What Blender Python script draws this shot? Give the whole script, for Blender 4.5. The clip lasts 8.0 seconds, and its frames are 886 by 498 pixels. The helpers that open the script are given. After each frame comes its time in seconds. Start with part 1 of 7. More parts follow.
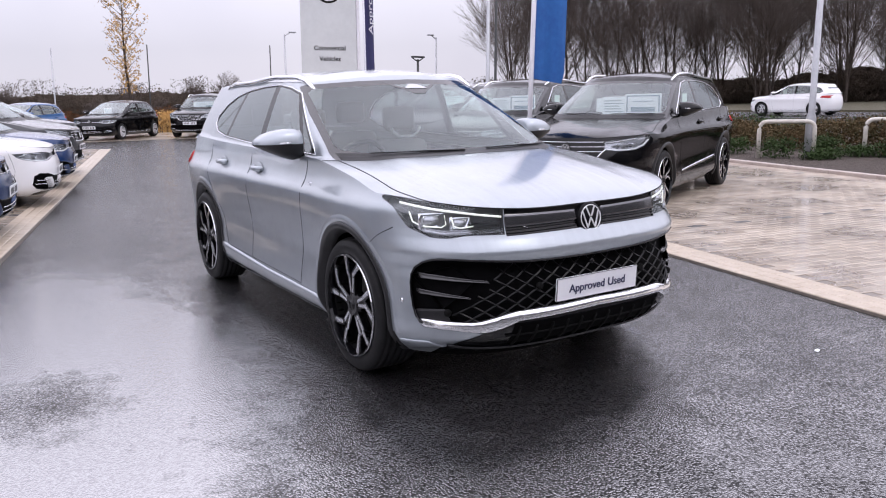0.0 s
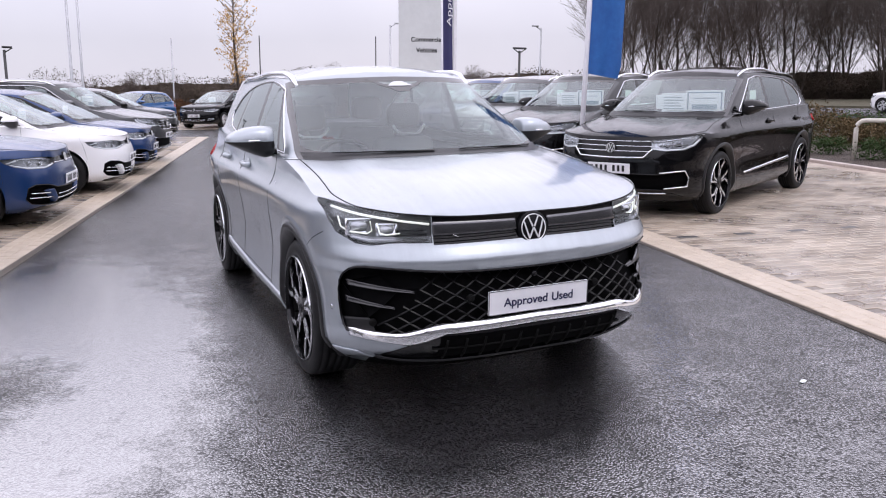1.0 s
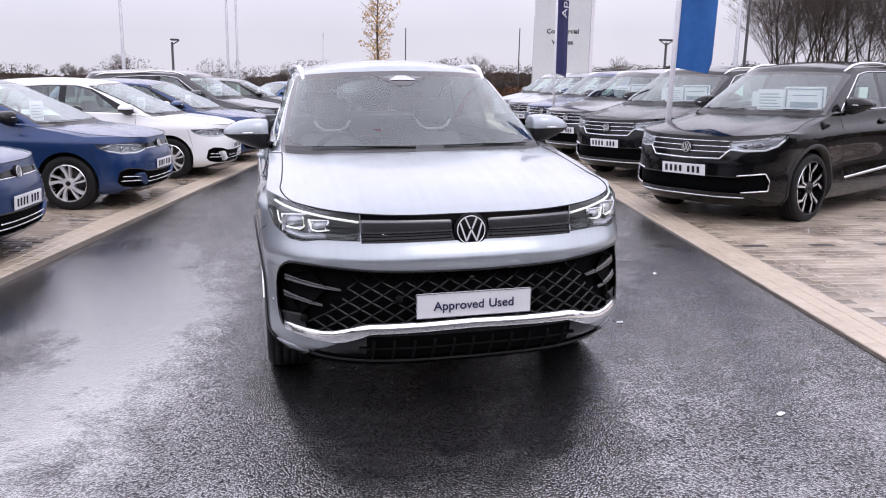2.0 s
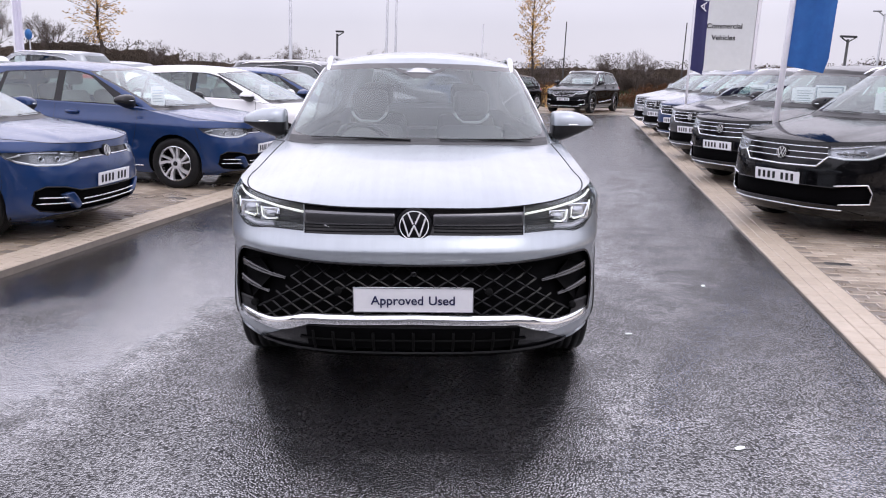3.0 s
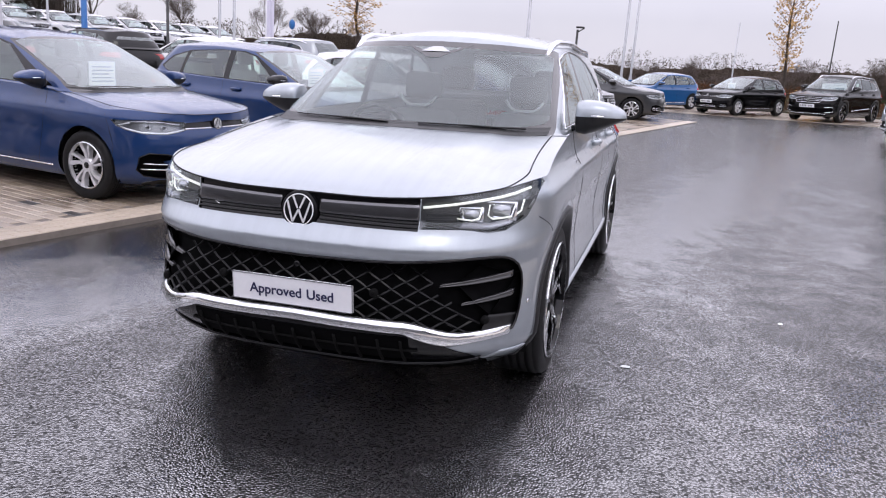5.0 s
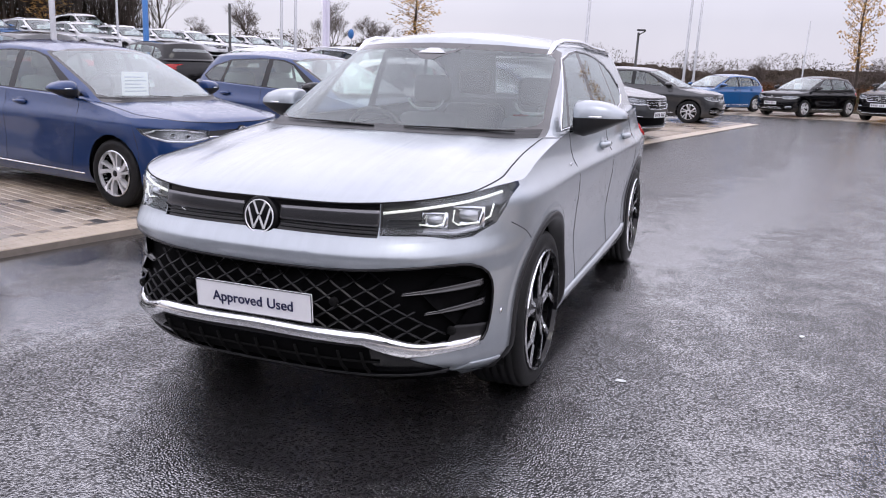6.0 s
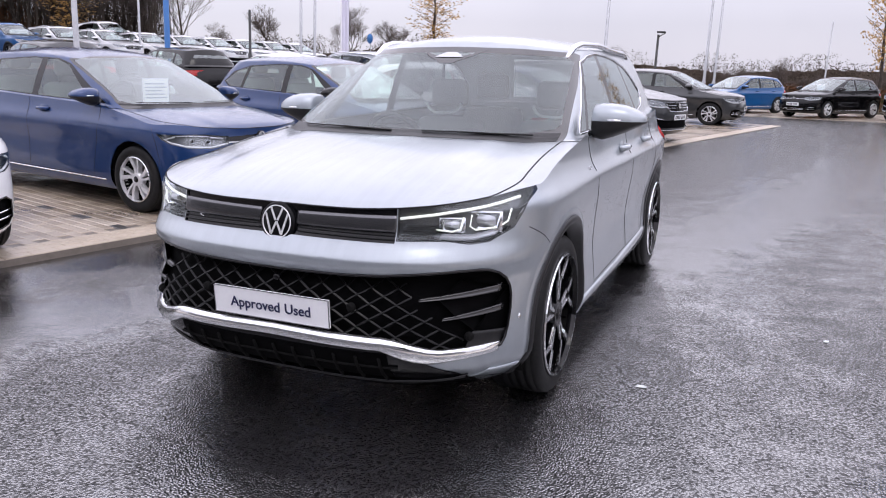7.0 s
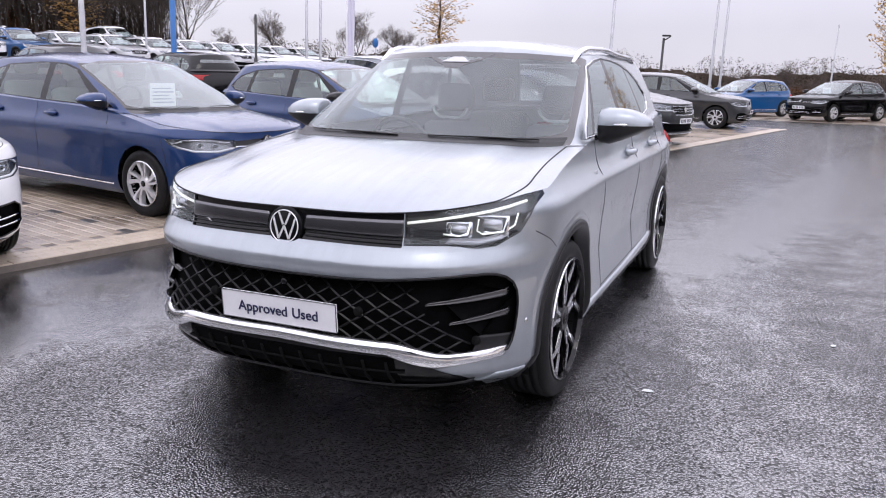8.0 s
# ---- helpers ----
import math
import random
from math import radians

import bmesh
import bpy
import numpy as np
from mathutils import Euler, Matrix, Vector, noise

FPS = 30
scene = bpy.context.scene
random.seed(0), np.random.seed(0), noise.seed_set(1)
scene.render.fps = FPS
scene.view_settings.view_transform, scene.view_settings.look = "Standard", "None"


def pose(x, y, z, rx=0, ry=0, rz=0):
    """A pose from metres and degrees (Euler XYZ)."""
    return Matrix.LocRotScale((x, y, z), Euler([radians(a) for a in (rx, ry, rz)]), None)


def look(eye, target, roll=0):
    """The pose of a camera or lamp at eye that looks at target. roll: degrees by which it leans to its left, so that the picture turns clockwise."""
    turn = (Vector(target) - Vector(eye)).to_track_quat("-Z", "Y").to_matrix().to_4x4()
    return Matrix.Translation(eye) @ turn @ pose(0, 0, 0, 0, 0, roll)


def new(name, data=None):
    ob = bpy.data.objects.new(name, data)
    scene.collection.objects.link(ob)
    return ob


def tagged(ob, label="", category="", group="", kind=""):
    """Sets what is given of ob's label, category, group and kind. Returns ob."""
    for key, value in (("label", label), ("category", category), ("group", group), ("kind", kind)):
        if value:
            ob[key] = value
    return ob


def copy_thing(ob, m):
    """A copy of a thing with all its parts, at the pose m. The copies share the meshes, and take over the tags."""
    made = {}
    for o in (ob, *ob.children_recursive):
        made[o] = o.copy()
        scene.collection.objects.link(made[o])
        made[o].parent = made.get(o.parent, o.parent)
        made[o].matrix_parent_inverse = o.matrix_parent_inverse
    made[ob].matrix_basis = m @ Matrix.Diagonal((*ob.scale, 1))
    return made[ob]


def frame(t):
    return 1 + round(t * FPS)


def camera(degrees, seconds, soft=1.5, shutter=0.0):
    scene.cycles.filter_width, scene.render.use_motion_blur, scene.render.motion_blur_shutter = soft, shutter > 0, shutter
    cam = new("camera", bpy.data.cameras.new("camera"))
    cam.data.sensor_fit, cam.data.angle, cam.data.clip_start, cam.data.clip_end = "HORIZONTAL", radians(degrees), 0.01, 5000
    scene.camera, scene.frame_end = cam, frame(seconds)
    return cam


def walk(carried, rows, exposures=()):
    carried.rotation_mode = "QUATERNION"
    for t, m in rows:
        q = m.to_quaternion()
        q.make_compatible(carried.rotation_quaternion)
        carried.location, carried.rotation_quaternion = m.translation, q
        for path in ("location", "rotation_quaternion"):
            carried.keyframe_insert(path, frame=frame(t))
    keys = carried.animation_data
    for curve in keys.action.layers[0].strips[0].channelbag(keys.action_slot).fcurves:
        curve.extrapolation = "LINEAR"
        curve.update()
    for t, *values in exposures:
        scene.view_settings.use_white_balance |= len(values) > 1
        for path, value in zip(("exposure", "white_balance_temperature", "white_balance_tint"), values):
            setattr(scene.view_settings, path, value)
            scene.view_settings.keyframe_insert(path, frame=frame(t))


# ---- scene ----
cam = camera(59.0, 8.0, 1.1)
PATH = [
    (0, (-2.578, -3.692, 1.445), (-1.551, -2.02, 1.057), -1.3),
    (0.5, (-2.206, -3.798, 1.445), (-1.285, -2.068, 1.047), -1.3),
    (1, (-1.78, -3.924, 1.474), (-0.998, -2.128, 1.069), -0.8),
    (1.5, (-1.326, -4.083, 1.506), (-0.713, -2.225, 1.091), -0.5),
    (1.7, (-1.143, -4.104, 1.479), (-0.603, -2.224, 1.064), -0.5),
    (2.8, (-0.082, -4.175, 1.498), (0.023, -2.226, 1.062), 0.6),
    (3, (0.086, -4.176, 1.482), (0.111, -2.225, 1.045), 0.8),
    (3.5, (0.526, -4.099, 1.481), (0.363, -2.154, 1.043), 1.5),
    (4, (0.947, -3.981, 1.451), (0.61, -2.06, 1.007), 2.1),
    (4.5, (1.23, -3.777, 1.423), (0.75, -1.888, 0.974), 2.4),
    (5.8, (1.695, -3.325, 1.419), (0.998, -1.508, 0.958), 2.1),
    (6, (1.743, -3.305, 1.406), (1.012, -1.499, 0.956), 1.6),
    (6.5, (1.747, -3.286, 1.405), (0.986, -1.49, 0.96), 1.3),
    (7, (1.743, -3.286, 1.408), (0.965, -1.497, 0.966), 1.1),
    (7.5, (1.735, -3.291, 1.408), (0.95, -1.504, 0.971), 1.0),
    (8, (1.74, -3.295, 1.412), (0.949, -1.51, 0.979), 1.0),
]
walk(cam, [(t, look(eye, target, roll)) for t, eye, target, roll in PATH])
from mathutils.bvhtree import BVHTree

# ---------------------------------------------------------------- light
SUN_EL, SUN_ROT = 0.62, 2.4
world = bpy.data.worlds.new("overcast_sky")
scene.world = world
world.use_nodes = True
wn, wl = world.node_tree.nodes, world.node_tree.links
sky = wn.new("ShaderNodeTexSky")
sky.sky_type, sky.sun_disc, sky.sun_elevation, sky.sun_rotation = "NISHITA", False, SUN_EL, SUN_ROT
back = wn["Background"]
clear = wn.new("ShaderNodeVectorMath")
clear.operation = "SCALE"
clear.inputs["Scale"].default_value = 0.10
veil = wn.new("ShaderNodeMix")
veil.data_type = "RGBA"
veil.inputs["Factor"].default_value = 0.90
cloud = wn.new("ShaderNodeTexNoise")
cloud.inputs["Scale"].default_value, cloud.inputs["Detail"].default_value = 2.2, 5.0
shade = wn.new("ShaderNodeValToRGB")
shade.color_ramp.elements[0].position, shade.color_ramp.elements[0].color = 0.35, (0.812, 0.780, 0.924, 1)
shade.color_ramp.elements[1].position, shade.color_ramp.elements[1].color = 0.7, (0.977, 0.934, 1.072, 1)
# an overcast dome is about three times as bright overhead as at the horizon
way = wn.new("ShaderNodeTexCoord")
axis = wn.new("ShaderNodeSeparateXYZ")
climb = wn.new("ShaderNodeValToRGB")
climb.color_ramp.elements[0].position, climb.color_ramp.elements[0].color = 0.06, (0.0, 0.0, 0.0, 1)
climb.color_ramp.elements[1].position, climb.color_ramp.elements[1].color = 1.0, (1.0, 1.0, 1.0, 1)
middle = climb.color_ramp.elements.new(0.45)
middle.color = (0.95, 0.95, 0.95, 1)
grade = wn.new("ShaderNodeMapRange")
grade.inputs["To Min"].default_value, grade.inputs["To Max"].default_value = 0.83, 2.0
dome = wn.new("ShaderNodeVectorMath")
dome.operation = "SCALE"
wl.new(way.outputs["Generated"], axis.inputs[0])
wl.new(axis.outputs["Z"], climb.inputs[0])
wl.new(climb.outputs[0], grade.inputs["Value"])
wl.new(sky.outputs[0], clear.inputs[0])
wl.new(clear.outputs[0], veil.inputs["A"])
wl.new(cloud.outputs["Fac"], shade.inputs[0])
wl.new(shade.outputs[0], dome.inputs[0])
wl.new(grade.outputs[0], dome.inputs["Scale"])
wl.new(dome.outputs[0], veil.inputs["B"])
wl.new(veil.outputs["Result"], back.inputs["Color"])
back.inputs["Strength"].default_value = 1.12
sun = new("sun", bpy.data.lights.new("sun", "SUN"))
sun.data.energy, sun.data.angle, sun.data.color = 0.5, radians(25), (1, 0.97, 0.93)
sun.matrix_world = look((0, 0, 60), (-18, 24, 0))


# ---------------------------------------------------------------- materials
def material(name, colour, rough=0.5, metal=0.0, **more):
    m = bpy.data.materials.new(name)
    m.use_nodes = True
    b = m.node_tree.nodes["Principled BSDF"]
    b.inputs["Base Color"].default_value = (*colour, 1)
    b.inputs["Roughness"].default_value, b.inputs["Metallic"].default_value = rough, metal
    for key, value in more.items():
        b.inputs[key.replace("_", " ")].default_value = value
    return m


def node(m, kind, **values):
    n = m.node_tree.nodes.new(kind)
    for key, value in values.items():
        n.inputs[key].default_value = value
    return n


def coords(m, scale=(1, 1, 1), world_space=False):
    c = m.node_tree.nodes.new("ShaderNodeNewGeometry" if world_space else "ShaderNodeTexCoord")
    p = node(m, "ShaderNodeMapping", Scale=scale)
    m.node_tree.links.new(c.outputs["Position" if world_space else "Object"], p.inputs["Vector"])
    return p.outputs["Vector"]


def noise_tex(m, vec, scale, detail=4.0, rough=0.6):
    n = node(m, "ShaderNodeTexNoise", Scale=scale, Detail=detail, Roughness=rough)
    m.node_tree.links.new(vec, n.inputs["Vector"])
    return n.outputs["Fac"]


def ramp(m, fac, stops):
    r = m.node_tree.nodes.new("ShaderNodeValToRGB")
    e = r.color_ramp.elements
    for i, (pos, val) in enumerate(stops):
        s = e[i] if i < 2 else e.new(pos)
        s.position = pos
        s.color = (*val, 1) if isinstance(val, tuple) else (val, val, val, 1)
    m.node_tree.links.new(fac, r.inputs[0])
    return r.outputs[0]


def mixed(m, fac, a, b, mode="MIX"):
    n = m.node_tree.nodes.new("ShaderNodeMix")
    n.data_type, n.blend_type = "RGBA", mode
    for sock, v in (("Factor", fac), ("A", a), ("B", b)):
        if isinstance(v, (int, float)):
            n.inputs[sock].default_value = v if sock == "Factor" else (v, v, v, 1)
        elif isinstance(v, tuple):
            n.inputs[sock].default_value = (*v, 1)
        else:
            m.node_tree.links.new(v, n.inputs[sock])
    return n.outputs["Result"]


def wire(m, out, socket):
    m.node_tree.links.new(out, m.node_tree.nodes["Principled BSDF"].inputs[socket])
    return m


def bumped(m, height, strength=0.3, distance=0.01):
    b = node(m, "ShaderNodeBump", Strength=strength, Distance=distance)
    m.node_tree.links.new(height, b.inputs["Height"])
    wire(m, b.outputs["Normal"], "Normal")
    return m


def varied(name, a, b, scale, rough=0.6, bump=0.0, distance=0.01, metal=0.0, world_space=True, detail=5.0, squash=(1, 1, 1), spec=0.5):
    """A surface that drifts between two colours at two scales."""
    m = material(name, a, rough, metal, Specular_IOR_Level=spec)
    v = coords(m, squash, world_space)
    n1, n2 = noise_tex(m, v, scale, detail), noise_tex(m, v, scale * 7, 3.0)
    f = mixed(m, 0.4, n1, n2)
    wire(m, mixed(m, ramp(m, f, [(0.35, 0.0), (0.65, 1.0)]), a, b), "Base Color")
    if bump:
        bumped(m, n2, bump, distance)
    return m


def paint(name, colour, metal=0.0, rough=0.35, wet=True, spec=0.25, grime=0.07, runs_tint=0.0, beads=0.4):
    """Car paint under lacquer, with rain drops standing on it and faint road film."""
    m = material(name, colour, rough, metal, Coat_Weight=1.0, Coat_Roughness=0.03, Specular_IOR_Level=spec)
    v = coords(m)
    film = noise_tex(m, v, 3.0, 6.0)
    dirt = tuple((1 - grime) * c + grime * 0.16 for c in colour)
    wire(m, mixed(m, ramp(m, film, [(0.45, 0.0), (0.75, 0.5)]), colour, dirt), "Base Color")
    if wet:
        vor = node(m, "ShaderNodeTexVoronoi", Scale=95.0)
        m.node_tree.links.new(v, vor.inputs["Vector"])
        patch = ramp(m, noise_tex(m, v, 5.0, 3.0), [(0.42, 0.0), (0.62, 1.0)])
        runs = noise_tex(m, coords(m, (26, 1.3, 3.0)), 1.0, 4.0)
        if runs_tint:
            clean = m.node_tree.nodes["Principled BSDF"].inputs["Base Color"].links[0].from_socket
            trail = ramp(m, mixed(m, 0.45, runs, noise_tex(m, v, 9.0, 5.0)), [(0.42, 1.0), (0.60, 1.0 - runs_tint)])
            wire(m, mixed(m, 1.0, clean, trail, "MULTIPLY"), "Base Color")
        drop = mixed(m, 1.0, ramp(m, vor.outputs["Distance"], [(0.12, 1.0), (0.34, 0.0)]), patch, "MULTIPLY")
        b = node(m, "ShaderNodeBump", Strength=beads, Distance=0.003)
        m.node_tree.links.new(drop, b.inputs["Height"])
        b2 = node(m, "ShaderNodeBump", Strength=0.55, Distance=0.003)
        m.node_tree.links.new(runs, b2.inputs["Height"])
        m.node_tree.links.new(b.outputs["Normal"], b2.inputs["Normal"])
        wire(m, b2.outputs["Normal"], "Coat Normal")
    return m


def pane_material(name, tint, clear_part=0.75, gloss_rough=0.02, drops=True, ior=1.5):
    """Thin glass: lets a tinted share of light through and mirrors the rest by angle."""
    m = bpy.data.materials.new(name)
    m.use_nodes = True
    nt = m.node_tree
    nt.nodes.remove(nt.nodes["Principled BSDF"])
    t = node(m, "ShaderNodeBsdfTransparent", Color=(*[c * clear_part for c in tint], 1))
    g = node(m, "ShaderNodeBsdfGlossy", Roughness=gloss_rough, Color=(0.90, 0.96, 0.96, 1))
    turn = node(m, "ShaderNodeLayerWeight", Blend=0.5)
    steep = nt.nodes.new("ShaderNodeMath")
    steep.operation, steep.inputs[1].default_value = "POWER", 4.5
    nt.links.new(turn.outputs["Facing"], steep.inputs[0])
    f = node(m, "ShaderNodeMapRange", **{"To Min": ((ior - 1) / (ior + 1)) ** 2, "To Max": 1.0})
    nt.links.new(steep.outputs[0], f.inputs["Value"])
    mix = nt.nodes.new("ShaderNodeMixShader")
    if drops:
        v = coords(m)
        vor = node(m, "ShaderNodeTexVoronoi", Scale=70.0)
        nt.links.new(v, vor.inputs["Vector"])
        b = node(m, "ShaderNodeBump", Strength=0.10, Distance=0.002)
        nt.links.new(ramp(m, vor.outputs["Distance"], [(0.1, 1.0), (0.3, 0.0)]), b.inputs["Height"])
        nt.links.new(b.outputs["Normal"], g.inputs["Normal"])
    nt.links.new(f.outputs[0], mix.inputs[0])
    nt.links.new(t.outputs[0], mix.inputs[1])
    nt.links.new(g.outputs[0], mix.inputs[2])
    nt.links.new(mix.outputs[0], nt.nodes["Material Output"].inputs["Surface"])
    return m


SILVER = paint("silver_paint", (0.385, 0.422, 0.455), 0.60, 0.34, runs_tint=0.07)
BLUE = paint("blue_paint", (0.0025, 0.029, 0.118), 0.35, 0.36, beads=0.9)
BRIGHT_BLUE = paint("bright_blue_paint", (0.004, 0.075, 0.23), 0.1, 0.35)
WHITE = paint("white_paint", (0.80, 0.80, 0.81), 0.0, 0.35)
BLACK = paint("black_paint", (0.0015, 0.0015, 0.002), 0.0, 0.5, spec=0.0, grime=0.02)
BLACK.node_tree.nodes["Principled BSDF"].inputs["Coat IOR"].default_value = 1.45
DARK_GREY = paint("dark_grey_paint", (0.045, 0.047, 0.05), 0.5, 0.3)
GREY = paint("grey_paint", (0.26, 0.28, 0.30), 0.5, 0.3)
GLOSS_BLACK = material("gloss_black_plastic", (0.004, 0.004, 0.005), 0.10, Specular_IOR_Level=0.35)
SATIN_BLACK = varied("satin_black_plastic", (0.010, 0.010, 0.011), (0.018, 0.018, 0.019), 30, 0.38, 0.1, 0.001, world_space=False, spec=0.3)
MATT_BLACK = varied("matt_black_plastic", (0.004, 0.004, 0.004), (0.008, 0.008, 0.008), 25, 0.8, world_space=False, spec=0.12)
# near-black that puts the shade of grille and intake recesses into the colour
RECESS_SHADE = varied("recess_shade_black", (0.0012, 0.0012, 0.0014), (0.003, 0.003, 0.0034), 25, 0.7, world_space=False, spec=0.04)
RUBBER = varied("wet_tyre_rubber", (0.007, 0.007, 0.008), (0.017, 0.017, 0.017), 18, 0.55, 0.3, 0.002, world_space=False, spec=0.18)
BADGE = material("bright_badge_metal", (0.85, 0.86, 0.87), 0.2, 0.3)
CHROME = material("chrome", (0.82, 0.83, 0.85), 0.07, 1.0)
ALLOY = material("machined_alloy", (0.72, 0.73, 0.75), 0.24, 1.0)
SILVER_ALLOY = varied("silver_alloy", (0.62, 0.62, 0.64), (0.74, 0.74, 0.76), 10, 0.3, metal=0.35, world_space=False)
BADGE_BLACK = material("badge_black", (0.004, 0.004, 0.005), 0.3, Specular_IOR_Level=0.15)
SEAM = material("panel_gap", (0.006, 0.006, 0.007), 0.8)
GLASS = pane_material("windscreen_glass", (0.90, 0.97, 0.94), 0.97, ior=2.1)
FRIT = material("black_glass_border", (0.010, 0.010, 0.010), 0.10, IOR=1.9)
TINTED = pane_material("tinted_side_glass", (0.55, 0.58, 0.58), 0.55, ior=2.5)
SHINY_GLASS = pane_material("rain_bright_windscreen", (0.90, 0.97, 0.95), 0.96, ior=2.3)
BRIGHT_GLASS = pane_material("sky_bright_windscreen", (0.90, 0.97, 0.95), 0.95, ior=3.0)
SIDE_GLASS = pane_material("side_glass", (0.86, 0.97, 0.91), 0.94, ior=2.7)
PARKED_SIDE = pane_material("green_tinted_side_glass", (0.80, 0.95, 0.87), 0.95, ior=2.0)
PARKED_TINTED = pane_material("dark_rear_glass", (0.42, 0.46, 0.48), 0.5, ior=1.6)
LENS = pane_material("lamp_lens", (0.96, 0.98, 1.0), 0.95, drops=False)
LAMP_DARK = material("lamp_housing_dark", (0.19, 0.193, 0.197), 0.22, 0.5)
LAMP_MID = material("lamp_housing_grey", (0.28, 0.285, 0.29), 0.22, 0.6)
LAMP_PALE = material("lamp_housing_pale", (0.55, 0.56, 0.58), 0.25, 0.7)
LAMP_SILVER = material("lamp_reflector", (0.75, 0.76, 0.78), 0.15, 1.0)
LAMP_GLOW = material("lit_daytime_lamp", (0.9, 0.92, 0.9), 0.3, Emission_Color=(1, 1.0, 0.86, 1), Emission_Strength=0.55)
RED_LENS = material("red_lamp_lens", (0.35, 0.01, 0.01), 0.15)
CLOTH = varied("grey_seat_cloth", (0.15, 0.15, 0.153), (0.21, 0.21, 0.212), 30, 0.9, 0.3, 0.002, world_space=False)
TRIM_GREY = varied("dashboard_plastic", (0.02, 0.02, 0.022), (0.04, 0.04, 0.042), 20, 0.6, world_space=False)
PLATE_WHITE = varied("plate_white", (0.78, 0.78, 0.80), (0.72, 0.72, 0.75), 8, 0.35, world_space=False)
INK = material("navy_ink", (0.010, 0.014, 0.06), 0.5)
PAPER = varied("paper_white", (0.75, 0.78, 0.78), (0.68, 0.72, 0.73), 9, 0.6, world_space=False)


# ---------------------------------------------------------------- mesh tools
def part(name, bm, mat, parent=None, label="", smooth=True, kind=""):
    me = bpy.data.meshes.new(name)
    if smooth:
        for f in bm.faces:
            f.smooth = True
    bm.to_mesh(me)
    bm.free()
    me.materials.append(mat)
    ob = new(name, me)
    if parent:
        ob.parent = parent
    return tagged(ob, label, kind=kind)


def curve(pts):
    """A smooth function through points, with no overshoot."""
    xs, ys = [p[0] for p in pts], [p[1] for p in pts]
    d = [(ys[i + 1] - ys[i]) / (xs[i + 1] - xs[i]) for i in range(len(xs) - 1)]
    s = [d[0]] + [0 if d[i] * d[i + 1] <= 0 else 2 * d[i] * d[i + 1] / (d[i] + d[i + 1]) for i in range(len(d) - 1)] + [d[-1]]

    def f(x):
        if x <= xs[0]:
            return ys[0]
        if x >= xs[-1]:
            return ys[-1]
        i = max(k for k in range(len(xs) - 1) if xs[k] <= x)
        h = xs[i + 1] - xs[i]
        t = (x - xs[i]) / h
        return ((1 + 2 * t) * (1 - t) ** 2 * ys[i] + t * (1 - t) ** 2 * h * s[i] + t * t * (3 - 2 * t) * ys[i + 1] + t * t * (t - 1) * h * s[i + 1])
    return f


def box(bm, x0, y0, z0, x1, y1, z1, bevel=0.0, m=None):
    r = bmesh.ops.create_cube(bm, size=1, matrix=Matrix.Translation(((x0 + x1) / 2, (y0 + y1) / 2, (z0 + z1) / 2)) @ Matrix.Diagonal((abs(x1 - x0), abs(y1 - y0), abs(z1 - z0), 1)))
    vs = r["verts"]
    if bevel:
        es = list({e for v in vs for e in v.link_edges})
        b = bmesh.ops.bevel(bm, geom=es, offset=bevel, segments=2, affect="EDGES", profile=0.5)
        vs = list({v for f in b["faces"] for v in f.verts} | {v for v in vs if v.is_valid})
    if m:
        bmesh.ops.transform(bm, matrix=m, verts=vs)
    return bm


def box_bm(*a, **k):
    return box(bmesh.new(), *a, **k)


def tube(bm, path, r, n=6, closed=False, flat=1.0, caps=True):
    """A rod along a path; r is one radius or one per point."""
    pts = [Vector(p) for p in path]
    rings = []
    up = Vector((0.01, 0.02, 1))
    for i, p in enumerate(pts):
        a = pts[i - 1] if i or closed else p
        b = pts[(i + 1) % len(pts)] if i < len(pts) - 1 or closed else p
        d = (b - a).normalized() if (b - a).length > 1e-9 else Vector((0, 0, 1))
        s = d.cross(up)
        if s.length < 0.05:
            s = d.cross(Vector((1, 0.1, 0)))
        s.normalize()
        w = s.cross(d)
        rr = r[i] if isinstance(r, (list, tuple)) else r
        rings.append([bm.verts.new(p + rr * (math.cos(2 * math.pi * k / n) * s + flat * math.sin(2 * math.pi * k / n) * w)) for k in range(n)])
    m = len(rings)
    for i in range(m if closed else m - 1):
        a, b = rings[i], rings[(i + 1) % m]
        for k in range(n):
            bm.faces.new((a[k], a[(k + 1) % n], b[(k + 1) % n], b[k]))
    if caps and not closed:
        bm.faces.new(rings[0][::-1])
        bm.faces.new(rings[-1])
    return bm


def lathe(bm, prof, n=32, axis="x", m=None, closed=False):
    """Turns (radius, along) about an axis."""
    rings = []
    for k in range(n):
        c, s = math.cos(2 * math.pi * k / n), math.sin(2 * math.pi * k / n)
        ring = []
        for r, a in prof:
            p = Vector((a, r * c, r * s)) if axis == "x" else Vector((r * c, r * s, a)) if axis == "z" else Vector((r * c, a, r * s))
            ring.append(bm.verts.new(m @ p if m else p))
        rings.append(ring)
    for k in range(n):
        a, b = rings[k], rings[(k + 1) % n]
        for i in range(len(prof) - (0 if closed else 1)):
            j = (i + 1) % len(prof)
            bm.faces.new((a[i], b[i], b[j], a[j]))
    return bm


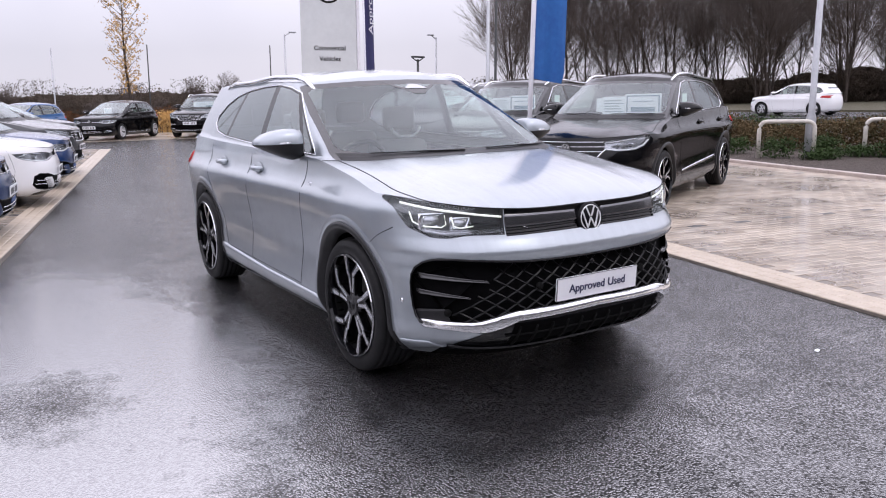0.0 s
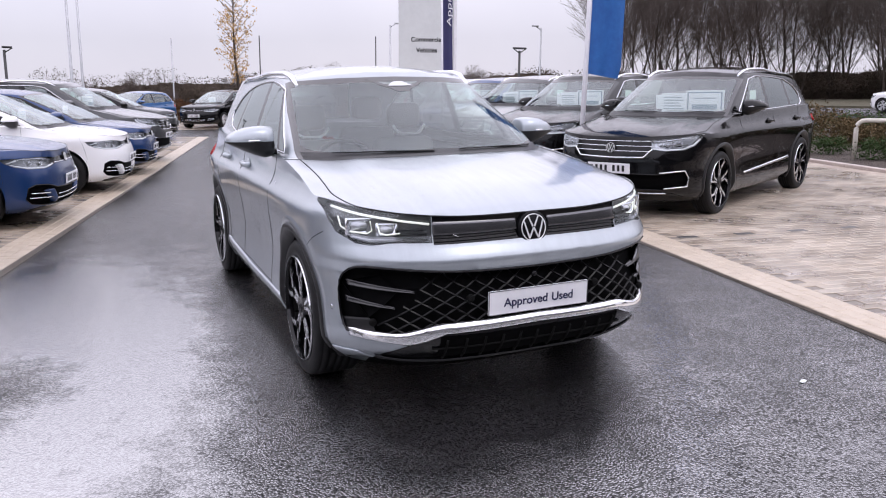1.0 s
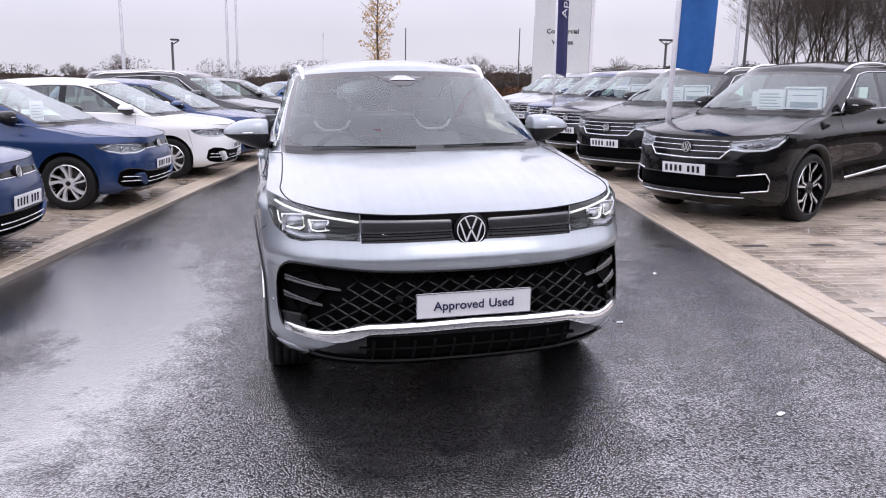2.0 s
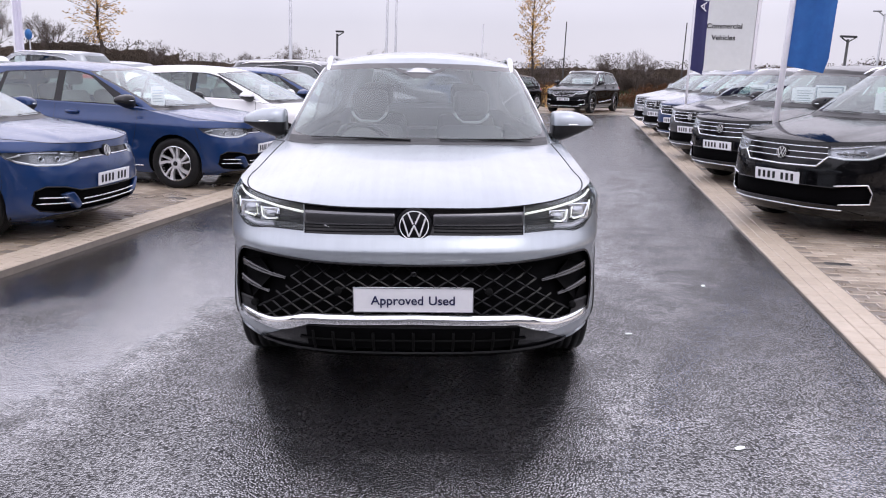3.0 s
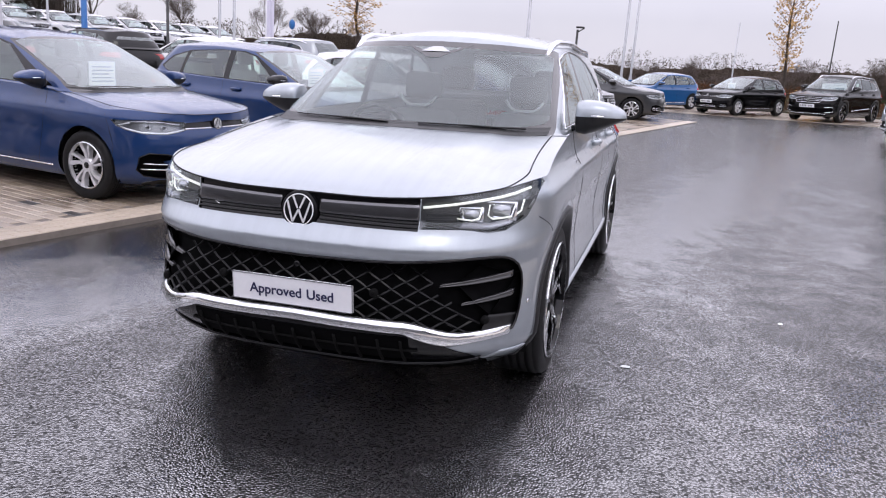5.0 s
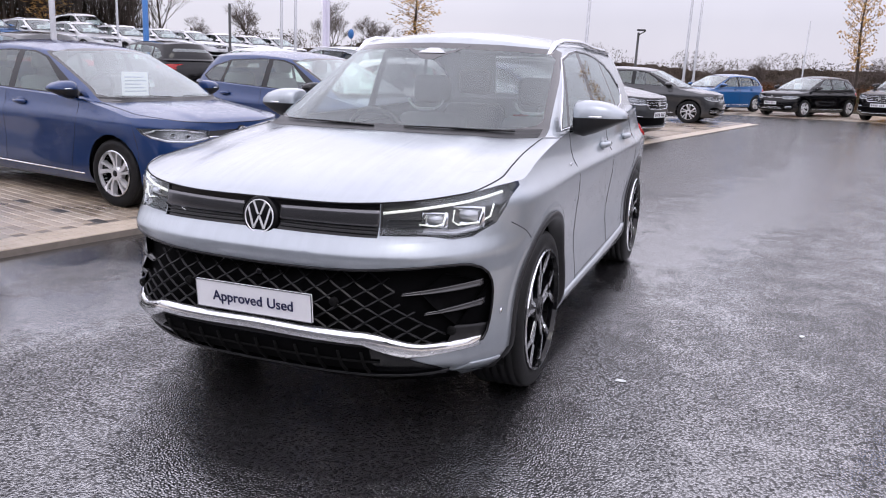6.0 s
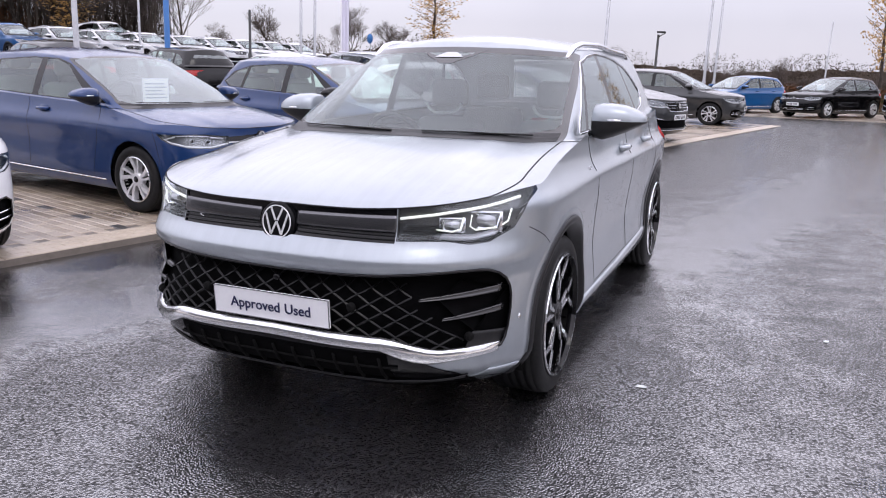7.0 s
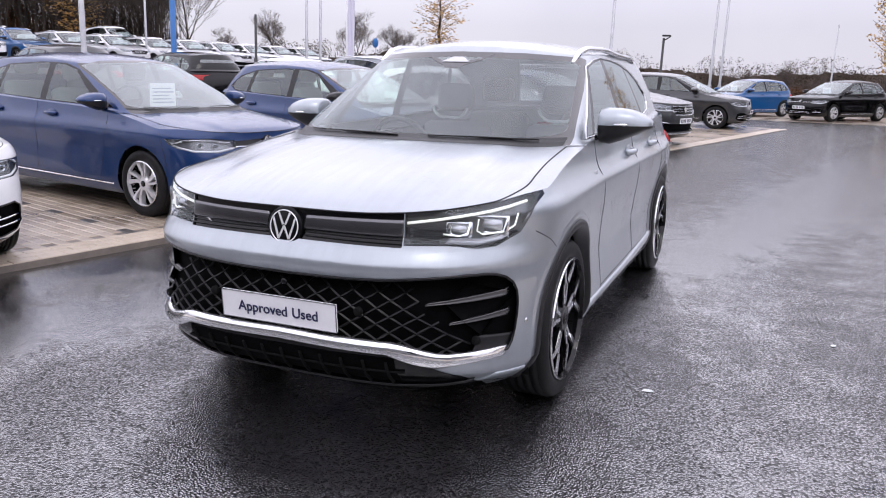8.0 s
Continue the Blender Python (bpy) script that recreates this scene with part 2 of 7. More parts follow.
def prism(bm, poly, lo, hi, axis="x", m=None):
    """A flat outline given thickness."""
    def at(p, a):
        v = Vector((a, *p)) if axis == "x" else Vector((p[0], a, p[1])) if axis == "y" else Vector((*p, a))
        return m @ v if m else v
    a = [bm.verts.new(at(p, lo)) for p in poly]
    b = [bm.verts.new(at(p, hi)) for p in poly]
    bm.faces.new(a[::-1])
    bm.faces.new(b)
    for i in range(len(poly)):
        j = (i + 1) % len(poly)
        bm.faces.new((a[i], a[j], b[j], b[i]))
    bmesh.ops.recalc_face_normals(bm, faces=bm.faces)
    return bm


def text_mesh(body, size, depth=0.001, bold=0.0):
    """Letters as a mesh, centred, facing -y."""
    c = bpy.data.curves.new("letters", "FONT")
    c.body, c.size, c.extrude, c.align_x, c.align_y, c.offset = body, size, depth, "CENTER", "CENTER", bold
    o = new("letters", c)
    me = bpy.data.meshes.new_from_object(o.evaluated_get(bpy.context.evaluated_depsgraph_get()))
    bpy.data.objects.remove(o)
    bpy.data.curves.remove(c)
    bm = bmesh.new()
    bm.from_mesh(me)
    bpy.data.meshes.remove(me)
    bmesh.ops.transform(bm, matrix=pose(0, 0, 0, 90), verts=bm.verts)
    return bm


def inside(p, poly):
    x, y = p
    hit = False
    for i in range(len(poly)):
        (x1, y1), (x2, y2) = poly[i - 1], poly[i]
        if (y1 > y) != (y2 > y) and x < (x2 - x1) * (y - y1) / (y2 - y1) + x1:
            hit = not hit
    return hit


def split_off(bm, poly, axis, keep):
    """Cuts an outline, seen along an axis, out of a skin; returns the piece as a mesh of its own. keep: which faces may be cut."""
    ax = {"x": (1, 2), "y": (0, 2)}[axis]
    lo = [min(p[k] for p in poly) - 0.03 for k in (0, 1)]
    hi = [max(p[k] for p in poly) + 0.03 for k in (0, 1)]

    def near(f):
        a = [[v.co[ax[k]] for v in f.verts] for k in (0, 1)]
        return keep(f) and all(min(a[k]) < hi[k] and max(a[k]) > lo[k] for k in (0, 1))
    for i in range(len(poly)):
        a, b = poly[i - 1], poly[i]
        n2 = (b[1] - a[1], a[0] - b[0])
        co, no = [0, 0, 0], [0, 0, 0]
        co[ax[0]], co[ax[1]], no[ax[0]], no[ax[1]] = a[0], a[1], n2[0], n2[1]
        fs = [f for f in bm.faces if near(f)]
        geom = list({v for f in fs for v in f.verts}) + list({e for f in fs for e in f.edges}) + fs
        bmesh.ops.bisect_plane(bm, geom=geom, dist=1e-5, plane_co=co, plane_no=no)
    out = [f for f in bm.faces if near(f) and inside((f.calc_center_median()[ax[0]], f.calc_center_median()[ax[1]]), poly)]
    piece = bmesh.new()
    made = {}
    for f in out:
        vs = []
        for v in f.verts:
            if v not in made:
                made[v] = piece.verts.new(v.co)
            vs.append(made[v])
        piece.faces.new(vs)
    bmesh.ops.delete(bm, geom=out, context="FACES")
    return piece


def pushed(bm, d):
    """Moves a skin along its normals."""
    bm.normal_update()
    for v, n in [(v, v.normal.copy()) for v in bm.verts]:
        v.co += d * n
    return bm


def mirror_x(pts):
    return [(-x, z) for x, z in pts][::-1]


# ---------------------------------------------------------------- cars
def shell_parts(S):
    """Skins of a car: lower body, bonnet and cabin. The front axle is at y = 0 on the ground, the nose points to -y."""
    yf, hw, yr = curve(S["nose"]), curve(S["side"]), curve(S["tail"])
    zc, roof, belt = curve(S["bonnet"]), curve(S["roof"]), curve(S["belt"])
    D, Dr, n, wb, cowl = S["corner"], 0.42, S.get("square", 3.2), S["wb"], S["cowl"]
    zb, wx = S["sill"], S["width"]
    fall = S.get("fall", 0.085)

    def bonnet(x, y):
        k = 1.0 if y < -0.3 else max(0.3, 1 - (y + 0.3) * 0.9)
        bow = 2.2 + 1.2 * min(1, max(0, (y + 0.80) / 0.4))
        s = min(1, max(0, (abs(x) - 0.40 - 0.10 * (y + 0.8)) / 0.10))
        dome = 0.011 * s * s * (3 - 2 * s) * max(0, min(1, (y + 0.84) / 0.25))
        return zc(y) - fall * k * (abs(x) / 0.85) ** bow - dome - 0.03 * (abs(x) / 0.87) ** 11 * max(0, min(1, (y + 0.50) / 0.3)) * k

    def top(x, y):
        if y < cowl:
            return bonnet(x, y)
        t = min(1, (y - cowl) / 0.35)
        return (1 - t) * bonnet(x, y) + t * belt(y)

    def wide(z, y):
        bump = sum(0.022 * math.exp(-((y - c) / 0.42) ** 2) for c in (0, wb)) * math.exp(-((z - 0.72) / 0.22) ** 2)
        tuck = 0.012 * math.exp(-((y - wb / 2) / 0.8) ** 2) * math.exp(-((z - 0.55) / 0.16) ** 2)
        return wx * hw(z) + bump - tuck - S.get("taper", 0.0) * max(0.0, (y - 1.7) / 1.7) ** 2
    half = []
    N1, N2 = S.get("res", (26, 46, 14))[0], S.get("res", (26, 46, 14))[2]
    NS = S.get("res", (26, 46, 14))[1]
    for i in range(N1 + 1):
        half.append(("f", (i / N1) ** 1.45 * math.pi / 2))
    for i in range(1, NS):
        half.append(("s", i / NS))
    for i in range(N2, -1, -1):
        half.append(("r", (i / N2) ** 1.4 * math.pi / 2))

    def spot(h, z):
        kind, q = h
        if kind == "f":
            y = yf(z) + D * (1 - math.cos(q))
            return wide(z, y) * math.sin(q) ** (2 / n), y
        if kind == "s":
            y = (1 - q) * (yf(z) + D) + q * (yr(z) - Dr)
            return wide(z, y), y
        y = yr(z) - Dr * (1 - math.cos(q))
        return wide(z, y) * math.sin(q) ** (2 / n), y
    levels = S.get("levels", 28)
    bm = bmesh.new()
    grid = []
    tops = []
    for h in half:
        z = 0.9
        for _ in range(6):
            x, y = spot(h, z)
            z = top(x, y)
        tops.append(z)
    for k in range(levels + 1):
        row = []
        for h, zt in zip(half, tops):
            z = zb + (zt - zb) * k / levels
            x, y = spot(h, z)
            row.append(bm.verts.new((x, y, z)))
        full = row + [bm.verts.new((-v.co.x, v.co.y, v.co.z)) for v in row[-2:0:-1]]
        grid.append(full)
    m = len(grid[0])
    for a, b in zip(grid, grid[1:]):
        for i in range(m):
            j = (i + 1) % m
            bm.faces.new((a[i], a[j], b[j], b[i]))
    edge = [v.co.copy() for v in grid[-1][:len(half)]]
    # bonnet
    hood = bmesh.new()
    K = 16
    rows = []
    base_c, base_d = S["screen"][0], S["screen"][4]

    def screen_line(x):
        return base_c + base_d * (min(1, abs(x) / (0.80 * wx))) ** 2.6
    for p in edge:
        if p.y > cowl + 0.12:
            break
        row = []
        for k in range(-K, K + 1):
            x = p.x * (1 - (1 - abs(k) / K) ** 1.6) * (1 if k > 0 else -1)
            y = min(p.y, screen_line(x) + 0.03) if abs(k) < K else p.y
            row.append(hood.verts.new((x, y, top(x, y) if abs(k) == K else bonnet(x, y))))
        rows.append(row)
    for a, b in zip(rows, rows[1:]):
        for k in range(2 * K):
            hood.faces.new((a[k], a[k + 1], b[k + 1], b[k]))
    bmesh.ops.remove_doubles(hood, verts=hood.verts, dist=0.0004)
    bmesh.ops.recalc_face_normals(hood, faces=hood.faces)
    if sum(f.normal.z * f.calc_area() for f in hood.faces) < 0:
        bmesh.ops.reverse_faces(hood, faces=hood.faces)
    # cabin
    cab = bmesh.new()
    y0, y1, yb0, yb1, dw = S["screen"]
    wbelt, wroof = S["cabin"][0] * wx, S["cabin"][1] * wx
    L = 16
    dr2 = 0.30
    cg = []

    def cab_spot(h, w):
        kind, q = h
        f0, r0 = y0 + (y1 - y0) * w, yb0 + (yb1 - yb0) * w ** 1.4
        d1 = dw * 1.5
        yy = (1 - q) * (f0 + d1) + q * (r0 - dr2) if kind == "s" else f0 if kind == "f" else r0 - dr2
        hwid = wbelt + (wroof - wbelt) * (0.82 * w + 0.18 * w * w) - S.get("cab_taper", 0.0) * max(0.0, (yy - 1.3) / 1.7) ** 1.5
        if kind == "f":
            return hwid * math.sin(q) ** (2 / 3.4), f0 + d1 * (1 - math.cos(q))
        if kind == "s":
            return hwid, (1 - q) * (f0 + d1) + q * (r0 - dr2)
        return hwid * math.sin(q) ** (2 / 3.4), r0 - dr2 * (1 - math.cos(q))

    def roof_z(x, y):
        return roof(y) - 0.085 * (abs(x) / (0.64 * wx)) ** 2.3
    for k in range(-2, L + 1):
        w = max(0, k) / L
        row = []
        for h in half:
            x, y = cab_spot(h, w)
            x1, yy1 = cab_spot(h, 1)
            zt = roof_z(x1, yy1)
            zl = top(x, y) if y < cowl + 0.3 else belt(y)
            if k == 0:
                z = zl + 0.004
            elif k < 0:
                x, y = x * (1 + 0.022 * -k), y + 0.03 * k * (1 if h[0] == "f" else -1 if h[0] == "r" else 0)
                z = (top(x, y) if y < cowl + 0.3 else belt(y)) - 0.004 - 0.03 * (-k - 1)
            else:
                z = zl + (zt - zl) * w
            row.append(cab.verts.new((x, y, z)))
        full = row + [cab.verts.new((-v.co.x, v.co.y, v.co.z)) for v in row[-2:0:-1]]
        cg.append(full)
    for a, b in zip(cg, cg[1:]):
        for i in range(m):
            j = (i + 1) % m
            cab.faces.new((a[i], a[j], b[j], b[i]))
    ring = cg[-1]
    M = len(half)
    for i in range(M - 1):
        if i == 0:
            prev = [ring[0]]
        else:
            prev = cur
        a, b = ring[i + 1], ring[(m - i - 1) % m]
        cur = [a] + [cab.verts.new((a.co.x * (1 - k / K), a.co.y, roof_z(a.co.x * (1 - k / K), a.co.y))) for k in range(1, 2 * K)] + [b] if a is not b else [a]
        if len(prev) == 1 and len(cur) > 1:
            for k in range(2 * K):
                cab.faces.new((prev[0], cur[k + 1], cur[k]))
        elif len(cur) == 1:
            for k in range(2 * K):
                cab.faces.new((prev[k], prev[k + 1], cur[0]))
        else:
            for k in range(2 * K):
                cab.faces.new((prev[k], prev[k + 1], cur[k + 1], cur[k]))
    bmesh.ops.recalc_face_normals(cab, faces=cab.faces)
    bmesh.ops.recalc_face_normals(bm, faces=bm.faces)
    if sum(f.normal.x * f.calc_center_median().x for f in bm.faces) < 0:
        bmesh.ops.reverse_faces(bm, faces=bm.faces)
    if sum(f.normal.x * f.calc_center_median().x for f in cab.faces) < 0:
        bmesh.ops.reverse_faces(cab, faces=cab.faces)
    return bm, hood, cab, edge


def on_skin(tree, p, axis, side=1, lift=0.0):
    """The skin's point over a spot of the front (x, z) or side (y, z) view."""
    if axis == "y":
        hit, nrm, *_ = tree.ray_cast(Vector((p[0], -3, p[1])), Vector((0, 1, 0)))
        fall = Vector((p[0], -0.6, p[1]))
    else:
        hit, nrm, *_ = tree.ray_cast(Vector((3 * side, p[0], p[1])), Vector((-side, 0, 0)))
        fall = Vector((0.9 * side, *p))
    return (hit + lift * nrm) if hit else fall


def seen(tree, pts, side, lift):
    """Points of a side line that lie on the skin."""
    out = []
    for y, z in pts:
        hit, nrm, *_ = tree.ray_cast(Vector((3 * side, y, z)), Vector((-side, 0, 0)))
        if hit and hit.x * side > 0.3:
            out.append(hit + lift * nrm)
    return out


def dense(poly, step, closed=False):
    out = []
    n = len(poly)
    for i in range(n if closed else n - 1):
        a, b = Vector(poly[i]), Vector(poly[(i + 1) % n])
        k = max(1, int((b - a).length / step))
        out += [tuple(a.lerp(b, j / k)) for j in range(k)]
    return out if closed else out + [tuple(poly[-1])]


def circle(cy, cz, r, n=28, a0=0, a1=360):
    return [(cy + r * math.cos(radians(a0 + (a1 - a0) * k / n)), cz + r * math.sin(radians(a0 + (a1 - a0) * k / n))) for k in range(n + (0 if a1 - a0 == 360 else 1))]


def rim_mesh(kind, R):
    """Spokes of a wheel in the (y, z) plane; returns (dark or silver body, bright faces)."""
    body, faces, barrel = bmesh.new(), [], bmesh.new()
    lathe(barrel, [(R * 0.94, -0.02), (R * 0.93, -0.05), (R * 0.88, -0.16), (0.05, -0.165)], 36)
    lathe(body, [(R, -0.17), (R, 0.012), (R * 0.965, 0.018), (R * 0.95, 0.0), (R * 0.93, -0.05), (R * 0.9, -0.16)], 44)
    lathe(body, [(0.001, 0.0), (0.055, 0.0), (0.07, -0.02), (0.07, -0.06)], 20)
    n = 5

    def arm(bm, a0, r0, a1, r1, w0, w1, lo, hi):
        p0 = Vector((r0 * math.cos(a0), r0 * math.sin(a0)))
        p1 = Vector((r1 * math.cos(a1), r1 * math.sin(a1)))
        d = (p1 - p0).normalized()
        s = Vector((-d.y, d.x))
        prism(bm, [tuple(p0 + s * w0), tuple(p0 - s * w0), tuple(p1 - s * w1), tuple(p1 + s * w1)], lo, hi)
    for k in range(n):
        a = 2 * math.pi * k / n + math.pi / 2
        if kind == "blade":
            for s in (1, -1):
                arm(body, a + s * 0.10, 0.05, a + s * 0.13, 0.62 * R, 0.022, 0.016, -0.05, -0.006)
                arm(body, a + s * 0.13, 0.60 * R, a + s * (0.16 if s > 0 else 0.42), 0.96 * R, 0.016, 0.020, -0.05, 0.0)
                face = bmesh.new()
                faces.append(face)
                arm(face, a + s * 0.14, 0.07, a + s * 0.155, 0.62 * R, 0.007, 0.009, -0.01, -0.003)
                arm(face, a + s * 0.155, 0.60 * R, a + s * (0.19 if s > 0 else 0.45), 0.95 * R, 0.009, 0.015, -0.01, 0.003)
        else:
            arm(body, a + 0.10, 0.04, a + 0.20, 0.60 * R, 0.011, 0.015, -0.05, -0.004)
            arm(body, a + 0.20, 0.58 * R, a + 0.34, 0.97 * R, 0.015, 0.022, -0.05, 0.0)
            arm(body, a - 0.28, 0.04, a - 0.20, 0.60 * R, 0.008, 0.010, -0.05, -0.006)
            arm(body, a - 0.20, 0.58 * R, a - 0.12, 0.97 * R, 0.010, 0.014, -0.05, -0.002)
    face = bmesh.new()
    faces.append(face)
    lathe(face, [(R * (0.990 if kind == "blade" else 0.955), 0.010), (R * (0.991 if kind == "blade" else 0.965), 0.0195), (R, 0.0135), (R * 1.003, 0.0)], 44)
    return body, faces, barrel


def wheel(parent, R, rim_r, kind, m, width=0.24):
    """A wheel whose outer side faces +x of m."""
    w = new("wheel")
    w.parent = parent
    w.matrix_basis = m
    b = bmesh.new()
    prof = [(rim_r, -0.20), (R * 0.93, -width + 0.0), (R * 0.985, -width + 0.02)]
    for i in range(5):
        x = -width + 0.045 + i * (width - 0.09) / 4
        prof += [(R, x - 0.014), (R, x + 0.014), (R - 0.007, x + 0.017), (R - 0.007, x + 0.022)]
    prof += [(R * 0.988, -0.012), (R * 0.95, 0.004), (R * 0.86, 0.012), (rim_r * 1.02, 0.008), (rim_r, 0.0)]
    lathe(b, prof, 56)
    part("tyre", b, RUBBER, w)
    body, faces, barrel = rim_mesh(kind, rim_r)
    part("rim_barrel", barrel, MATT_BLACK, w)
    dark = kind == "blade"
    rim = part("rim", body, GLOSS_BLACK if dark else SILVER_ALLOY, w, "gloss black alloy rim with twin blades" if dark else "silver alloy rim with five twin spokes", smooth=False)
    for face in faces:
        part("spoke_face" if dark else "rim_edge", face, ALLOY, rim, "polished machined face of a spoke" if dark else "", smooth=False)
    b = bmesh.new()
    lathe(b, [(0.001, 0.004), (0.028, 0.004), (0.03, -0.006)], 20)
    part("hub_cap", b, GLOSS_BLACK, rim)
    b = bmesh.new()
    lathe(b, [(0.05, -0.10), (R * 0.50, -0.10), (R * 0.50, -0.12)], 32)
    part("brake_disc", b, material("brake_steel", (0.10, 0.095, 0.09), 0.5, 0.6) if "brake_steel" not in bpy.data.materials else bpy.data.materials["brake_steel"], w)
    return w


def roundel(parent, r, place, nrm=(0, -1, 0.12)):
    """A black disc with a bright ring and plain slanted strokes."""
    m = Matrix.Translation(place) @ Vector(nrm).to_track_quat("-Y", "Z").to_matrix().to_4x4()
    b = bmesh.new()
    lathe(b, [(0.001, -0.010), (r * 0.9, -0.010), (r, -0.004), (r * 1.02, 0.02)], 36, "y", m)
    e = part("emblem", b, BADGE_BLACK, parent, "round black badge with a bright ring")
    b = bmesh.new()
    lathe(b, [(r * 0.775, -0.009), (r * 0.782, -0.0135), (r * 0.826, -0.0135), (r * 0.833, -0.009)], 36, "y", m)
    part("emblem_ring", b, BADGE, e)
    t = 0.046 * r
    for (x0, z0), (x1, z1) in (((-0.34, 0.70), (-0.06, 0.08)), ((0.34, 0.70), (0.06, 0.08)), ((-0.64, 0.42), (-0.30, -0.62)), ((0.64, 0.42), (0.30, -0.62)), ((-0.30, -0.62), (0, 0.02)), ((0.30, -0.62), (0, 0.02))):
        d = Vector((x1 - x0, z1 - z0)).normalized()
        s = Vector((-d.y, d.x)) * t
        b = bmesh.new()
        prism(b, [(x0 * r + s.x, z0 * r + s.y), (x0 * r - s.x, z0 * r - s.y), (x1 * r - s.x, z1 * r - s.y), (x1 * r + s.x, z1 * r + s.y)], -0.0135, -0.009, "y", m)
        part("emblem_stroke", b, BADGE, e, smooth=False)
    return e


PRINT = material("print_grey_blue", (0.10, 0.19, 0.24), 0.6)


def plate(parent, place, bars=True, tilt=4, size=(0.52, 0.112)):
    m = Matrix.Translation(place) @ pose(0, 0, 0, tilt)
    w, h = size[0] / 2, size[1] / 2
    b = box_bm(-w, -0.004, -h, w, 0.006, h, 0.003, m)
    p = part("number_plate", b, PLATE_WHITE, parent, "white front plate with dark bars" if bars else "white card plate lettered in navy", smooth=False)
    b = bmesh.new()
    if bars:
        b.free()
        for k in range(7):
            x0 = -0.222 + 0.058 * k + (0.040 if k > 3 else 0)
            part("plate_bar", box_bm(x0, -0.006, -0.033, x0 + 0.030, -0.0035, 0.033, 0, m), SEAM, p, smooth=False)
    else:
        b.free()
        for word, wx0 in (("Approved", -0.069), ("Used", 0.123)):
            b = text_mesh(word, 0.0565, 0.001, 0.0007)
            bmesh.ops.transform(b, matrix=m @ Matrix.Translation((wx0, -0.0055, -0.004)), verts=b.verts)
            part("lettering", b, INK, p, smooth=False)
        b = bmesh.new()
        for (x0, x1, z0, z1) in ((-w, w, h - 0.003, h), (-w, w, -h, -h + 0.003), (-w, -w + 0.003, -h, h), (w - 0.003, w, -h, h)):
            box(b, x0, -0.0065, z0, x1, -0.003, z1, 0, m)
        part("plate_rim", b, ALLOY, p, smooth=False)
    return p


def mirror(parent, side, S, cap_mat):
    x, y, z = S["mirror"]
    big = S.get("mirror_k", 1.0)
    prof = [(-0.096, 0.72, 0.80), (-0.088, 0.86, 0.93), (-0.05, 0.98, 1.0), (0.0, 1.0, 0.98), (0.05, 0.96, 0.87), (0.09, 0.84, 0.68), (0.118, 0.68, 0.47), (0.136, 0.45, 0.25)]
    for name, mat, lo, hi, label in (("mirror_cap", cap_mat, 0.0, 1.0, ""), ("mirror_base", SATIN_BLACK, -1.0, 0.0, "gloss black lower half of the mirror")):
        b = bmesh.new()
        rings = []
        for dx, sy, sz in prof:
            ring = []
            for k in range(13):
                a = math.pi * k / 12
                cz = math.sin(a) ** 0.62 * (0.078 if hi > 0 else max(0.026, 0.088 - 0.30 * max(0, dx + 0.05))) * sz * (1 if hi > 0 else -1)
                cy = -math.copysign(abs(math.cos(a)) ** 0.75, math.cos(a)) * 0.08 * sy
                if cy < 0:
                    cy *= 1.25
                ring.append(b.verts.new((side * (x + big * dx), y + big * (cy + 0.18 * max(0, dx)), z + big * cz)))
            rings.append(ring)
        for p, q in zip(rings, rings[1:]):
            for k in range(12):
                b.faces.new((p[k], p[k + 1], q[k + 1], q[k]))
        b.faces.new(rings[0])
        b.faces.new(rings[-1])
        bmesh.ops.recalc_face_normals(b, faces=b.faces)
        o = part(name, b, mat, parent, label)
        if hi > 0:
            root = o
        else:
            b = bmesh.new()
            tube(b, [(side * (x - 0.13), y + 0.0, z - 0.075), (side * (x - 0.05), y - 0.0, z - 0.055), (side * (x + 0.02), y, z - 0.045)], [0.035, 0.03, 0.02], 8, flat=0.6)
            part("mirror_arm", b, GLOSS_BLACK, root)
    b = bmesh.new()
    tube(b, [(side * (x - 0.02 + 0.03 * k), y - 0.099 * big + 0.0035 * k * k, z + 0.006) for k in range(6)], 0.006, 6)
    part("indicator_strip", b, LAMP_SILVER, root, "slim clear indicator strip")
    return root


def seat(parent, x, y, z0, mat):
    b = bmesh.new()
    box(b, x - 0.25, y - 0.25, z0, x + 0.25, y + 0.27, z0 + 0.16, 0.05)
    box(b, x - 0.24, y + 0.20, z0 + 0.1, x + 0.24, y + 0.36, z0 + 0.68, 0.06, Matrix.Translation((0, y, z0)) @ pose(0, 0, 0, -12) @ Matrix.Translation((0, -y, -z0)))
    s = part("seat", b, mat, parent)
    b = box_bm(x - 0.13, y + 0.33, z0 + 0.68, x + 0.13, y + 0.43, z0 + 0.86, 0.04)
    part("headrest", b, mat, s)
    return s


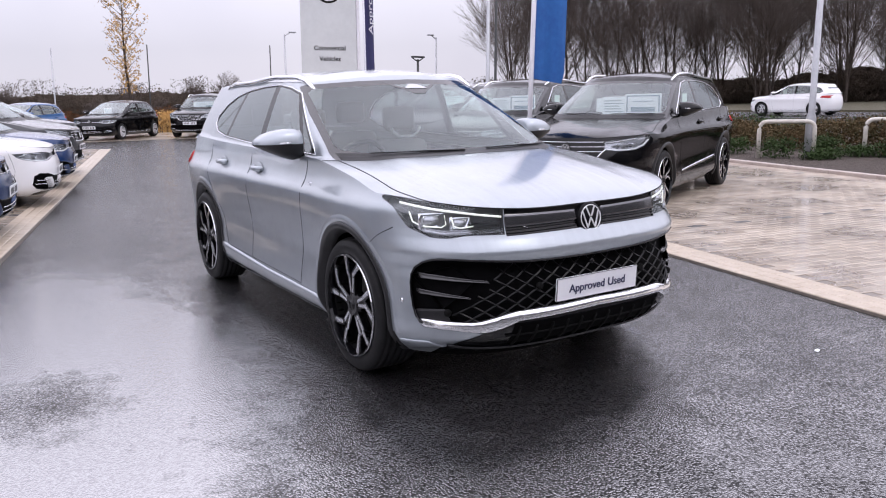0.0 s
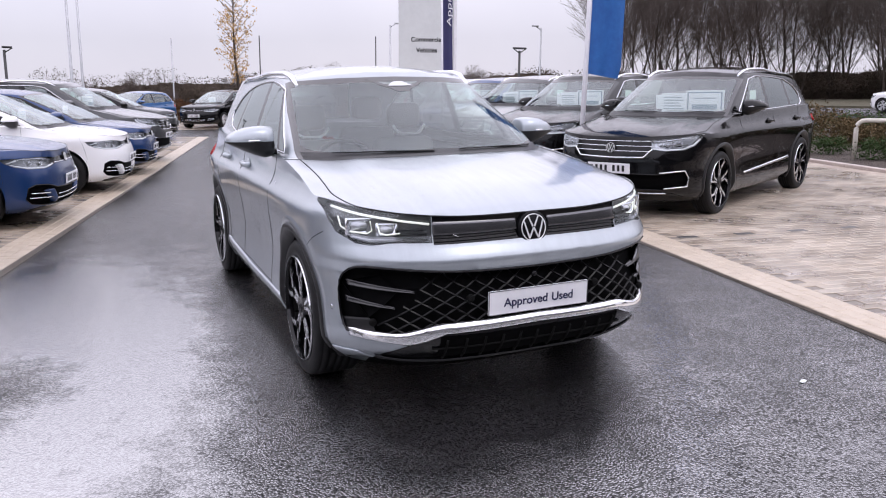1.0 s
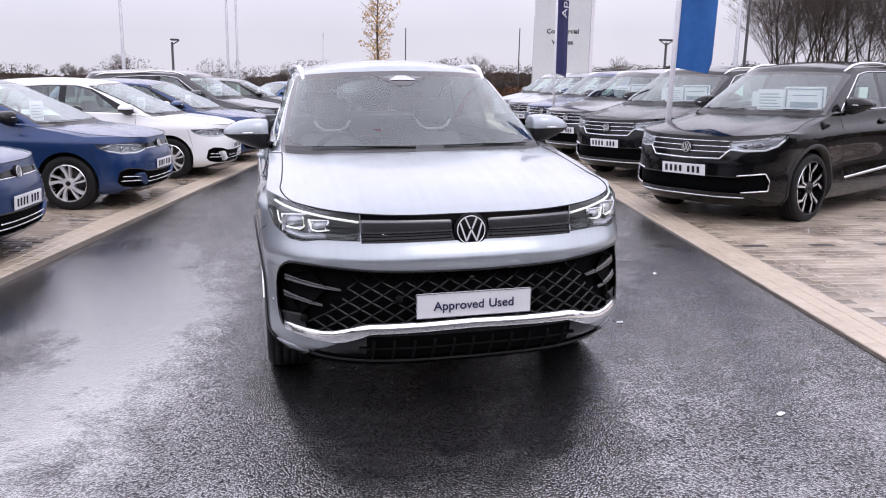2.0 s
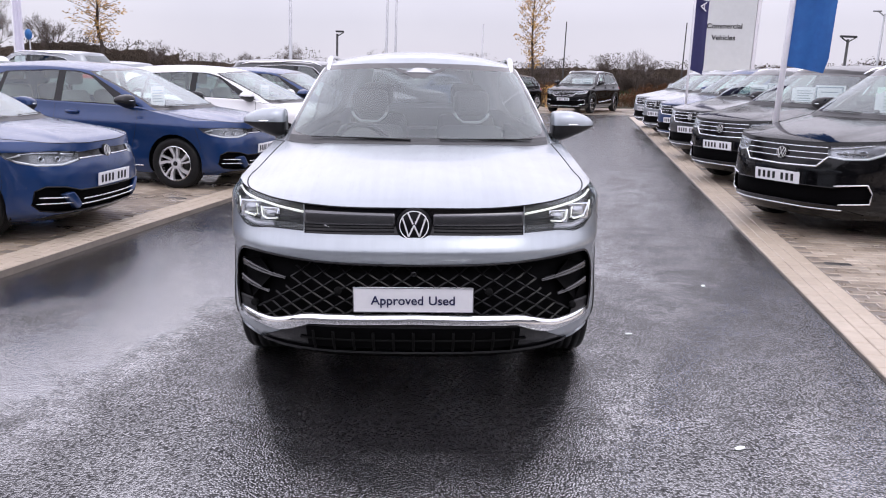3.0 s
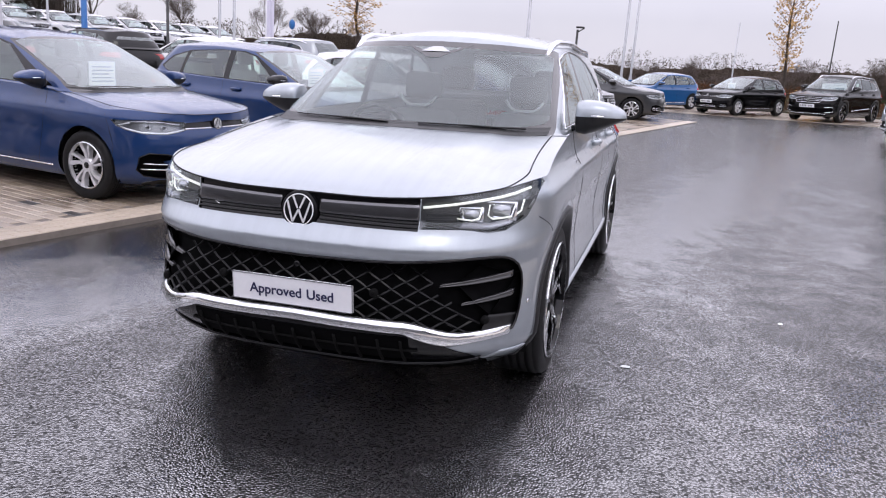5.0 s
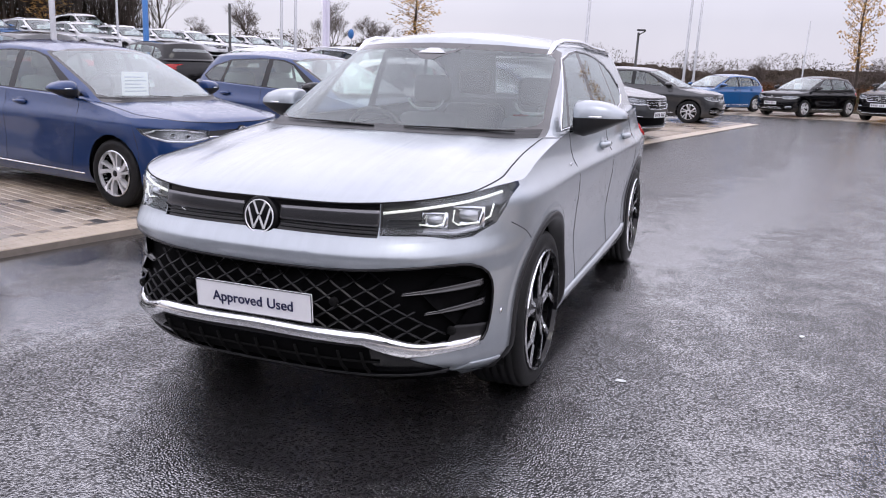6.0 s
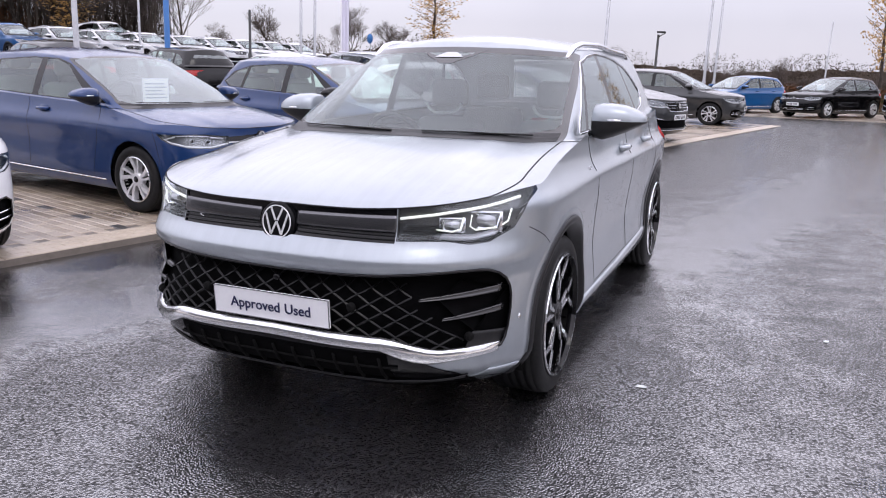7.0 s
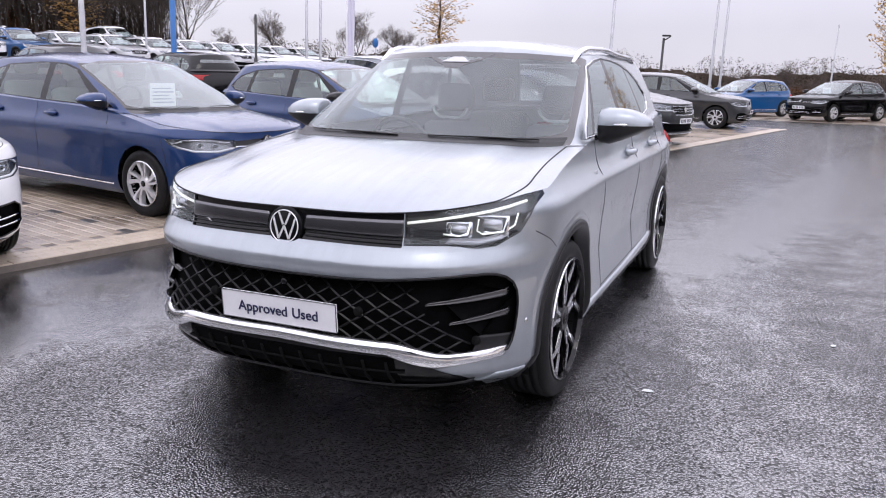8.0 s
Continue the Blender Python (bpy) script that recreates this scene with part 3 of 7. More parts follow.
def ribbon(tree, lower, upper, axis, side, lift, thick=0.012, step=0.03, lean=1.0):
    """A raised band on the skin between two lines of equal count."""
    n = 40
    def at(line, t):
        d = [0.0]
        for a, c in zip(line, line[1:]):
            d.append(d[-1] + math.dist(a, c))
        s = t * d[-1]
        for i in range(len(line) - 1):
            if s <= d[i + 1] + 1e-9:
                f = (s - d[i]) / (d[i + 1] - d[i])
                return (line[i][0] + f * (line[i + 1][0] - line[i][0]), line[i][1] + f * (line[i + 1][1] - line[i][1]))
        return line[-1]
    b = bmesh.new()
    rows = []
    for k in range(n + 1):
        lo, hi = at(lower, k / n), at(upper, k / n)
        p, q = on_skin(tree, lo, axis, side), on_skin(tree, hi, axis, side)
        out = Vector((side, 0, 0)) if axis == "x" else Vector((0, -1, 0))
        m = (p + q) / 2
        rows.append([b.verts.new(v) for v in (p - out * thick, p + out * lift * 0.6, m.lerp(p, 0.6) + out * lift, m.lerp(q, 0.6) + out * lift * lean, q + out * lift * 0.6 * lean, q - out * thick)])
    for a, c in zip(rows, rows[1:]):
        for k in range(5):
            b.faces.new((a[k], a[k + 1], c[k + 1], c[k]))
    b.faces.new(rows[0])
    b.faces.new(rows[-1])
    bmesh.ops.recalc_face_normals(b, faces=b.faces)
    return b


def build_car(name, S, body_mat, hero=False):
    root = new(name)
    bm, hood, cab, edge = shell_parts(S)
    wb, wx, R = S["wb"], S["width"], S["wheel_r"]
    tree, tree_cab = BVHTree.FromBMesh(bm), BVHTree.FromBMesh(cab)
    tree_hood = BVHTree.FromBMesh(hood)
    # wheel arches
    ra = S.get("arch", R + 0.055)
    for side in (1, -1):
        for cy in (0, wb):
            split_off(bm, circle(cy, R + 0.01, ra, 26), "x", lambda f: f.calc_center_median().x * side > 0.5).free()
    # front parts
    front = lambda f: f.calc_center_median().y < S.get("lamp_back", -0.33)
    lamps = []
    for side in (1, -1):
        pts = S["lamp"] if side > 0 else mirror_x(S["lamp"])
        lens = split_off(bm, pts, "y", front)
        lamps.append((side, pts, lens))
    strip = split_off(bm, S["grille"] + mirror_x(S["grille"]), "y", front)
    mouth_pts = S["mouth"] + mirror_x(S["mouth"])
    mouth = split_off(bm, mouth_pts, "y", front)
    lip = split_off(bm, S["lip"] + mirror_x(S["lip"]), "y", front) if "lip" in S else None
    # cabin openings
    ws = S["glass_front"]
    ws_pts = ws + mirror_x(ws)
    fcab = lambda f: f.calc_center_median().y < 1.4 and f.normal.y < -0.15
    frit = split_off(cab, ws_pts, "y", fcab)
    ws_in = S["glass_inner"] + mirror_x(S["glass_inner"])
    screen = split_off(frit, ws_in, "y", lambda f: True)
    sides = []
    for side in (1, -1):
        keep = lambda f: f.calc_center_median().x * side > 0.3 and f.normal.x * side > 0.2
        black = split_off(cab, S["dlo"], "x", keep)
        panes = [split_off(black, p, "x", lambda f: True) for p in S["panes"]]
        sides.append((side, black, panes))
    rear = split_off(cab, [(-0.52 * wx, 1.2), (0.52 * wx, 1.2), (0.46 * wx, S["rear_top"]), (-0.46 * wx, S["rear_top"])], "y", lambda f: f.normal.y > 0.2 and f.calc_center_median().y > wb)
    body = part("body", bm, body_mat, root)
    part("bonnet", hood, body_mat, root)
    cabin = part("cabin_frame", cab, body_mat, root)
    part("windscreen_border", frit, FRIT, cabin)
    o = part("windscreen", screen, GLASS if hero else S.get("screen_mat", SHINY_GLASS), cabin, "wet clear laminated windscreen")
    o.visible_shadow = False
    o = part("rear_window", rear, TINTED, cabin)
    o.visible_shadow = False
    for side, black, panes in sides:
        part("window_surround", black, GLOSS_BLACK, cabin)
        for i, p in enumerate(panes):
            o = part("side_window", p, (SIDE_GLASS if hero else PARKED_SIDE) if i == 0 else TINTED if hero else PARKED_TINTED if S.get("tinted", True) else PARKED_SIDE, cabin, "clear front side window" if i == 0 else "privacy tinted rear side window")
            o.visible_shadow = False
        if S.get("chrome_line", True):
            b = bmesh.new()
            tube(b, [on_skin(tree_cab, p, "x", side, 0.003) for p in dense(S["dlo"], 0.08, True)], 0.006 if hero else 0.008, 6, True)
            part("window_trim", b, CHROME, cabin, "thin chrome line round the side windows")
    # door gaps
    for side in (1, -1):
        for line in S["gaps"]:
            b = bmesh.new()
            tube(b, seen(tree, dense(line, 0.04), side, -0.0005), 0.0024, 5)
            part("door_gap", b, SEAM, body)
        for hx in S["handles"]:
            b = bmesh.new()
            c = on_skin(tree, (hx, S["handle_z"]), "x", side, 0.0)
            lathe(b, [(0.001, 0.001), (0.058, 0.0015), (0.070, -0.004)], 20, "x", Matrix.Translation(c) @ Matrix.Diagonal((side, 1.05, 0.62, 1)))
            tube(b, [c + Vector((side * dx, dy, 0.004)) for dx, dy in ((0.0, -0.085), (0.026, -0.06), (0.034, 0), (0.030, 0.06), (0.0, 0.095))], 0.015, 8, flat=1.2)
            part("door_handle", b, body_mat, body)
    if "fangs" in S:
        for side in (1, -1):
            b = ribbon(tree, [(side * 0.47, 0.262), (side * 0.60, 0.40)], [(side * 0.44, 0.30), (side * 0.53, 0.415)], "y", 1, 0.012, 0.06)
            part("bumper_fang", b, body_mat, root)
    if "door_strip" in S:
        ya, yb, za, zb2 = S["door_strip"]
        for side in (1, -1):
            b = ribbon(tree, [(ya, za), (yb, zb2)], [(ya, za + S.get("strip_w", 0.022)), (yb, zb2 + S.get("strip_w", 0.035))], "x", side, 0.010, 0.01, lean=0.5)
            part("door_strip", b, CHROME, body, "chrome strip low on the doors")
    # wheel arch trim
    for side in (1, -1):
        for cy in (0, wb):
            if S.get("cladding", True):
                b = bmesh.new()
                rows = []
                for a in range(-24, 205, 6):
                    row = []
                    for rr, lift in ((ra - 0.03, -0.05), (ra - 0.004, 0.004), (ra + 0.006, 0.013), (ra + S.get("clad_w", 0.045), 0.010), (ra + S.get("clad_w", 0.045) + 0.006, -0.004)):
                        p = (cy + rr * math.cos(radians(a)), max(S["sill"] - 0.0, R + 0.01 + rr * math.sin(radians(a))))
                        q = on_skin(tree, (cy + max(rr, ra + 0.002) * math.cos(radians(a)), max(S["sill"] + 0.005, R + 0.01 + max(rr, ra + 0.002) * math.sin(radians(a)))), "x", side)
                        row.append(b.verts.new((q.x + side * lift, p[0], p[1])))
                    rows.append(row)
                for p, q in zip(rows, rows[1:]):
                    for k in range(len(p) - 1):
                        b.faces.new((p[k], p[k + 1], q[k + 1], q[k]))
                bmesh.ops.recalc_face_normals(b, faces=b.faces)
                part("wheel_arch_trim", b, SATIN_BLACK, body, "black wheel arch edging")
            b = bmesh.new()
            rows = []
            for a in range(-20, 201, 10):
                c, s = math.cos(radians(a)), math.sin(radians(a))
                rows.append([b.verts.new((side * x, cy + r * c, max(S["sill"] + 0.01, R + 0.01 + r * s))) for r, x in ((ra + 0.02, 0.86 * wx), (ra + 0.02, 0.50), (0.08, 0.49))])
            for p, q in zip(rows, rows[1:]):
                for k in range(2):
                    b.faces.new((p[k], p[k + 1], q[k + 1], q[k]))
            part("wheel_liner", b, MATT_BLACK, body)
            wheel(root, R, S["rim_r"], S["rim"], Matrix.Translation((side * (S["track"]), cy, R)) @ (Matrix.Identity(4) if side > 0 else pose(0, 0, 0, 0, 0, 180)), 0.24 if hero else 0.2)
    # tail lamps
    yt = S["tail"][3][1]
    zt = S["handle_z"] - 0.06
    for side in (1, -1):
        b = ribbon(tree, [(yt - 0.42, zt), (yt - 0.05, zt - 0.03)], [(yt - 0.36, zt + 0.09), (yt - 0.05, zt + 0.10)], "x", side, 0.016, 0.01)
        part("tail_lamp", b, RED_LENS, root, "red tail lamp")
    # lamps
    for side, pts, lens in lamps:
        back_skin = pushed(lens.copy(), -0.05)
        lens.verts.ensure_lookup_table()
        back_skin.verts.ensure_lookup_table()
        lens.verts.index_update()
        lens_rim = [[c.verts[i].co.copy() for c in (e,) for i in (0, 1)] + [back_skin.verts[v.index].co.copy() for v in e.verts] for e in lens.edges if len(e.link_faces) == 1]
        o = part("headlight", lens, LENS, root, "clear swept-back headlight, daytime lamp lit" if hero else "clear swept-back headlight")
        o.visible_shadow = False
        wall = bmesh.new()
        for e in lens_rim:
            wall.faces.new([wall.verts.new(c) for c in (e[0], e[1], e[3], e[2])])
        part("lamp_wall", wall, LAMP_DARK, o, smooth=False)
        part("lamp_housing", back_skin, S.get("lamp_mat", SATIN_BLACK), o)
        sx = lambda p: (p[0] * side, p[1])
        for (cx, cz, r) in S["lamp_eyes"]:
            c = on_skin(tree, sx((cx, cz)), "y", 1, -0.035)
            m = Matrix.Translation(c) @ Vector((side * 0.35, -1, 0)).to_track_quat("-Y", "Z").to_matrix().to_4x4() @ Matrix.Diagonal((1.15, 1, 0.85, 1))
            sides = 20
            if hero:
                m, sides = m @ Matrix.Diagonal((1.35, 1, 1.15, 1)) @ pose(0, 0, 0, 0, 45, 0), 4
            b = bmesh.new()
            lathe(b, [(0.001, 0.012), (r * 0.45, 0.006), (r * 0.62, -0.002), (r * 0.9, -0.010), (r, -0.004)], sides, "y", m)
            part("reflector", b, LAMP_SILVER, o)
            b = bmesh.new()
            lathe(b, [(0.001, -0.010), (r * 0.35, -0.006), (r * 0.55, 0.004)], 18, "y", m)
            part("projector_lens", b, GLOSS_BLACK if not hero else LAMP_PALE, o)
        for line, rr, mat in S["lamp_lines"]:
            b = bmesh.new()
            tube(b, [on_skin(tree, sx(p), "y", 1, -0.012) for p in dense(line, 0.03)], rr, 6, flat=1.0)
            part("light_strip", b, mat, o, "thin light strip")
    # grille strip, mouth
    part("upper_grille", pushed(strip, -0.008), GLOSS_BLACK, root, "gloss black slatted upper grille band")
    for line, rr, mat, lift in S["front_bars"]:
        b = bmesh.new()
        tube(b, [on_skin(tree, p, "y", 1, lift) for p in dense(line, 0.03)], rr, 6)
        part("grille_bar", b, mat, root)
    # backing sheet of the mouth, its depth shade painted in near-black
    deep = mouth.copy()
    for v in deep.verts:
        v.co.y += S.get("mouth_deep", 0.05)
    part("lower_grille", deep, RECESS_SHADE, root, "near-black backing sheet, coloured as the shaded lower grille opening")
    mouth.free()
    b = bmesh.new()
    outer = [on_skin(tree, p, "y", 1, 0.002) for p in dense(mouth_pts, 0.05, True)]
    for a, c in zip(outer, outer[1:] + outer[:1]):
        q = [b.verts.new(v) for v in (a, c, c + Vector((0, S.get("mouth_deep", 0.05) + 0.01, 0)), a + Vector((0, S.get("mouth_deep", 0.05) + 0.01, 0)))]
        b.faces.new(q)
    part("grille_surround", b, GLOSS_BLACK, root, smooth=False)
    b = bmesh.new()
    tube(b, outer, 0.006, 6, True)
    part("grille_edge", b, GLOSS_BLACK, root)
    if lip:
        part("front_lip", pushed(lip, 0.004), GLOSS_BLACK, root, "gloss black lower lip")
    roundel(root, S["badge"][2], on_skin(tree, (0, S["badge"][1]), "y", 1, 0.004) if S["badge"][0] is None else S["badge"][0])
    # bonnet gap, nose gap
    b = bmesh.new()
    e = []
    for p in edge:
        if p.y < S["cowl"] + 0.05:
            f = 1 - 0.085 * max(0, min(1, (p.y + 0.62) / 0.35))
            hit = tree_hood.ray_cast(Vector((p.x * f, p.y, 3)), Vector((0, 0, -1)))[0] if f < 1 else None
            e.append(hit if hit else p.copy())
    tube(b, [Vector((-p.x, p.y, p.z)) for p in e[:0:-1]] + e, 0.0032, 5)
    part("bonnet_gap", b, SEAM, body)
    # underside, cabin tub and seats
    b = bmesh.new()
    box(b, -0.78 * wx, 0.42, S["sill"] - 0.02, 0.78 * wx, wb - 0.42, S["sill"] + 0.05, 0.02)
    box(b, -0.50 * wx, -0.56, S["sill"] - 0.01, 0.52 * wx, wb + 0.6, S["sill"] + 0.06, 0.02)
    part("underbody", b, MATT_BLACK, root)
    b = bmesh.new()
    y0 = S["screen"][0]
    box(b, -0.74 * wx, y0 + 0.10, 0.45, 0.74 * wx, y0 + 0.62, S["belt"][0][1] - 0.05, 0.05)
    part("dashboard", b, TRIM_GREY, root)
    b = bmesh.new()
    for sx in (1, -1):
        box(b, sx * 0.74 * wx, y0 + 0.3, 0.35, sx * 0.79 * wx, wb + 0.3, S["belt"][0][1] - 0.05, 0.01)
    box(b, -0.78 * wx, y0 + 0.2, 0.34, 0.78 * wx, wb + 0.5, 0.40)
    box(b, -0.50 * wx, -0.56, S["sill"] + 0.03, 0.50 * wx, -0.54, 0.70)
    box(b, -0.74 * wx, wb + 0.1, 0.4, 0.74 * wx, wb + 0.5, S["belt"][0][1] - 0.1)
    part("cabin_lining", b, TRIM_GREY, root, smooth=False)
    for sx in (0.37, -0.37):
        seat(root, sx, y0 + 1.15, 0.50, CLOTH)
        seat(root, sx, y0 + 2.0, 0.54, CLOTH)
    b = bmesh.new()
    m = Matrix.Translation((-0.37, y0 + 0.72, 1.0)) @ pose(0, 0, 0, -65)
    tube(b, [m @ Vector((0.18 * math.cos(a * math.pi / 12), 0.18 * math.sin(a * math.pi / 12), 0)) for a in range(24)], 0.017, 8, True)
    box(b, -0.17, -0.03, -0.02, 0.17, 0.03, 0.02, 0.01, m)
    part("steering_wheel", b, SATIN_BLACK, root)
    # dark cowl between bonnet and windscreen, wipers, mirrors, rails
    b = bmesh.new()
    rows = []
    zlow = S["glass_inner"][0][1]
    for k in range(-24, 25):
        x = 0.755 * wx * k / 24
        q = on_skin(tree_cab, (x, zlow - 0.004), "y", 1, 0.0025)
        p = tree_hood.ray_cast(Vector((x, q.y - 0.085, 3)), Vector((0, 0, -1)))[0]
        p = p + Vector((0, 0, 0.0015)) if p else Vector((x, q.y - 0.085, q.z - 0.03))
        rows.append([b.verts.new(c) for c in (p, p.lerp(q, 0.5) + Vector((0, 0, -0.004)), q, q + Vector((0, 0.012, -0.01)))])
    for p, q in zip(rows, rows[1:]):
        for k in range(3):
            b.faces.new((p[k], p[k + 1], q[k + 1], q[k]))
    bmesh.ops.recalc_face_normals(b, faces=b.faces)
    part("cowl", b, SATIN_BLACK, root)
    zw = S["glass_inner"][0][1] - (0.016 if hero else 0.004)
    for x0, x1, z1 in ((0.64, 0.12, zw + 0.004), (-0.04, -0.60, zw + 0.006)):
        b = bmesh.new()
        tube(b, [on_skin(tree_cab, (x0 + (x1 - x0) * k / 10, zw + (z1 - zw) * k / 10 + 0.004 * math.sin(k * 0.3)), "y", 1, 0.009) for k in range(11)], [0.0045] * 6 + [0.0035] * 5, 6)
        part("wiper", b, SATIN_BLACK, root)
    for side in (1, -1):
        mirror(root, side, S, S.get("mirror_mat") or body_mat)
    if "rails" in S:
        a, c, rise = S["rails"]
        for side in (1, -1):
            b = bmesh.new()
            path = []
            for k in range(15):
                t = k / 14
                y = a + (c - a) * t
                x = 0.60 * wx + 0.03 * math.sin(math.pi * t)
                base = tree_cab.ray_cast(Vector((side * x, y, 3)), Vector((0, 0, -1)))[0]
                path.append((side * x, y, (base.z if base else 1.55) + rise * min(1, min(t, 1 - t) * 7) ** 0.7 - 0.006))
            tube(b, path, [0.012] + [0.019] * 13 + [0.012], 8, flat=0.9)
            part("roof_rail", b, S.get("rail_mat", CHROME), root, "satin silver roof rail")
    plate(root, on_skin(tree, (0, S["plate"][0]), "y", 1, 0.0) + Vector((0, -0.015, 0)) if S["plate"][1] is None else Vector((0, S["plate"][1], S["plate"][0])), S.get("plate_bars", True))
    if S.get("nose_sheet"):
        b = box_bm(-0.2, y0 + 0.56, S["belt"][0][1] + 0.0, 0.12, y0 + 0.57, S["belt"][0][1] + 0.24)
        if "rails" in S:
            big = part("price_sheet", box_bm(0.10, y0 + 0.60, S["belt"][0][1] + 0.02, 0.58, y0 + 0.61, S["belt"][0][1] + 0.27), PAPER, root, "large white price sheet behind the windscreen", smooth=False)
            z0 = S["belt"][0][1]
            for bx0, bz0, bx1, bz1 in ((0.12, 0.04, 0.135, 0.25), (0.12, 0.235, 0.56, 0.25), (0.545, 0.04, 0.56, 0.25), (0.18, 0.04, 0.50, 0.10), (0.20, 0.17, 0.48, 0.18)):
                part("print_bar", box_bm(bx0, y0 + 0.592, z0 + bz0, bx1, y0 + 0.598, z0 + bz1), PRINT, big, smooth=False)
            part("price_sheet", box_bm(-0.30, y0 + 0.60, z0 + 0.04, -0.14, y0 + 0.606, z0 + 0.22), PAPER, root, "small white notice behind the windscreen", smooth=False)
            part("window_sheet", box_bm(0.70 * wx, y0 + 1.12, S["belt"][0][1] + 0.06, 0.705 * wx, y0 + 1.32, S["belt"][0][1] + 0.26), PAPER, root, "white sheet behind the side window", smooth=False)
        sh = part("price_sheet", b, PAPER, root, "white printed price sheet behind the windscreen", smooth=False)
        b = bmesh.new()
        for k in range(5):
            box(b, -0.17, y0 + 0.556, S["belt"][0][1] + 0.04 + 0.035 * k, 0.09 - 0.03 * (k % 3), y0 + 0.559, S["belt"][0][1] + 0.052 + 0.035 * k)
        part("print_bars", b, material("print_grey", (0.2, 0.28, 0.3), 0.6) if "print_grey" not in bpy.data.materials else bpy.data.materials["print_grey"], sh, smooth=False)
    return root, tree, tree_cab


NEW_SUV = dict(
    nose=[(0.20, -0.73), (0.26, -0.82), (0.33, -0.885), (0.40, -0.912), (0.52, -0.915), (0.60, -0.902), (0.655, -0.882), (0.70, -0.903), (0.722, -0.915), (0.733, -0.914), (0.76, -0.897), (0.80, -0.868), (0.86, -0.850), (0.93, -0.846), (1.0, -0.84)],
    side=[(0.20, 0.84), (0.27, 0.885), (0.34, 0.905), (0.44, 0.902), (0.56, 0.896), (0.70, 0.902), (0.82, 0.914), (0.900, 0.917), (0.925, 0.910), (0.955, 0.888), (1.0, 0.866), (1.06, 0.852), (1.12, 0.842), (1.2, 0.83)],
    tail=[(0.2, 3.45), (0.35, 3.58), (0.6, 3.63), (0.85, 3.62), (1.0, 3.58), (1.2, 3.52)],
    levels=62, bonnet=[(-0.86, 0.907), (-0.78, 0.950), (-0.6, 1.005), (-0.3, 1.058), (0, 1.095), (0.3, 1.118), (0.5, 1.130)],
    belt=[(0.4, 1.105), (0.9, 1.108), (2.6, 1.135), (3.6, 1.16)],
    roof=[(0.85, 1.562), (1.05, 1.598), (1.3, 1.622), (1.9, 1.636), (2.7, 1.626), (3.4, 1.58)],
    corner=0.60, wb=2.676, cowl=0.42, sill=0.20, width=0.985, screen=(0.16, 0.93, 3.55, 3.33, 0.24), cabin=(0.80, 0.635),
    fall=0.046, wheel_r=0.358, rim_r=0.276, rim="blade", track=0.886, arch=0.405, clad_w=0.030,
    lamp=[(0.482, 0.93), (0.482, 0.806), (0.61, 0.808), (0.66, 0.806), (0.72, 0.794), (0.775, 0.800), (0.835, 0.842), (0.858, 0.90), (0.864, 0.955), (0.864, 1.0), (0.7, 1.0)],
    grille=[(0.0, 0.93), (0.0, 0.800), (0.478, 0.798), (0.478, 0.93)][::-1][:2] + [],
    mouth=[], lip=[], glass_front=[], glass_inner=[], dlo=[], panes=[], gaps=[], handles=(1.42, 2.20), handle_z=0.985, rear_top=1.52,
    lamp_eyes=[(0.772, 0.870, 0.056), (0.668, 0.860, 0.044)], lamp_lines=[], front_bars=[], badge=(None, 0.840, 0.077), mirror=(0.935, 0.77, 1.180), mirror_k=1.12,
    rails=(1.04, 2.78, 0.036), taper=0.055, cab_taper=0.055, plate=(0.526, -0.921), plate_bars=False,
)
NEW_SUV["grille"] = [(0.0, 0.80), (0.478, 0.798), (0.478, 0.93), (0.0, 0.96)]
NEW_SUV["mouth"] = [(0.0, 0.668), (0.38, 0.676), (0.56, 0.692), (0.74, 0.706), (0.795, 0.695), (0.828, 0.64), (0.838, 0.56), (0.832, 0.44), (0.815, 0.385), (0.62, 0.378), (0.50, 0.430), (0.0, 0.438)][::-1]
NEW_SUV["lip"] = [(0.0, 0.415), (0.46, 0.406), (0.59, 0.352), (0.68, 0.30), (0.72, 0.25), (0.70, 0.18), (0.0, 0.18)][::-1]
NEW_SUV["glass_front"] = [(0.0, 1.0), (0.775, 1.0), (0.765, 1.13), (0.652, 1.500), (0.61, 1.522), (0.35, 1.538), (0.0, 1.545)]
NEW_SUV["glass_inner"] = [(0.0, 1.132), (0.60, 1.128), (0.712, 1.145), (0.728, 1.168), (0.630, 1.472), (0.595, 1.496), (0.0, 1.516)]
NEW_SUV["dlo"] = [(0.60, 1.112), (1.6, 1.128), (2.45, 1.160), (2.70, 1.188), (2.83, 1.245), (2.80, 1.31), (2.62, 1.40), (2.40, 1.462), (2.1, 1.503), (1.8, 1.523), (1.5, 1.528), (1.28, 1.508), (1.10, 1.47)]
NEW_SUV["panes"] = [[(0.84, 1.126), (1.53, 1.138), (1.50, 1.515), (1.30, 1.496), (1.13, 1.462)], [(1.63, 1.140), (2.40, 1.169), (2.17, 1.486), (1.8, 1.511), (1.585, 1.516)], [(2.455, 1.173), (2.69, 1.199), (2.805, 1.248), (2.78, 1.303), (2.61, 1.388), (2.39, 1.450), (2.225, 1.480)], [(0.67, 1.123), (0.785, 1.125), (0.99, 1.36)]]
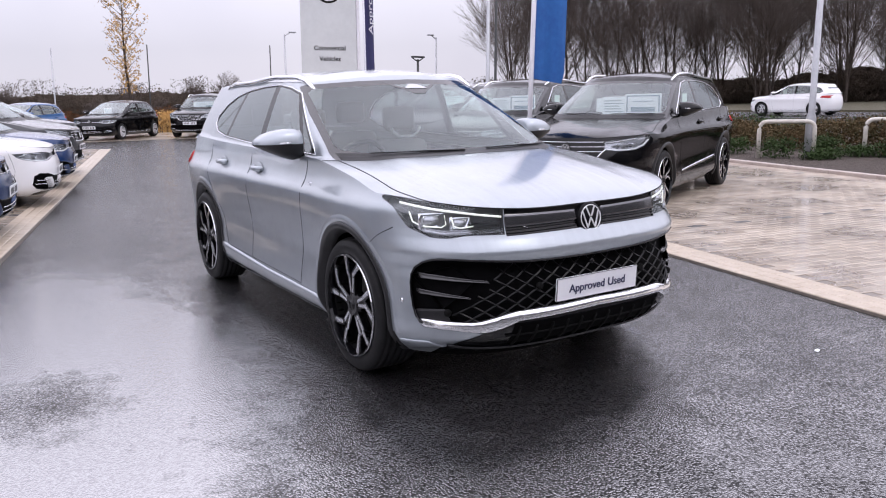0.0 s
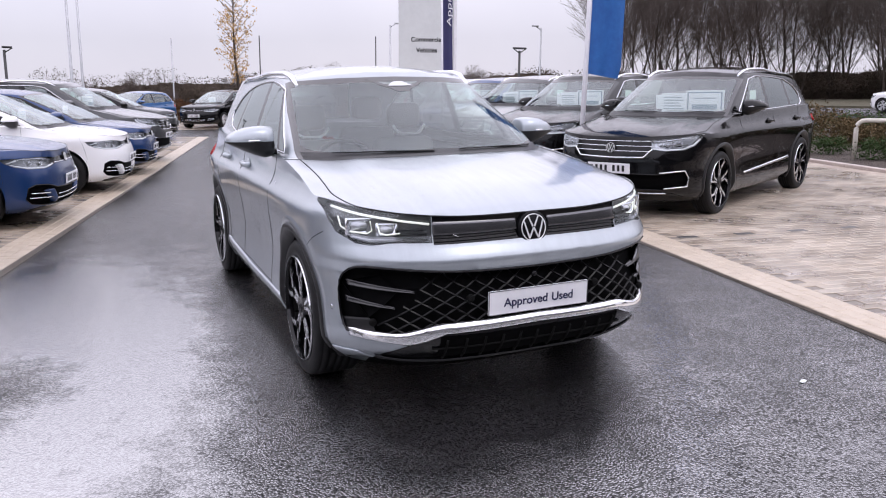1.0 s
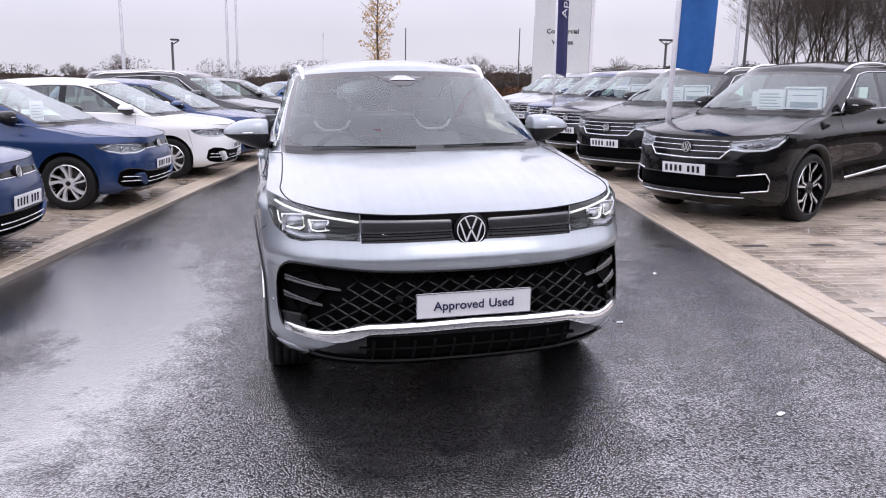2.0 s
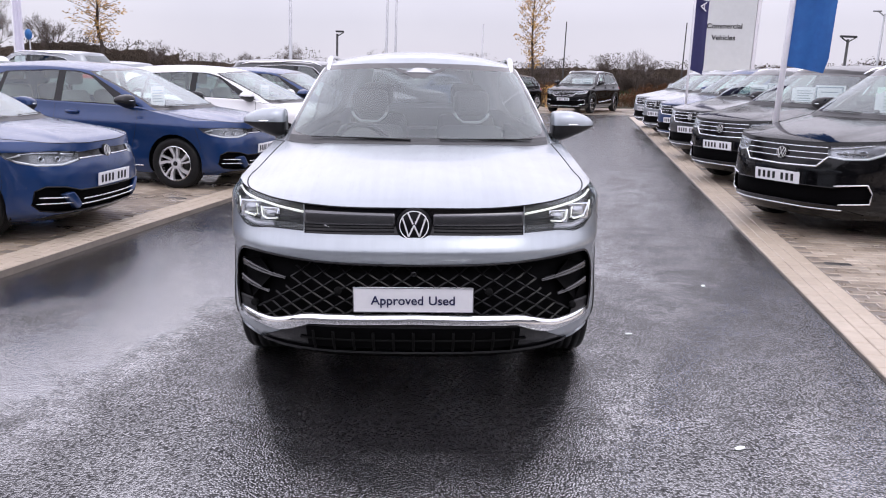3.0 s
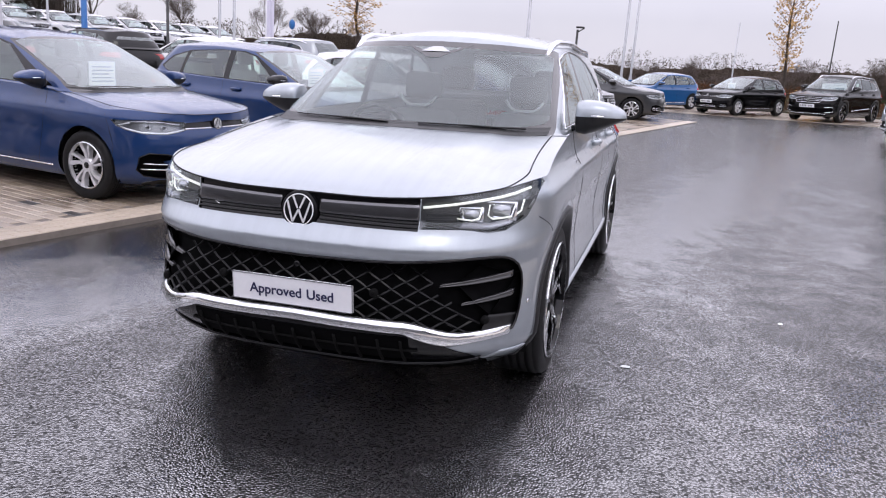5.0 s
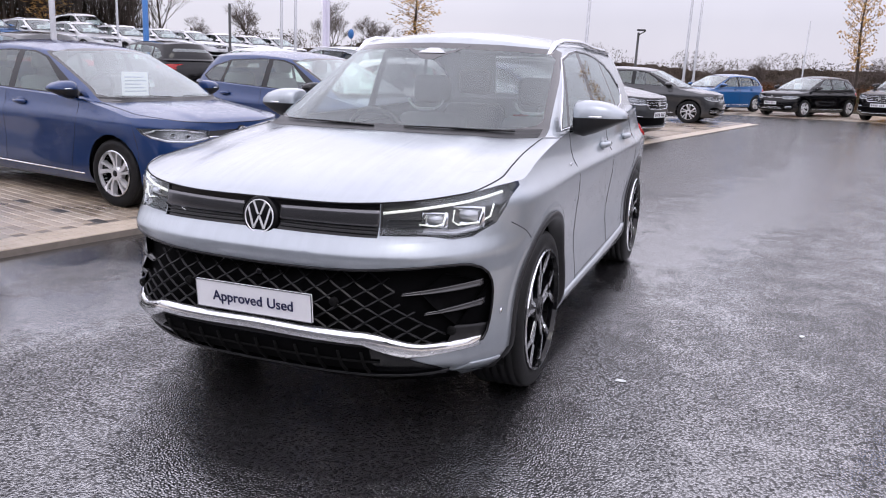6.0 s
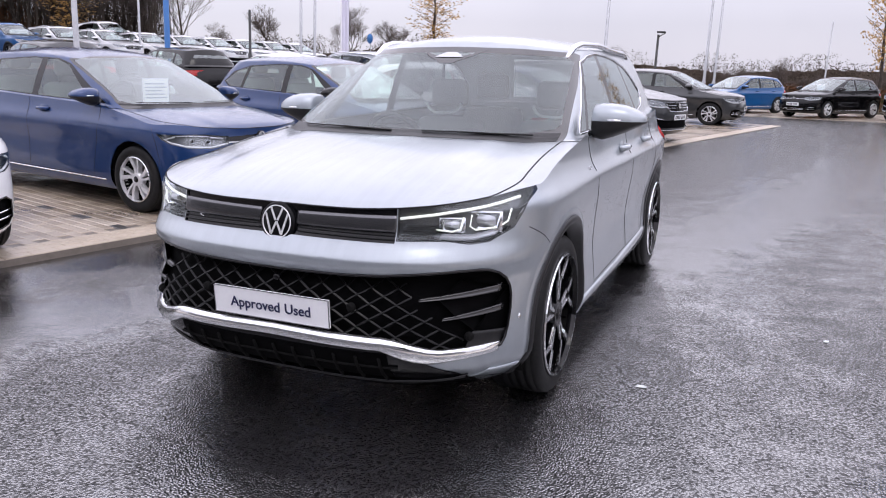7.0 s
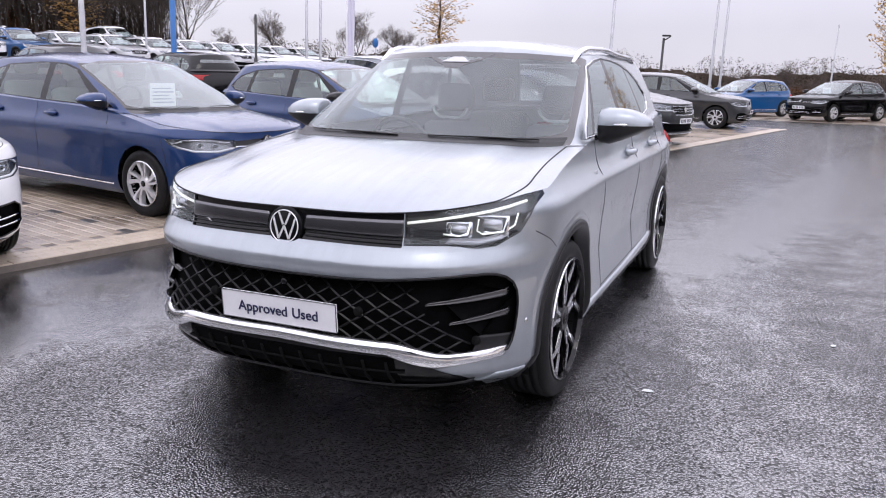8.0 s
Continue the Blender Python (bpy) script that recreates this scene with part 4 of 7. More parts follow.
NEW_SUV["gaps"] = [[(0.62, 1.10), (0.60, 0.90), (0.66, 0.55), (0.70, 0.33)], [(1.60, 1.12), (1.58, 0.9), (1.58, 0.36)], [(2.58, 1.15), (2.55, 0.95), (2.40, 0.75), (2.22, 0.58), (2.12, 0.36)], [(0.70, 0.345), (1.58, 0.36), (2.12, 0.37)], [(-0.27, 0.735), (-0.36, 0.79), (-0.46, 0.835)]]
NEW_SUV["lamp_mat"] = LAMP_DARK
NEW_SUV["lamp_lines"] = [([(0.488, 0.886), (0.60, 0.902), (0.72, 0.924), (0.80, 0.944), (0.838, 0.956)], 0.0055, LAMP_GLOW), ([(0.722, 0.900), (0.718, 0.858), (0.735, 0.845), (0.80, 0.850), (0.824, 0.868), (0.830, 0.915)], 0.0036, LAMP_GLOW),
                         ([(0.612, 0.850), (0.665, 0.842), (0.690, 0.850), (0.698, 0.892)], 0.0032, LAMP_GLOW), ([(0.49, 0.812), (0.62, 0.815), (0.70, 0.804), (0.775, 0.808), (0.83, 0.848)], 0.004, SEAM),
                         ([(0.845, 0.872), (0.868, 0.93)], 0.006, LAMP_DARK)]
NEW_SUV["front_bars"] = [([(s * 0.086, z + 0.004), (s * 0.478, z)], 0.0035, SATIN_BLACK, -0.002) for z in (0.812, 0.826) for s in (1, -1)]


def rounded(pts):
    """Cuts the corners of an open outline once, keeping its ends."""
    out = [pts[0]]
    for (x0, z0), (x1, z1) in zip(pts, pts[1:]):
        out += [(0.75 * x0 + 0.25 * x1, 0.75 * z0 + 0.25 * z1), (0.25 * x0 + 0.75 * x1, 0.25 * z0 + 0.75 * z1)]
    return out + [pts[-1]]


NEW_SUV["mouth"] = rounded(NEW_SUV["mouth"])


def suv_variant(**more):
    s = dict(NEW_SUV)
    s.update(more)
    return s


OLDER_SUV = suv_variant(
    nose=[(0.20, -0.78), (0.26, -0.86), (0.33, -0.905), (0.45, -0.92), (0.62, -0.915), (0.72, -0.90), (0.82, -0.875), (0.90, -0.855), (0.96, -0.84)],
    bonnet=[(-0.86, 0.892), (-0.78, 0.930), (-0.6, 0.975), (-0.3, 1.022), (0, 1.065), (0.3, 1.104), (0.5, 1.130)],
    tail=[(0.2, 3.55), (0.35, 3.72), (0.6, 3.78), (0.85, 3.76), (1.0, 3.72), (1.2, 3.64)], screen=(0.16, 0.95, 3.66, 3.42, 0.24),
    roof=[(0.85, 1.585), (1.05, 1.625), (1.3, 1.652), (1.9, 1.67), (2.7, 1.658), (3.5, 1.60)],
    wb=2.79, plate=(0.555, None), plate_bars=True, levels=20, res=(20, 34, 10), arch=0.41, clad_w=0.03, square=3.0, fall=0.05, taper=0.04, cab_taper=0.05,
    lamp=[(0.45, 0.863), (0.46, 0.768), (0.60, 0.750), (0.76, 0.760), (0.83, 0.803), (0.862, 0.865), (0.866, 0.92), (0.70, 0.893)],
    lamp_eyes=[(0.72, 0.816, 0.035), (0.60, 0.810, 0.03)], lamp_mat=LAMP_PALE, lamp_back=-0.18, nose_sheet=True,
    grille=[(0.0, 0.668), (0.38, 0.678), (0.47, 0.768), (0.45, 0.856), (0.0, 0.876)],
    badge=(None, 0.776, 0.064), rails=(1.1, 3.2, 0.05), handles=(1.55, 2.60),
)
OLDER_SUV["lamp_lines"] = [([(0.465, 0.776), (0.60, 0.761), (0.755, 0.771), (0.822, 0.810), (0.858, 0.873)], 0.010, BADGE), ([(0.46, 0.848), (0.62, 0.863), (0.78, 0.893)], 0.007, LAMP_SILVER), ([(0.53, 0.808), (0.78, 0.818)], 0.010, LAMP_DARK), ([(0.66, 0.783), (0.66, 0.853)], 0.008, LAMP_DARK)]
OLDER_SUV["mouth"] = [(0.0, 0.50), (0.55, 0.50), (0.76, 0.545), (0.80, 0.50), (0.79, 0.36), (0.60, 0.335), (0.0, 0.335)][::-1]
OLDER_SUV["lip"] = [(0.0, 0.30), (0.66, 0.30), (0.74, 0.26), (0.70, 0.18), (0.0, 0.18)][::-1]
OLDER_SUV["front_bars"] = [([(-x, z), (-0.06, z - 0.004), (0.06, z - 0.004), (x, z)], 0.005, CHROME, 0.002) for x, z in ((0.45, 0.853), (0.465, 0.800), (0.45, 0.746))]
OLDER_SUV["front_bars"] += [([(-0.47, 0.768), (-0.39, 0.680), (0.0, 0.670), (0.39, 0.680), (0.47, 0.768)], 0.009, CHROME, 0.004)]
for s in (1, -1):
    OLDER_SUV["front_bars"] += [([(s * 0.56, 0.515), (s * 0.77, 0.54), (s * 0.80, 0.46), (s * 0.79, 0.37), (s * 0.60, 0.35)], 0.008, CHROME, 0.004)]
OLDER_SUV["front_bars"] += [([(-0.62, 0.30), (-0.3, 0.295), (0.3, 0.295), (0.62, 0.30)], 0.008, CHROME, 0.006)]
OLDER_SUV["dlo"] = [(0.70, 1.118), (1.8, 1.128), (3.05, 1.152), (3.16, 1.20), (3.12, 1.30), (2.95, 1.42), (2.6, 1.50), (2.0, 1.535), (1.5, 1.535), (1.28, 1.50)]
OLDER_SUV["panes"] = [[(0.86, 1.128), (1.66, 1.136), (1.66, 1.524), (1.50, 1.524), (1.30, 1.485)], [(1.76, 1.137), (2.58, 1.152), (2.50, 1.498), (2.0, 1.524), (1.76, 1.524)], [(2.66, 1.155), (3.04, 1.163), (3.12, 1.21), (3.08, 1.29), (2.92, 1.40), (2.59, 1.488)]]
OLDER_SUV["gaps"] = [[(0.62, 1.10), (0.60, 0.90), (0.66, 0.55), (0.70, 0.33)], [(1.73, 1.12), (1.71, 0.9), (1.71, 0.36)], [(2.74, 1.13), (2.70, 0.95), (2.55, 0.75), (2.36, 0.58), (2.26, 0.36)], [(0.70, 0.345), (1.71, 0.36), (2.26, 0.37)]]
OLDER_SUV["door_strip"] = (0.72, 2.30, 0.40, 0.47)

HATCH = dict(
    nose=[(0.18, -0.66), (0.23, -0.74), (0.30, -0.785), (0.42, -0.80), (0.52, -0.798), (0.60, -0.785), (0.66, -0.765), (0.72, -0.742), (0.80, -0.725), (0.9, -0.71)],
    side=[(0.18, 0.85), (0.24, 0.89), (0.32, 0.905), (0.46, 0.908), (0.60, 0.908), (0.72, 0.915), (0.785, 0.912), (0.81, 0.900), (0.85, 0.878), (0.9, 0.862), (1.0, 0.84), (1.1, 0.82)],
    tail=[(0.18, 3.12), (0.3, 3.24), (0.55, 3.28), (0.8, 3.25), (0.95, 3.20), (1.1, 3.14)],
    bonnet=[(-0.75, 0.785), (-0.66, 0.842), (-0.45, 0.892), (-0.2, 0.922), (0.1, 0.948), (0.35, 0.968), (0.5, 0.985)],
    belt=[(0.4, 0.955), (0.9, 0.965), (2.2, 0.995), (3.2, 1.03)],
    roof=[(0.9, 1.365), (1.15, 1.432), (1.5, 1.466), (1.9, 1.475), (2.4, 1.455), (3.1, 1.385)],
    corner=0.55, wb=2.55, cowl=0.40, sill=0.18, width=0.955, screen=(0.10, 0.98, 3.16, 2.92, 0.22), cabin=(0.80, 0.62), fall=0.055, taper=0.04, cab_taper=0.05,
    wheel_r=0.312, rim_r=0.212, rim="spoke", track=0.855, arch=0.345, cladding=False, tinted=False, chrome_line=False,
    lamp=[(0.388, 0.740), (0.405, 0.668), (0.58, 0.636), (0.75, 0.640), (0.825, 0.668), (0.855, 0.702), (0.868, 0.752), (0.62, 0.762)],
    lamp_eyes=[(0.70, 0.705, 0.028), (0.58, 0.700, 0.026)], lamp_mat=LAMP_MID, fangs=True, door_strip=(0.42, 2.15, 0.262, 0.272), strip_w=0.012, screen_mat=BRIGHT_GLASS, lamp_back=-0.14,
    lamp_lines=[([(0.41, 0.680), (0.58, 0.648), (0.745, 0.652), (0.818, 0.678), (0.848, 0.708), (0.80, 0.735)], 0.009, BADGE), ([(0.56, 0.742), (0.72, 0.748), (0.81, 0.742)], 0.006, LAMP_SILVER), ([(0.42, 0.722), (0.56, 0.735)], 0.006, LAMP_SILVER)],
    grille=[(0.0, 0.680), (0.405, 0.675), (0.395, 0.735), (0.0, 0.745)],
    mouth=[(0.0, 0.242), (0.62, 0.25), (0.74, 0.275), (0.785, 0.33), (0.775, 0.44), (0.72, 0.475), (0.60, 0.465), (0.46, 0.425), (0.0, 0.415)],
    lip=[(0.0, 0.225), (0.62, 0.23), (0.70, 0.21), (0.68, 0.17), (0.0, 0.17)][::-1],
    glass_front=[(0.0, 0.86), (0.735, 0.86), (0.725, 0.985), (0.605, 1.355), (0.55, 1.38), (0.3, 1.402), (0.0, 1.41)],
    glass_inner=[(0.0, 0.978), (0.64, 0.978), (0.70, 1.0), (0.592, 1.345), (0.545, 1.366), (0.0, 1.393)],
    dlo=[(0.50, 0.972), (1.7, 0.99), (2.75, 1.02), (2.88, 1.09), (2.72, 1.235), (2.4, 1.325), (1.8, 1.365), (1.40, 1.362), (1.18, 1.315)],
    panes=[[(0.74, 0.985), (1.56, 0.997), (1.56, 1.352), (1.42, 1.350), (1.21, 1.306)], [(1.66, 0.999), (2.44, 1.018), (2.38, 1.312), (1.8, 1.353), (1.66, 1.354)], [(2.50, 1.022), (2.74, 1.03), (2.84, 1.09), (2.70, 1.220), (2.45, 1.296)]],
    gaps=[[(0.50, 0.95), (0.48, 0.78), (0.56, 0.48), (0.60, 0.27)], [(1.62, 0.98), (1.60, 0.78), (1.60, 0.30)], [(2.56, 1.0), (2.52, 0.84), (2.30, 0.62), (2.16, 0.48), (2.1, 0.30)], [(0.60, 0.28), (1.60, 0.29), (2.1, 0.30)], [(-0.26, 0.80), (-0.30, 0.70), (-0.34, 0.52), (-0.30, 0.35)]],
    handles=(1.36, 2.28), handle_z=0.872, rear_top=1.27, badge=(None, 0.715, 0.058), mirror=(0.90, 0.60, 1.035), plate=(0.49, None), plate_bars=True,
    levels=20, res=(20, 34, 10), nose_sheet=True,
    front_bars=[([(-0.40, 0.684), (-0.07, 0.682)], 0.006, CHROME, 0.002), ([(0.07, 0.682), (0.40, 0.684)], 0.006, CHROME, 0.002),
                ([(-0.42, 0.345), (0.0, 0.34), (0.42, 0.345)], 0.006, CHROME, 0.0), ([(-0.44, 0.30), (0.0, 0.295), (0.44, 0.30)], 0.006, CHROME, 0.0),
                ([(0.55, 0.372), (0.755, 0.385)], 0.006, CHROME, 0.0), ([(0.53, 0.325), (0.765, 0.335)], 0.006, CHROME, 0.0),
                ([(-0.55, 0.372), (-0.755, 0.385)], 0.006, CHROME, 0.0), ([(-0.53, 0.325), (-0.765, 0.335)], 0.006, CHROME, 0.0)],
)


def repaint(root, old, fresh):
    for o in (root, *root.children_recursive):
        if o.type == "MESH" and o.data.materials and o.data.materials[0] == old:
            o.material_slots[0].link = "OBJECT"
            o.material_slots[0].material = fresh
    return root


# ---------------------------------------------------------------- ground


def left_edge(y):
    return -3.31 + 0.2153 * y


def right_edge(y):
    return 2.46 + 0.192 * y


WEST_FALL = 0.025


def west_z(x, y):
    """The west bay: a raised edge that sinks to the north, and a gentle rise to the west."""
    return 0.014 + 0.036 * max(0.0, min(1.0, (12.0 - y) / 9.0)) + WEST_FALL * (left_edge(y) - x)


def rise(x):
    return 0.07 * max(0.0, -x - 8.5)


ASPHALT = material("wet_asphalt", (0.02, 0.02, 0.021), 0.5, IOR=1.4, Specular_IOR_Level=0.2, Coat_Weight=1.0, Coat_Roughness=0.06, Coat_IOR=3.0)
v = coords(ASPHALT, (1, 1, 1), True)
stones = node(ASPHALT, "ShaderNodeTexVoronoi", Scale=100.0)
stones.voronoi_dimensions = "2D"
chips = node(ASPHALT, "ShaderNodeTexVoronoi", Scale=190.0)
chips.voronoi_dimensions = "2D"
for tex in (stones, chips):
    ASPHALT.node_tree.links.new(v, tex.inputs["Vector"])
grit = noise_tex(ASPHALT, v, 72.0, 5.0, 0.75)
lay = node(ASPHALT, "ShaderNodeMapping", Scale=(1.0, 0.45, 1.0), Rotation=(0, 0, radians(11.5)))
ASPHALT.node_tree.links.new(v, lay.inputs["Vector"])
broad = noise_tex(ASPHALT, lay.outputs["Vector"], 0.75, 10.0, 0.66)
patchy = noise_tex(ASPHALT, v, 3.4, 10.0, 0.72)
# a shallow sheet of standing water west of the car, thinner streaks elsewhere
pool_at = node(ASPHALT, "ShaderNodeMapping", Location=(2.35, -1.0, 0), Scale=(1, 1, 1))
ASPHALT.node_tree.links.new(v, pool_at.inputs["Vector"])
pool_size = node(ASPHALT, "ShaderNodeMapping", Rotation=(0, 0, radians(11)), Scale=(0.76, 0.29, 0))
ASPHALT.node_tree.links.new(pool_at.outputs["Vector"], pool_size.inputs["Vector"])
far_off = ASPHALT.node_tree.nodes.new("ShaderNodeVectorMath")
far_off.operation = "LENGTH"
ASPHALT.node_tree.links.new(pool_size.outputs["Vector"], far_off.inputs[0])
pool = ramp(ASPHALT, far_off.outputs["Value"], [(0.60, 0.29), (1.05, 0.0)])
# a long thin streak of water down the middle of the lane, and one coarse patch that has drained
across = node(ASPHALT, "ShaderNodeVectorMath")
across.operation, across.inputs[1].default_value = "DOT_PRODUCT", (1, -0.19, 0)
ASPHALT.node_tree.links.new(v, across.inputs[0])
off = node(ASPHALT, "ShaderNodeMath")
off.operation, off.inputs[1].default_value = "SUBTRACT", 0.35
ASPHALT.node_tree.links.new(across.outputs["Value"], off.inputs[0])
near_line = node(ASPHALT, "ShaderNodeMath")
near_line.operation = "ABSOLUTE"
ASPHALT.node_tree.links.new(off.outputs[0], near_line.inputs[0])
along = ASPHALT.node_tree.nodes.new("ShaderNodeSeparateXYZ")
ASPHALT.node_tree.links.new(v, along.inputs[0])
begin = node(ASPHALT, "ShaderNodeMapRange", **{"From Min": 0.0, "From Max": 4.0})
ASPHALT.node_tree.links.new(along.outputs["Y"], begin.inputs["Value"])
streak = mixed(ASPHALT, 1.0, ramp(ASPHALT, near_line.outputs[0], [(0.25, 0.20), (1.0, 0.02)]), begin.outputs[0], "MULTIPLY")
east = node(ASPHALT, "ShaderNodeMapRange", **{"From Min": -0.1, "From Max": 0.7, "To Max": 0.13})
ASPHALT.node_tree.links.new(across.outputs["Value"], east.inputs["Value"])
streak = mixed(ASPHALT, 1.0, streak, mixed(ASPHALT, 1.0, east.outputs[0], begin.outputs[0], "MULTIPLY"), "ADD")
drain_at = node(ASPHALT, "ShaderNodeMapping", Location=(2.36 * 2.2, -0.42 * 1.5, 0), Scale=(2.2, 1.5, 0))
ASPHALT.node_tree.links.new(v, drain_at.inputs["Vector"])
drain_far = ASPHALT.node_tree.nodes.new("ShaderNodeVectorMath")
drain_far.operation = "LENGTH"
ASPHALT.node_tree.links.new(drain_at.outputs["Vector"], drain_far.inputs[0])
drained = ramp(ASPHALT, drain_far.outputs["Value"], [(0.15, 0.24), (1.1, 0.0)])
wet = mixed(ASPHALT, 1.0, mixed(ASPHALT, 1.0, mixed(ASPHALT, 1.0, mixed(ASPHALT, 0.5, broad, patchy), pool, "ADD"), streak, "ADD"), drained, "SUBTRACT")
film = ramp(ASPHALT, wet, [(0.50, 0.0), (0.72, 1.0)])
dry = ramp(ASPHALT, mixed(ASPHALT, 0.5, broad, patchy), [(0.38, 0.80), (0.50, 1.0)])
# random coat weight and colour per stone paint the glints of leaning facets; gaps between are painted dark
stone_glint = ramp(ASPHALT, stones.outputs["Color"], [(0.16, 0.16), (0.36, 0.68), (0.54, 1.0)])
pit_shade = ramp(ASPHALT, stones.outputs["Distance"], [(0.42, 1.0), (0.70, 0.30)])
fine = ramp(ASPHALT, chips.outputs["Color"], [(0.2, 0.6), (0.5, 1.0)])
speck = mixed(ASPHALT, 1.0, mixed(ASPHALT, 1.0, stone_glint, pit_shade, "MULTIPLY"), fine, "MULTIPLY")
wire(ASPHALT, mixed(ASPHALT, speck, (0.002, 0.002, 0.0022), (0.022, 0.021, 0.023)), "Base Color")
depth = node(ASPHALT, "ShaderNodeMapRange", **{"From Max": 0.42, "To Min": 0.55, "To Max": 0.92})
ASPHALT.node_tree.links.new(mixed(ASPHALT, 1.0, pool, streak, "ADD"), depth.inputs["Value"])
pond = mixed(ASPHALT, depth.outputs[0], speck, 1.0)
wire(ASPHALT, mixed(ASPHALT, film, mixed(ASPHALT, 1.0, speck, dry, "MULTIPLY"), pond), "Coat Weight")
wire(ASPHALT, ramp(ASPHALT, film, [(0.0, 0.10), (1.0, 0.12)]), "Coat Roughness")
shine = node(ASPHALT, "ShaderNodeMapRange", **{"To Min": 4.3, "To Max": 6.4})
ASPHALT.node_tree.links.new(film, shine.inputs["Value"])
wire(ASPHALT, shine.outputs[0], "Coat IOR")
height = mixed(ASPHALT, 0.35, ramp(ASPHALT, stones.outputs["Distance"], [(0.0, 1.0), (0.7, 0.0)]), grit)
bp = node(ASPHALT, "ShaderNodeBump", Distance=0.006)
ASPHALT.node_tree.links.new(height, bp.inputs["Height"])
wire(ASPHALT, bp.outputs["Normal"], "Normal")
soft_bp = node(ASPHALT, "ShaderNodeBump", Distance=0.0017)
ASPHALT.node_tree.links.new(ramp(ASPHALT, film, [(0.0, 1.0), (1.0, 0.4)]), soft_bp.inputs["Strength"])
ASPHALT.node_tree.links.new(ramp(ASPHALT, stones.outputs["Distance"], [(0.0, 1.0), (0.7, 0.0)]), soft_bp.inputs["Height"])
wire(ASPHALT, soft_bp.outputs["Normal"], "Coat Normal")

b = bmesh.new()
xs = [-900, -60, -40, -30, -20, -14, -8.5, 0, 12, 40, 900]
ys = [-600, -20, 0, 15, 40, 120, 900]
gv = [[b.verts.new((x, y, rise(max(x, -40)) - (0.02 if abs(x) > 800 else 0))) for y in ys] for x in xs]
for i in range(len(xs) - 1):
    for j in range(len(ys) - 1):
        b.faces.new((gv[i][j], gv[i + 1][j], gv[i + 1][j + 1], gv[i][j + 1]))
tagged(part("ground", b, ASPHALT, smooth=True), "wet dark asphalt car park ground", "ground", kind="structure")

# paved bays as sheets, with bricks laid on the near stretches
PAVE = varied("brick_paving_joints", (0.14, 0.12, 0.10), (0.22, 0.19, 0.16), 3, 0.35, 0.3, 0.004)
BRICK = material("wet_paving_brick", (0.4, 0.32, 0.25), 0.3)
v = coords(BRICK, (1, 1, 1), True)
info = BRICK.node_tree.nodes.new("ShaderNodeNewGeometry")
oi = BRICK.node_tree.nodes.new("ShaderNodeObjectInfo")
pick = mixed(BRICK, 0.5, info.outputs["Random Per Island"], oi.outputs["Random"])
tone = ramp(BRICK, pick, [(0.15, (0.31, 0.25, 0.185)), (0.5, (0.46, 0.385, 0.305)), (0.85, (0.58, 0.51, 0.42))])
blot = ramp(BRICK, noise_tex(BRICK, v, 1.1, 5.0), [(0.42, 0.0), (0.64, 1.0)])
wire(BRICK, mixed(BRICK, blot, tone, mixed(BRICK, 0.45, tone, (0.15, 0.12, 0.09))), "Base Color")
wire(BRICK, ramp(BRICK, blot, [(0.0, 0.40), (1.0, 0.22)]), "Roughness")
wire(BRICK, ramp(BRICK, blot, [(0.0, 0.4), (1.0, 0.95)]), "Coat Weight")
BRICK.node_tree.nodes["Principled BSDF"].inputs["Coat Roughness"].default_value = 0.07
BRICK.node_tree.nodes["Principled BSDF"].inputs["Coat IOR"].default_value = 1.75
bumped(BRICK, noise_tex(BRICK, v, 90.0, 4.0), 0.35, 0.004)
DARK_BRICK = varied("charcoal_paving_brick", (0.05, 0.048, 0.047), (0.09, 0.085, 0.08), 20, 0.3, 0.3, 0.003)
SETT = varied("pale_edge_blocks", (0.42, 0.35, 0.27), (0.55, 0.47, 0.38), 2.0, 0.35, 0.3, 0.003)
KERB = varied("concrete_kerb", (0.40, 0.33, 0.30), (0.54, 0.47, 0.43), 2.5, 0.5, 0.3, 0.004)


def sheet(name, pts, z, mat, label, cat, thick=0.05):
    b = bmesh.new()
    prism(b, pts, z - thick, z, "z")
    return tagged(part(name, b, mat, smooth=False), label, cat, kind="structure")


LIFT = 0.018
b = bmesh.new()
rows = []
for y in (-14, 3, 12, 22.2):
    pts = [(left_edge(y), y), (left_edge(y) - 6.8, y + (1.4 if y > 20 else 0))]
    rows.append([b.verts.new((px, py, west_z(px, y) - d)) for (px, py), d in ((pts[0], 0.12), (pts[0], 0.0), (pts[1], 0.0), (pts[1], 0.30))])
for p, q in zip(rows, rows[1:]):
    for k in range(4):
        b.faces.new((p[k], p[(k + 1) % 4], q[(k + 1) % 4], q[k]))
b.faces.new(rows[0])
b.faces.new(rows[-1])
bmesh.ops.recalc_face_normals(b, faces=b.faces)
left_bay = tagged(part("pavement", b, PAVE, smooth=False), "wet buff brick paving under the parked hatchbacks", "paving", kind="structure")
right_bay = sheet("pavement", [(right_edge(-14), -14), (right_edge(-14) + 8.2, -14), (9.28, 2.9), (9.72, 4.78), (10.15, 6.5), (11.2, 12), (right_edge(25) + 7.5, 25), (right_edge(25.1), 25.1)], LIFT, PAVE, "wet buff brick paving under the parked SUVs", "paving")
sheet("pavement", [(-6.5, 29.8), (7.4, 26.6), (14.5, 25.1), (15.5, 31), (-5.0, 36.5)], 0.012, BRICK, "wet buff brick paving of the far bays", "paving")

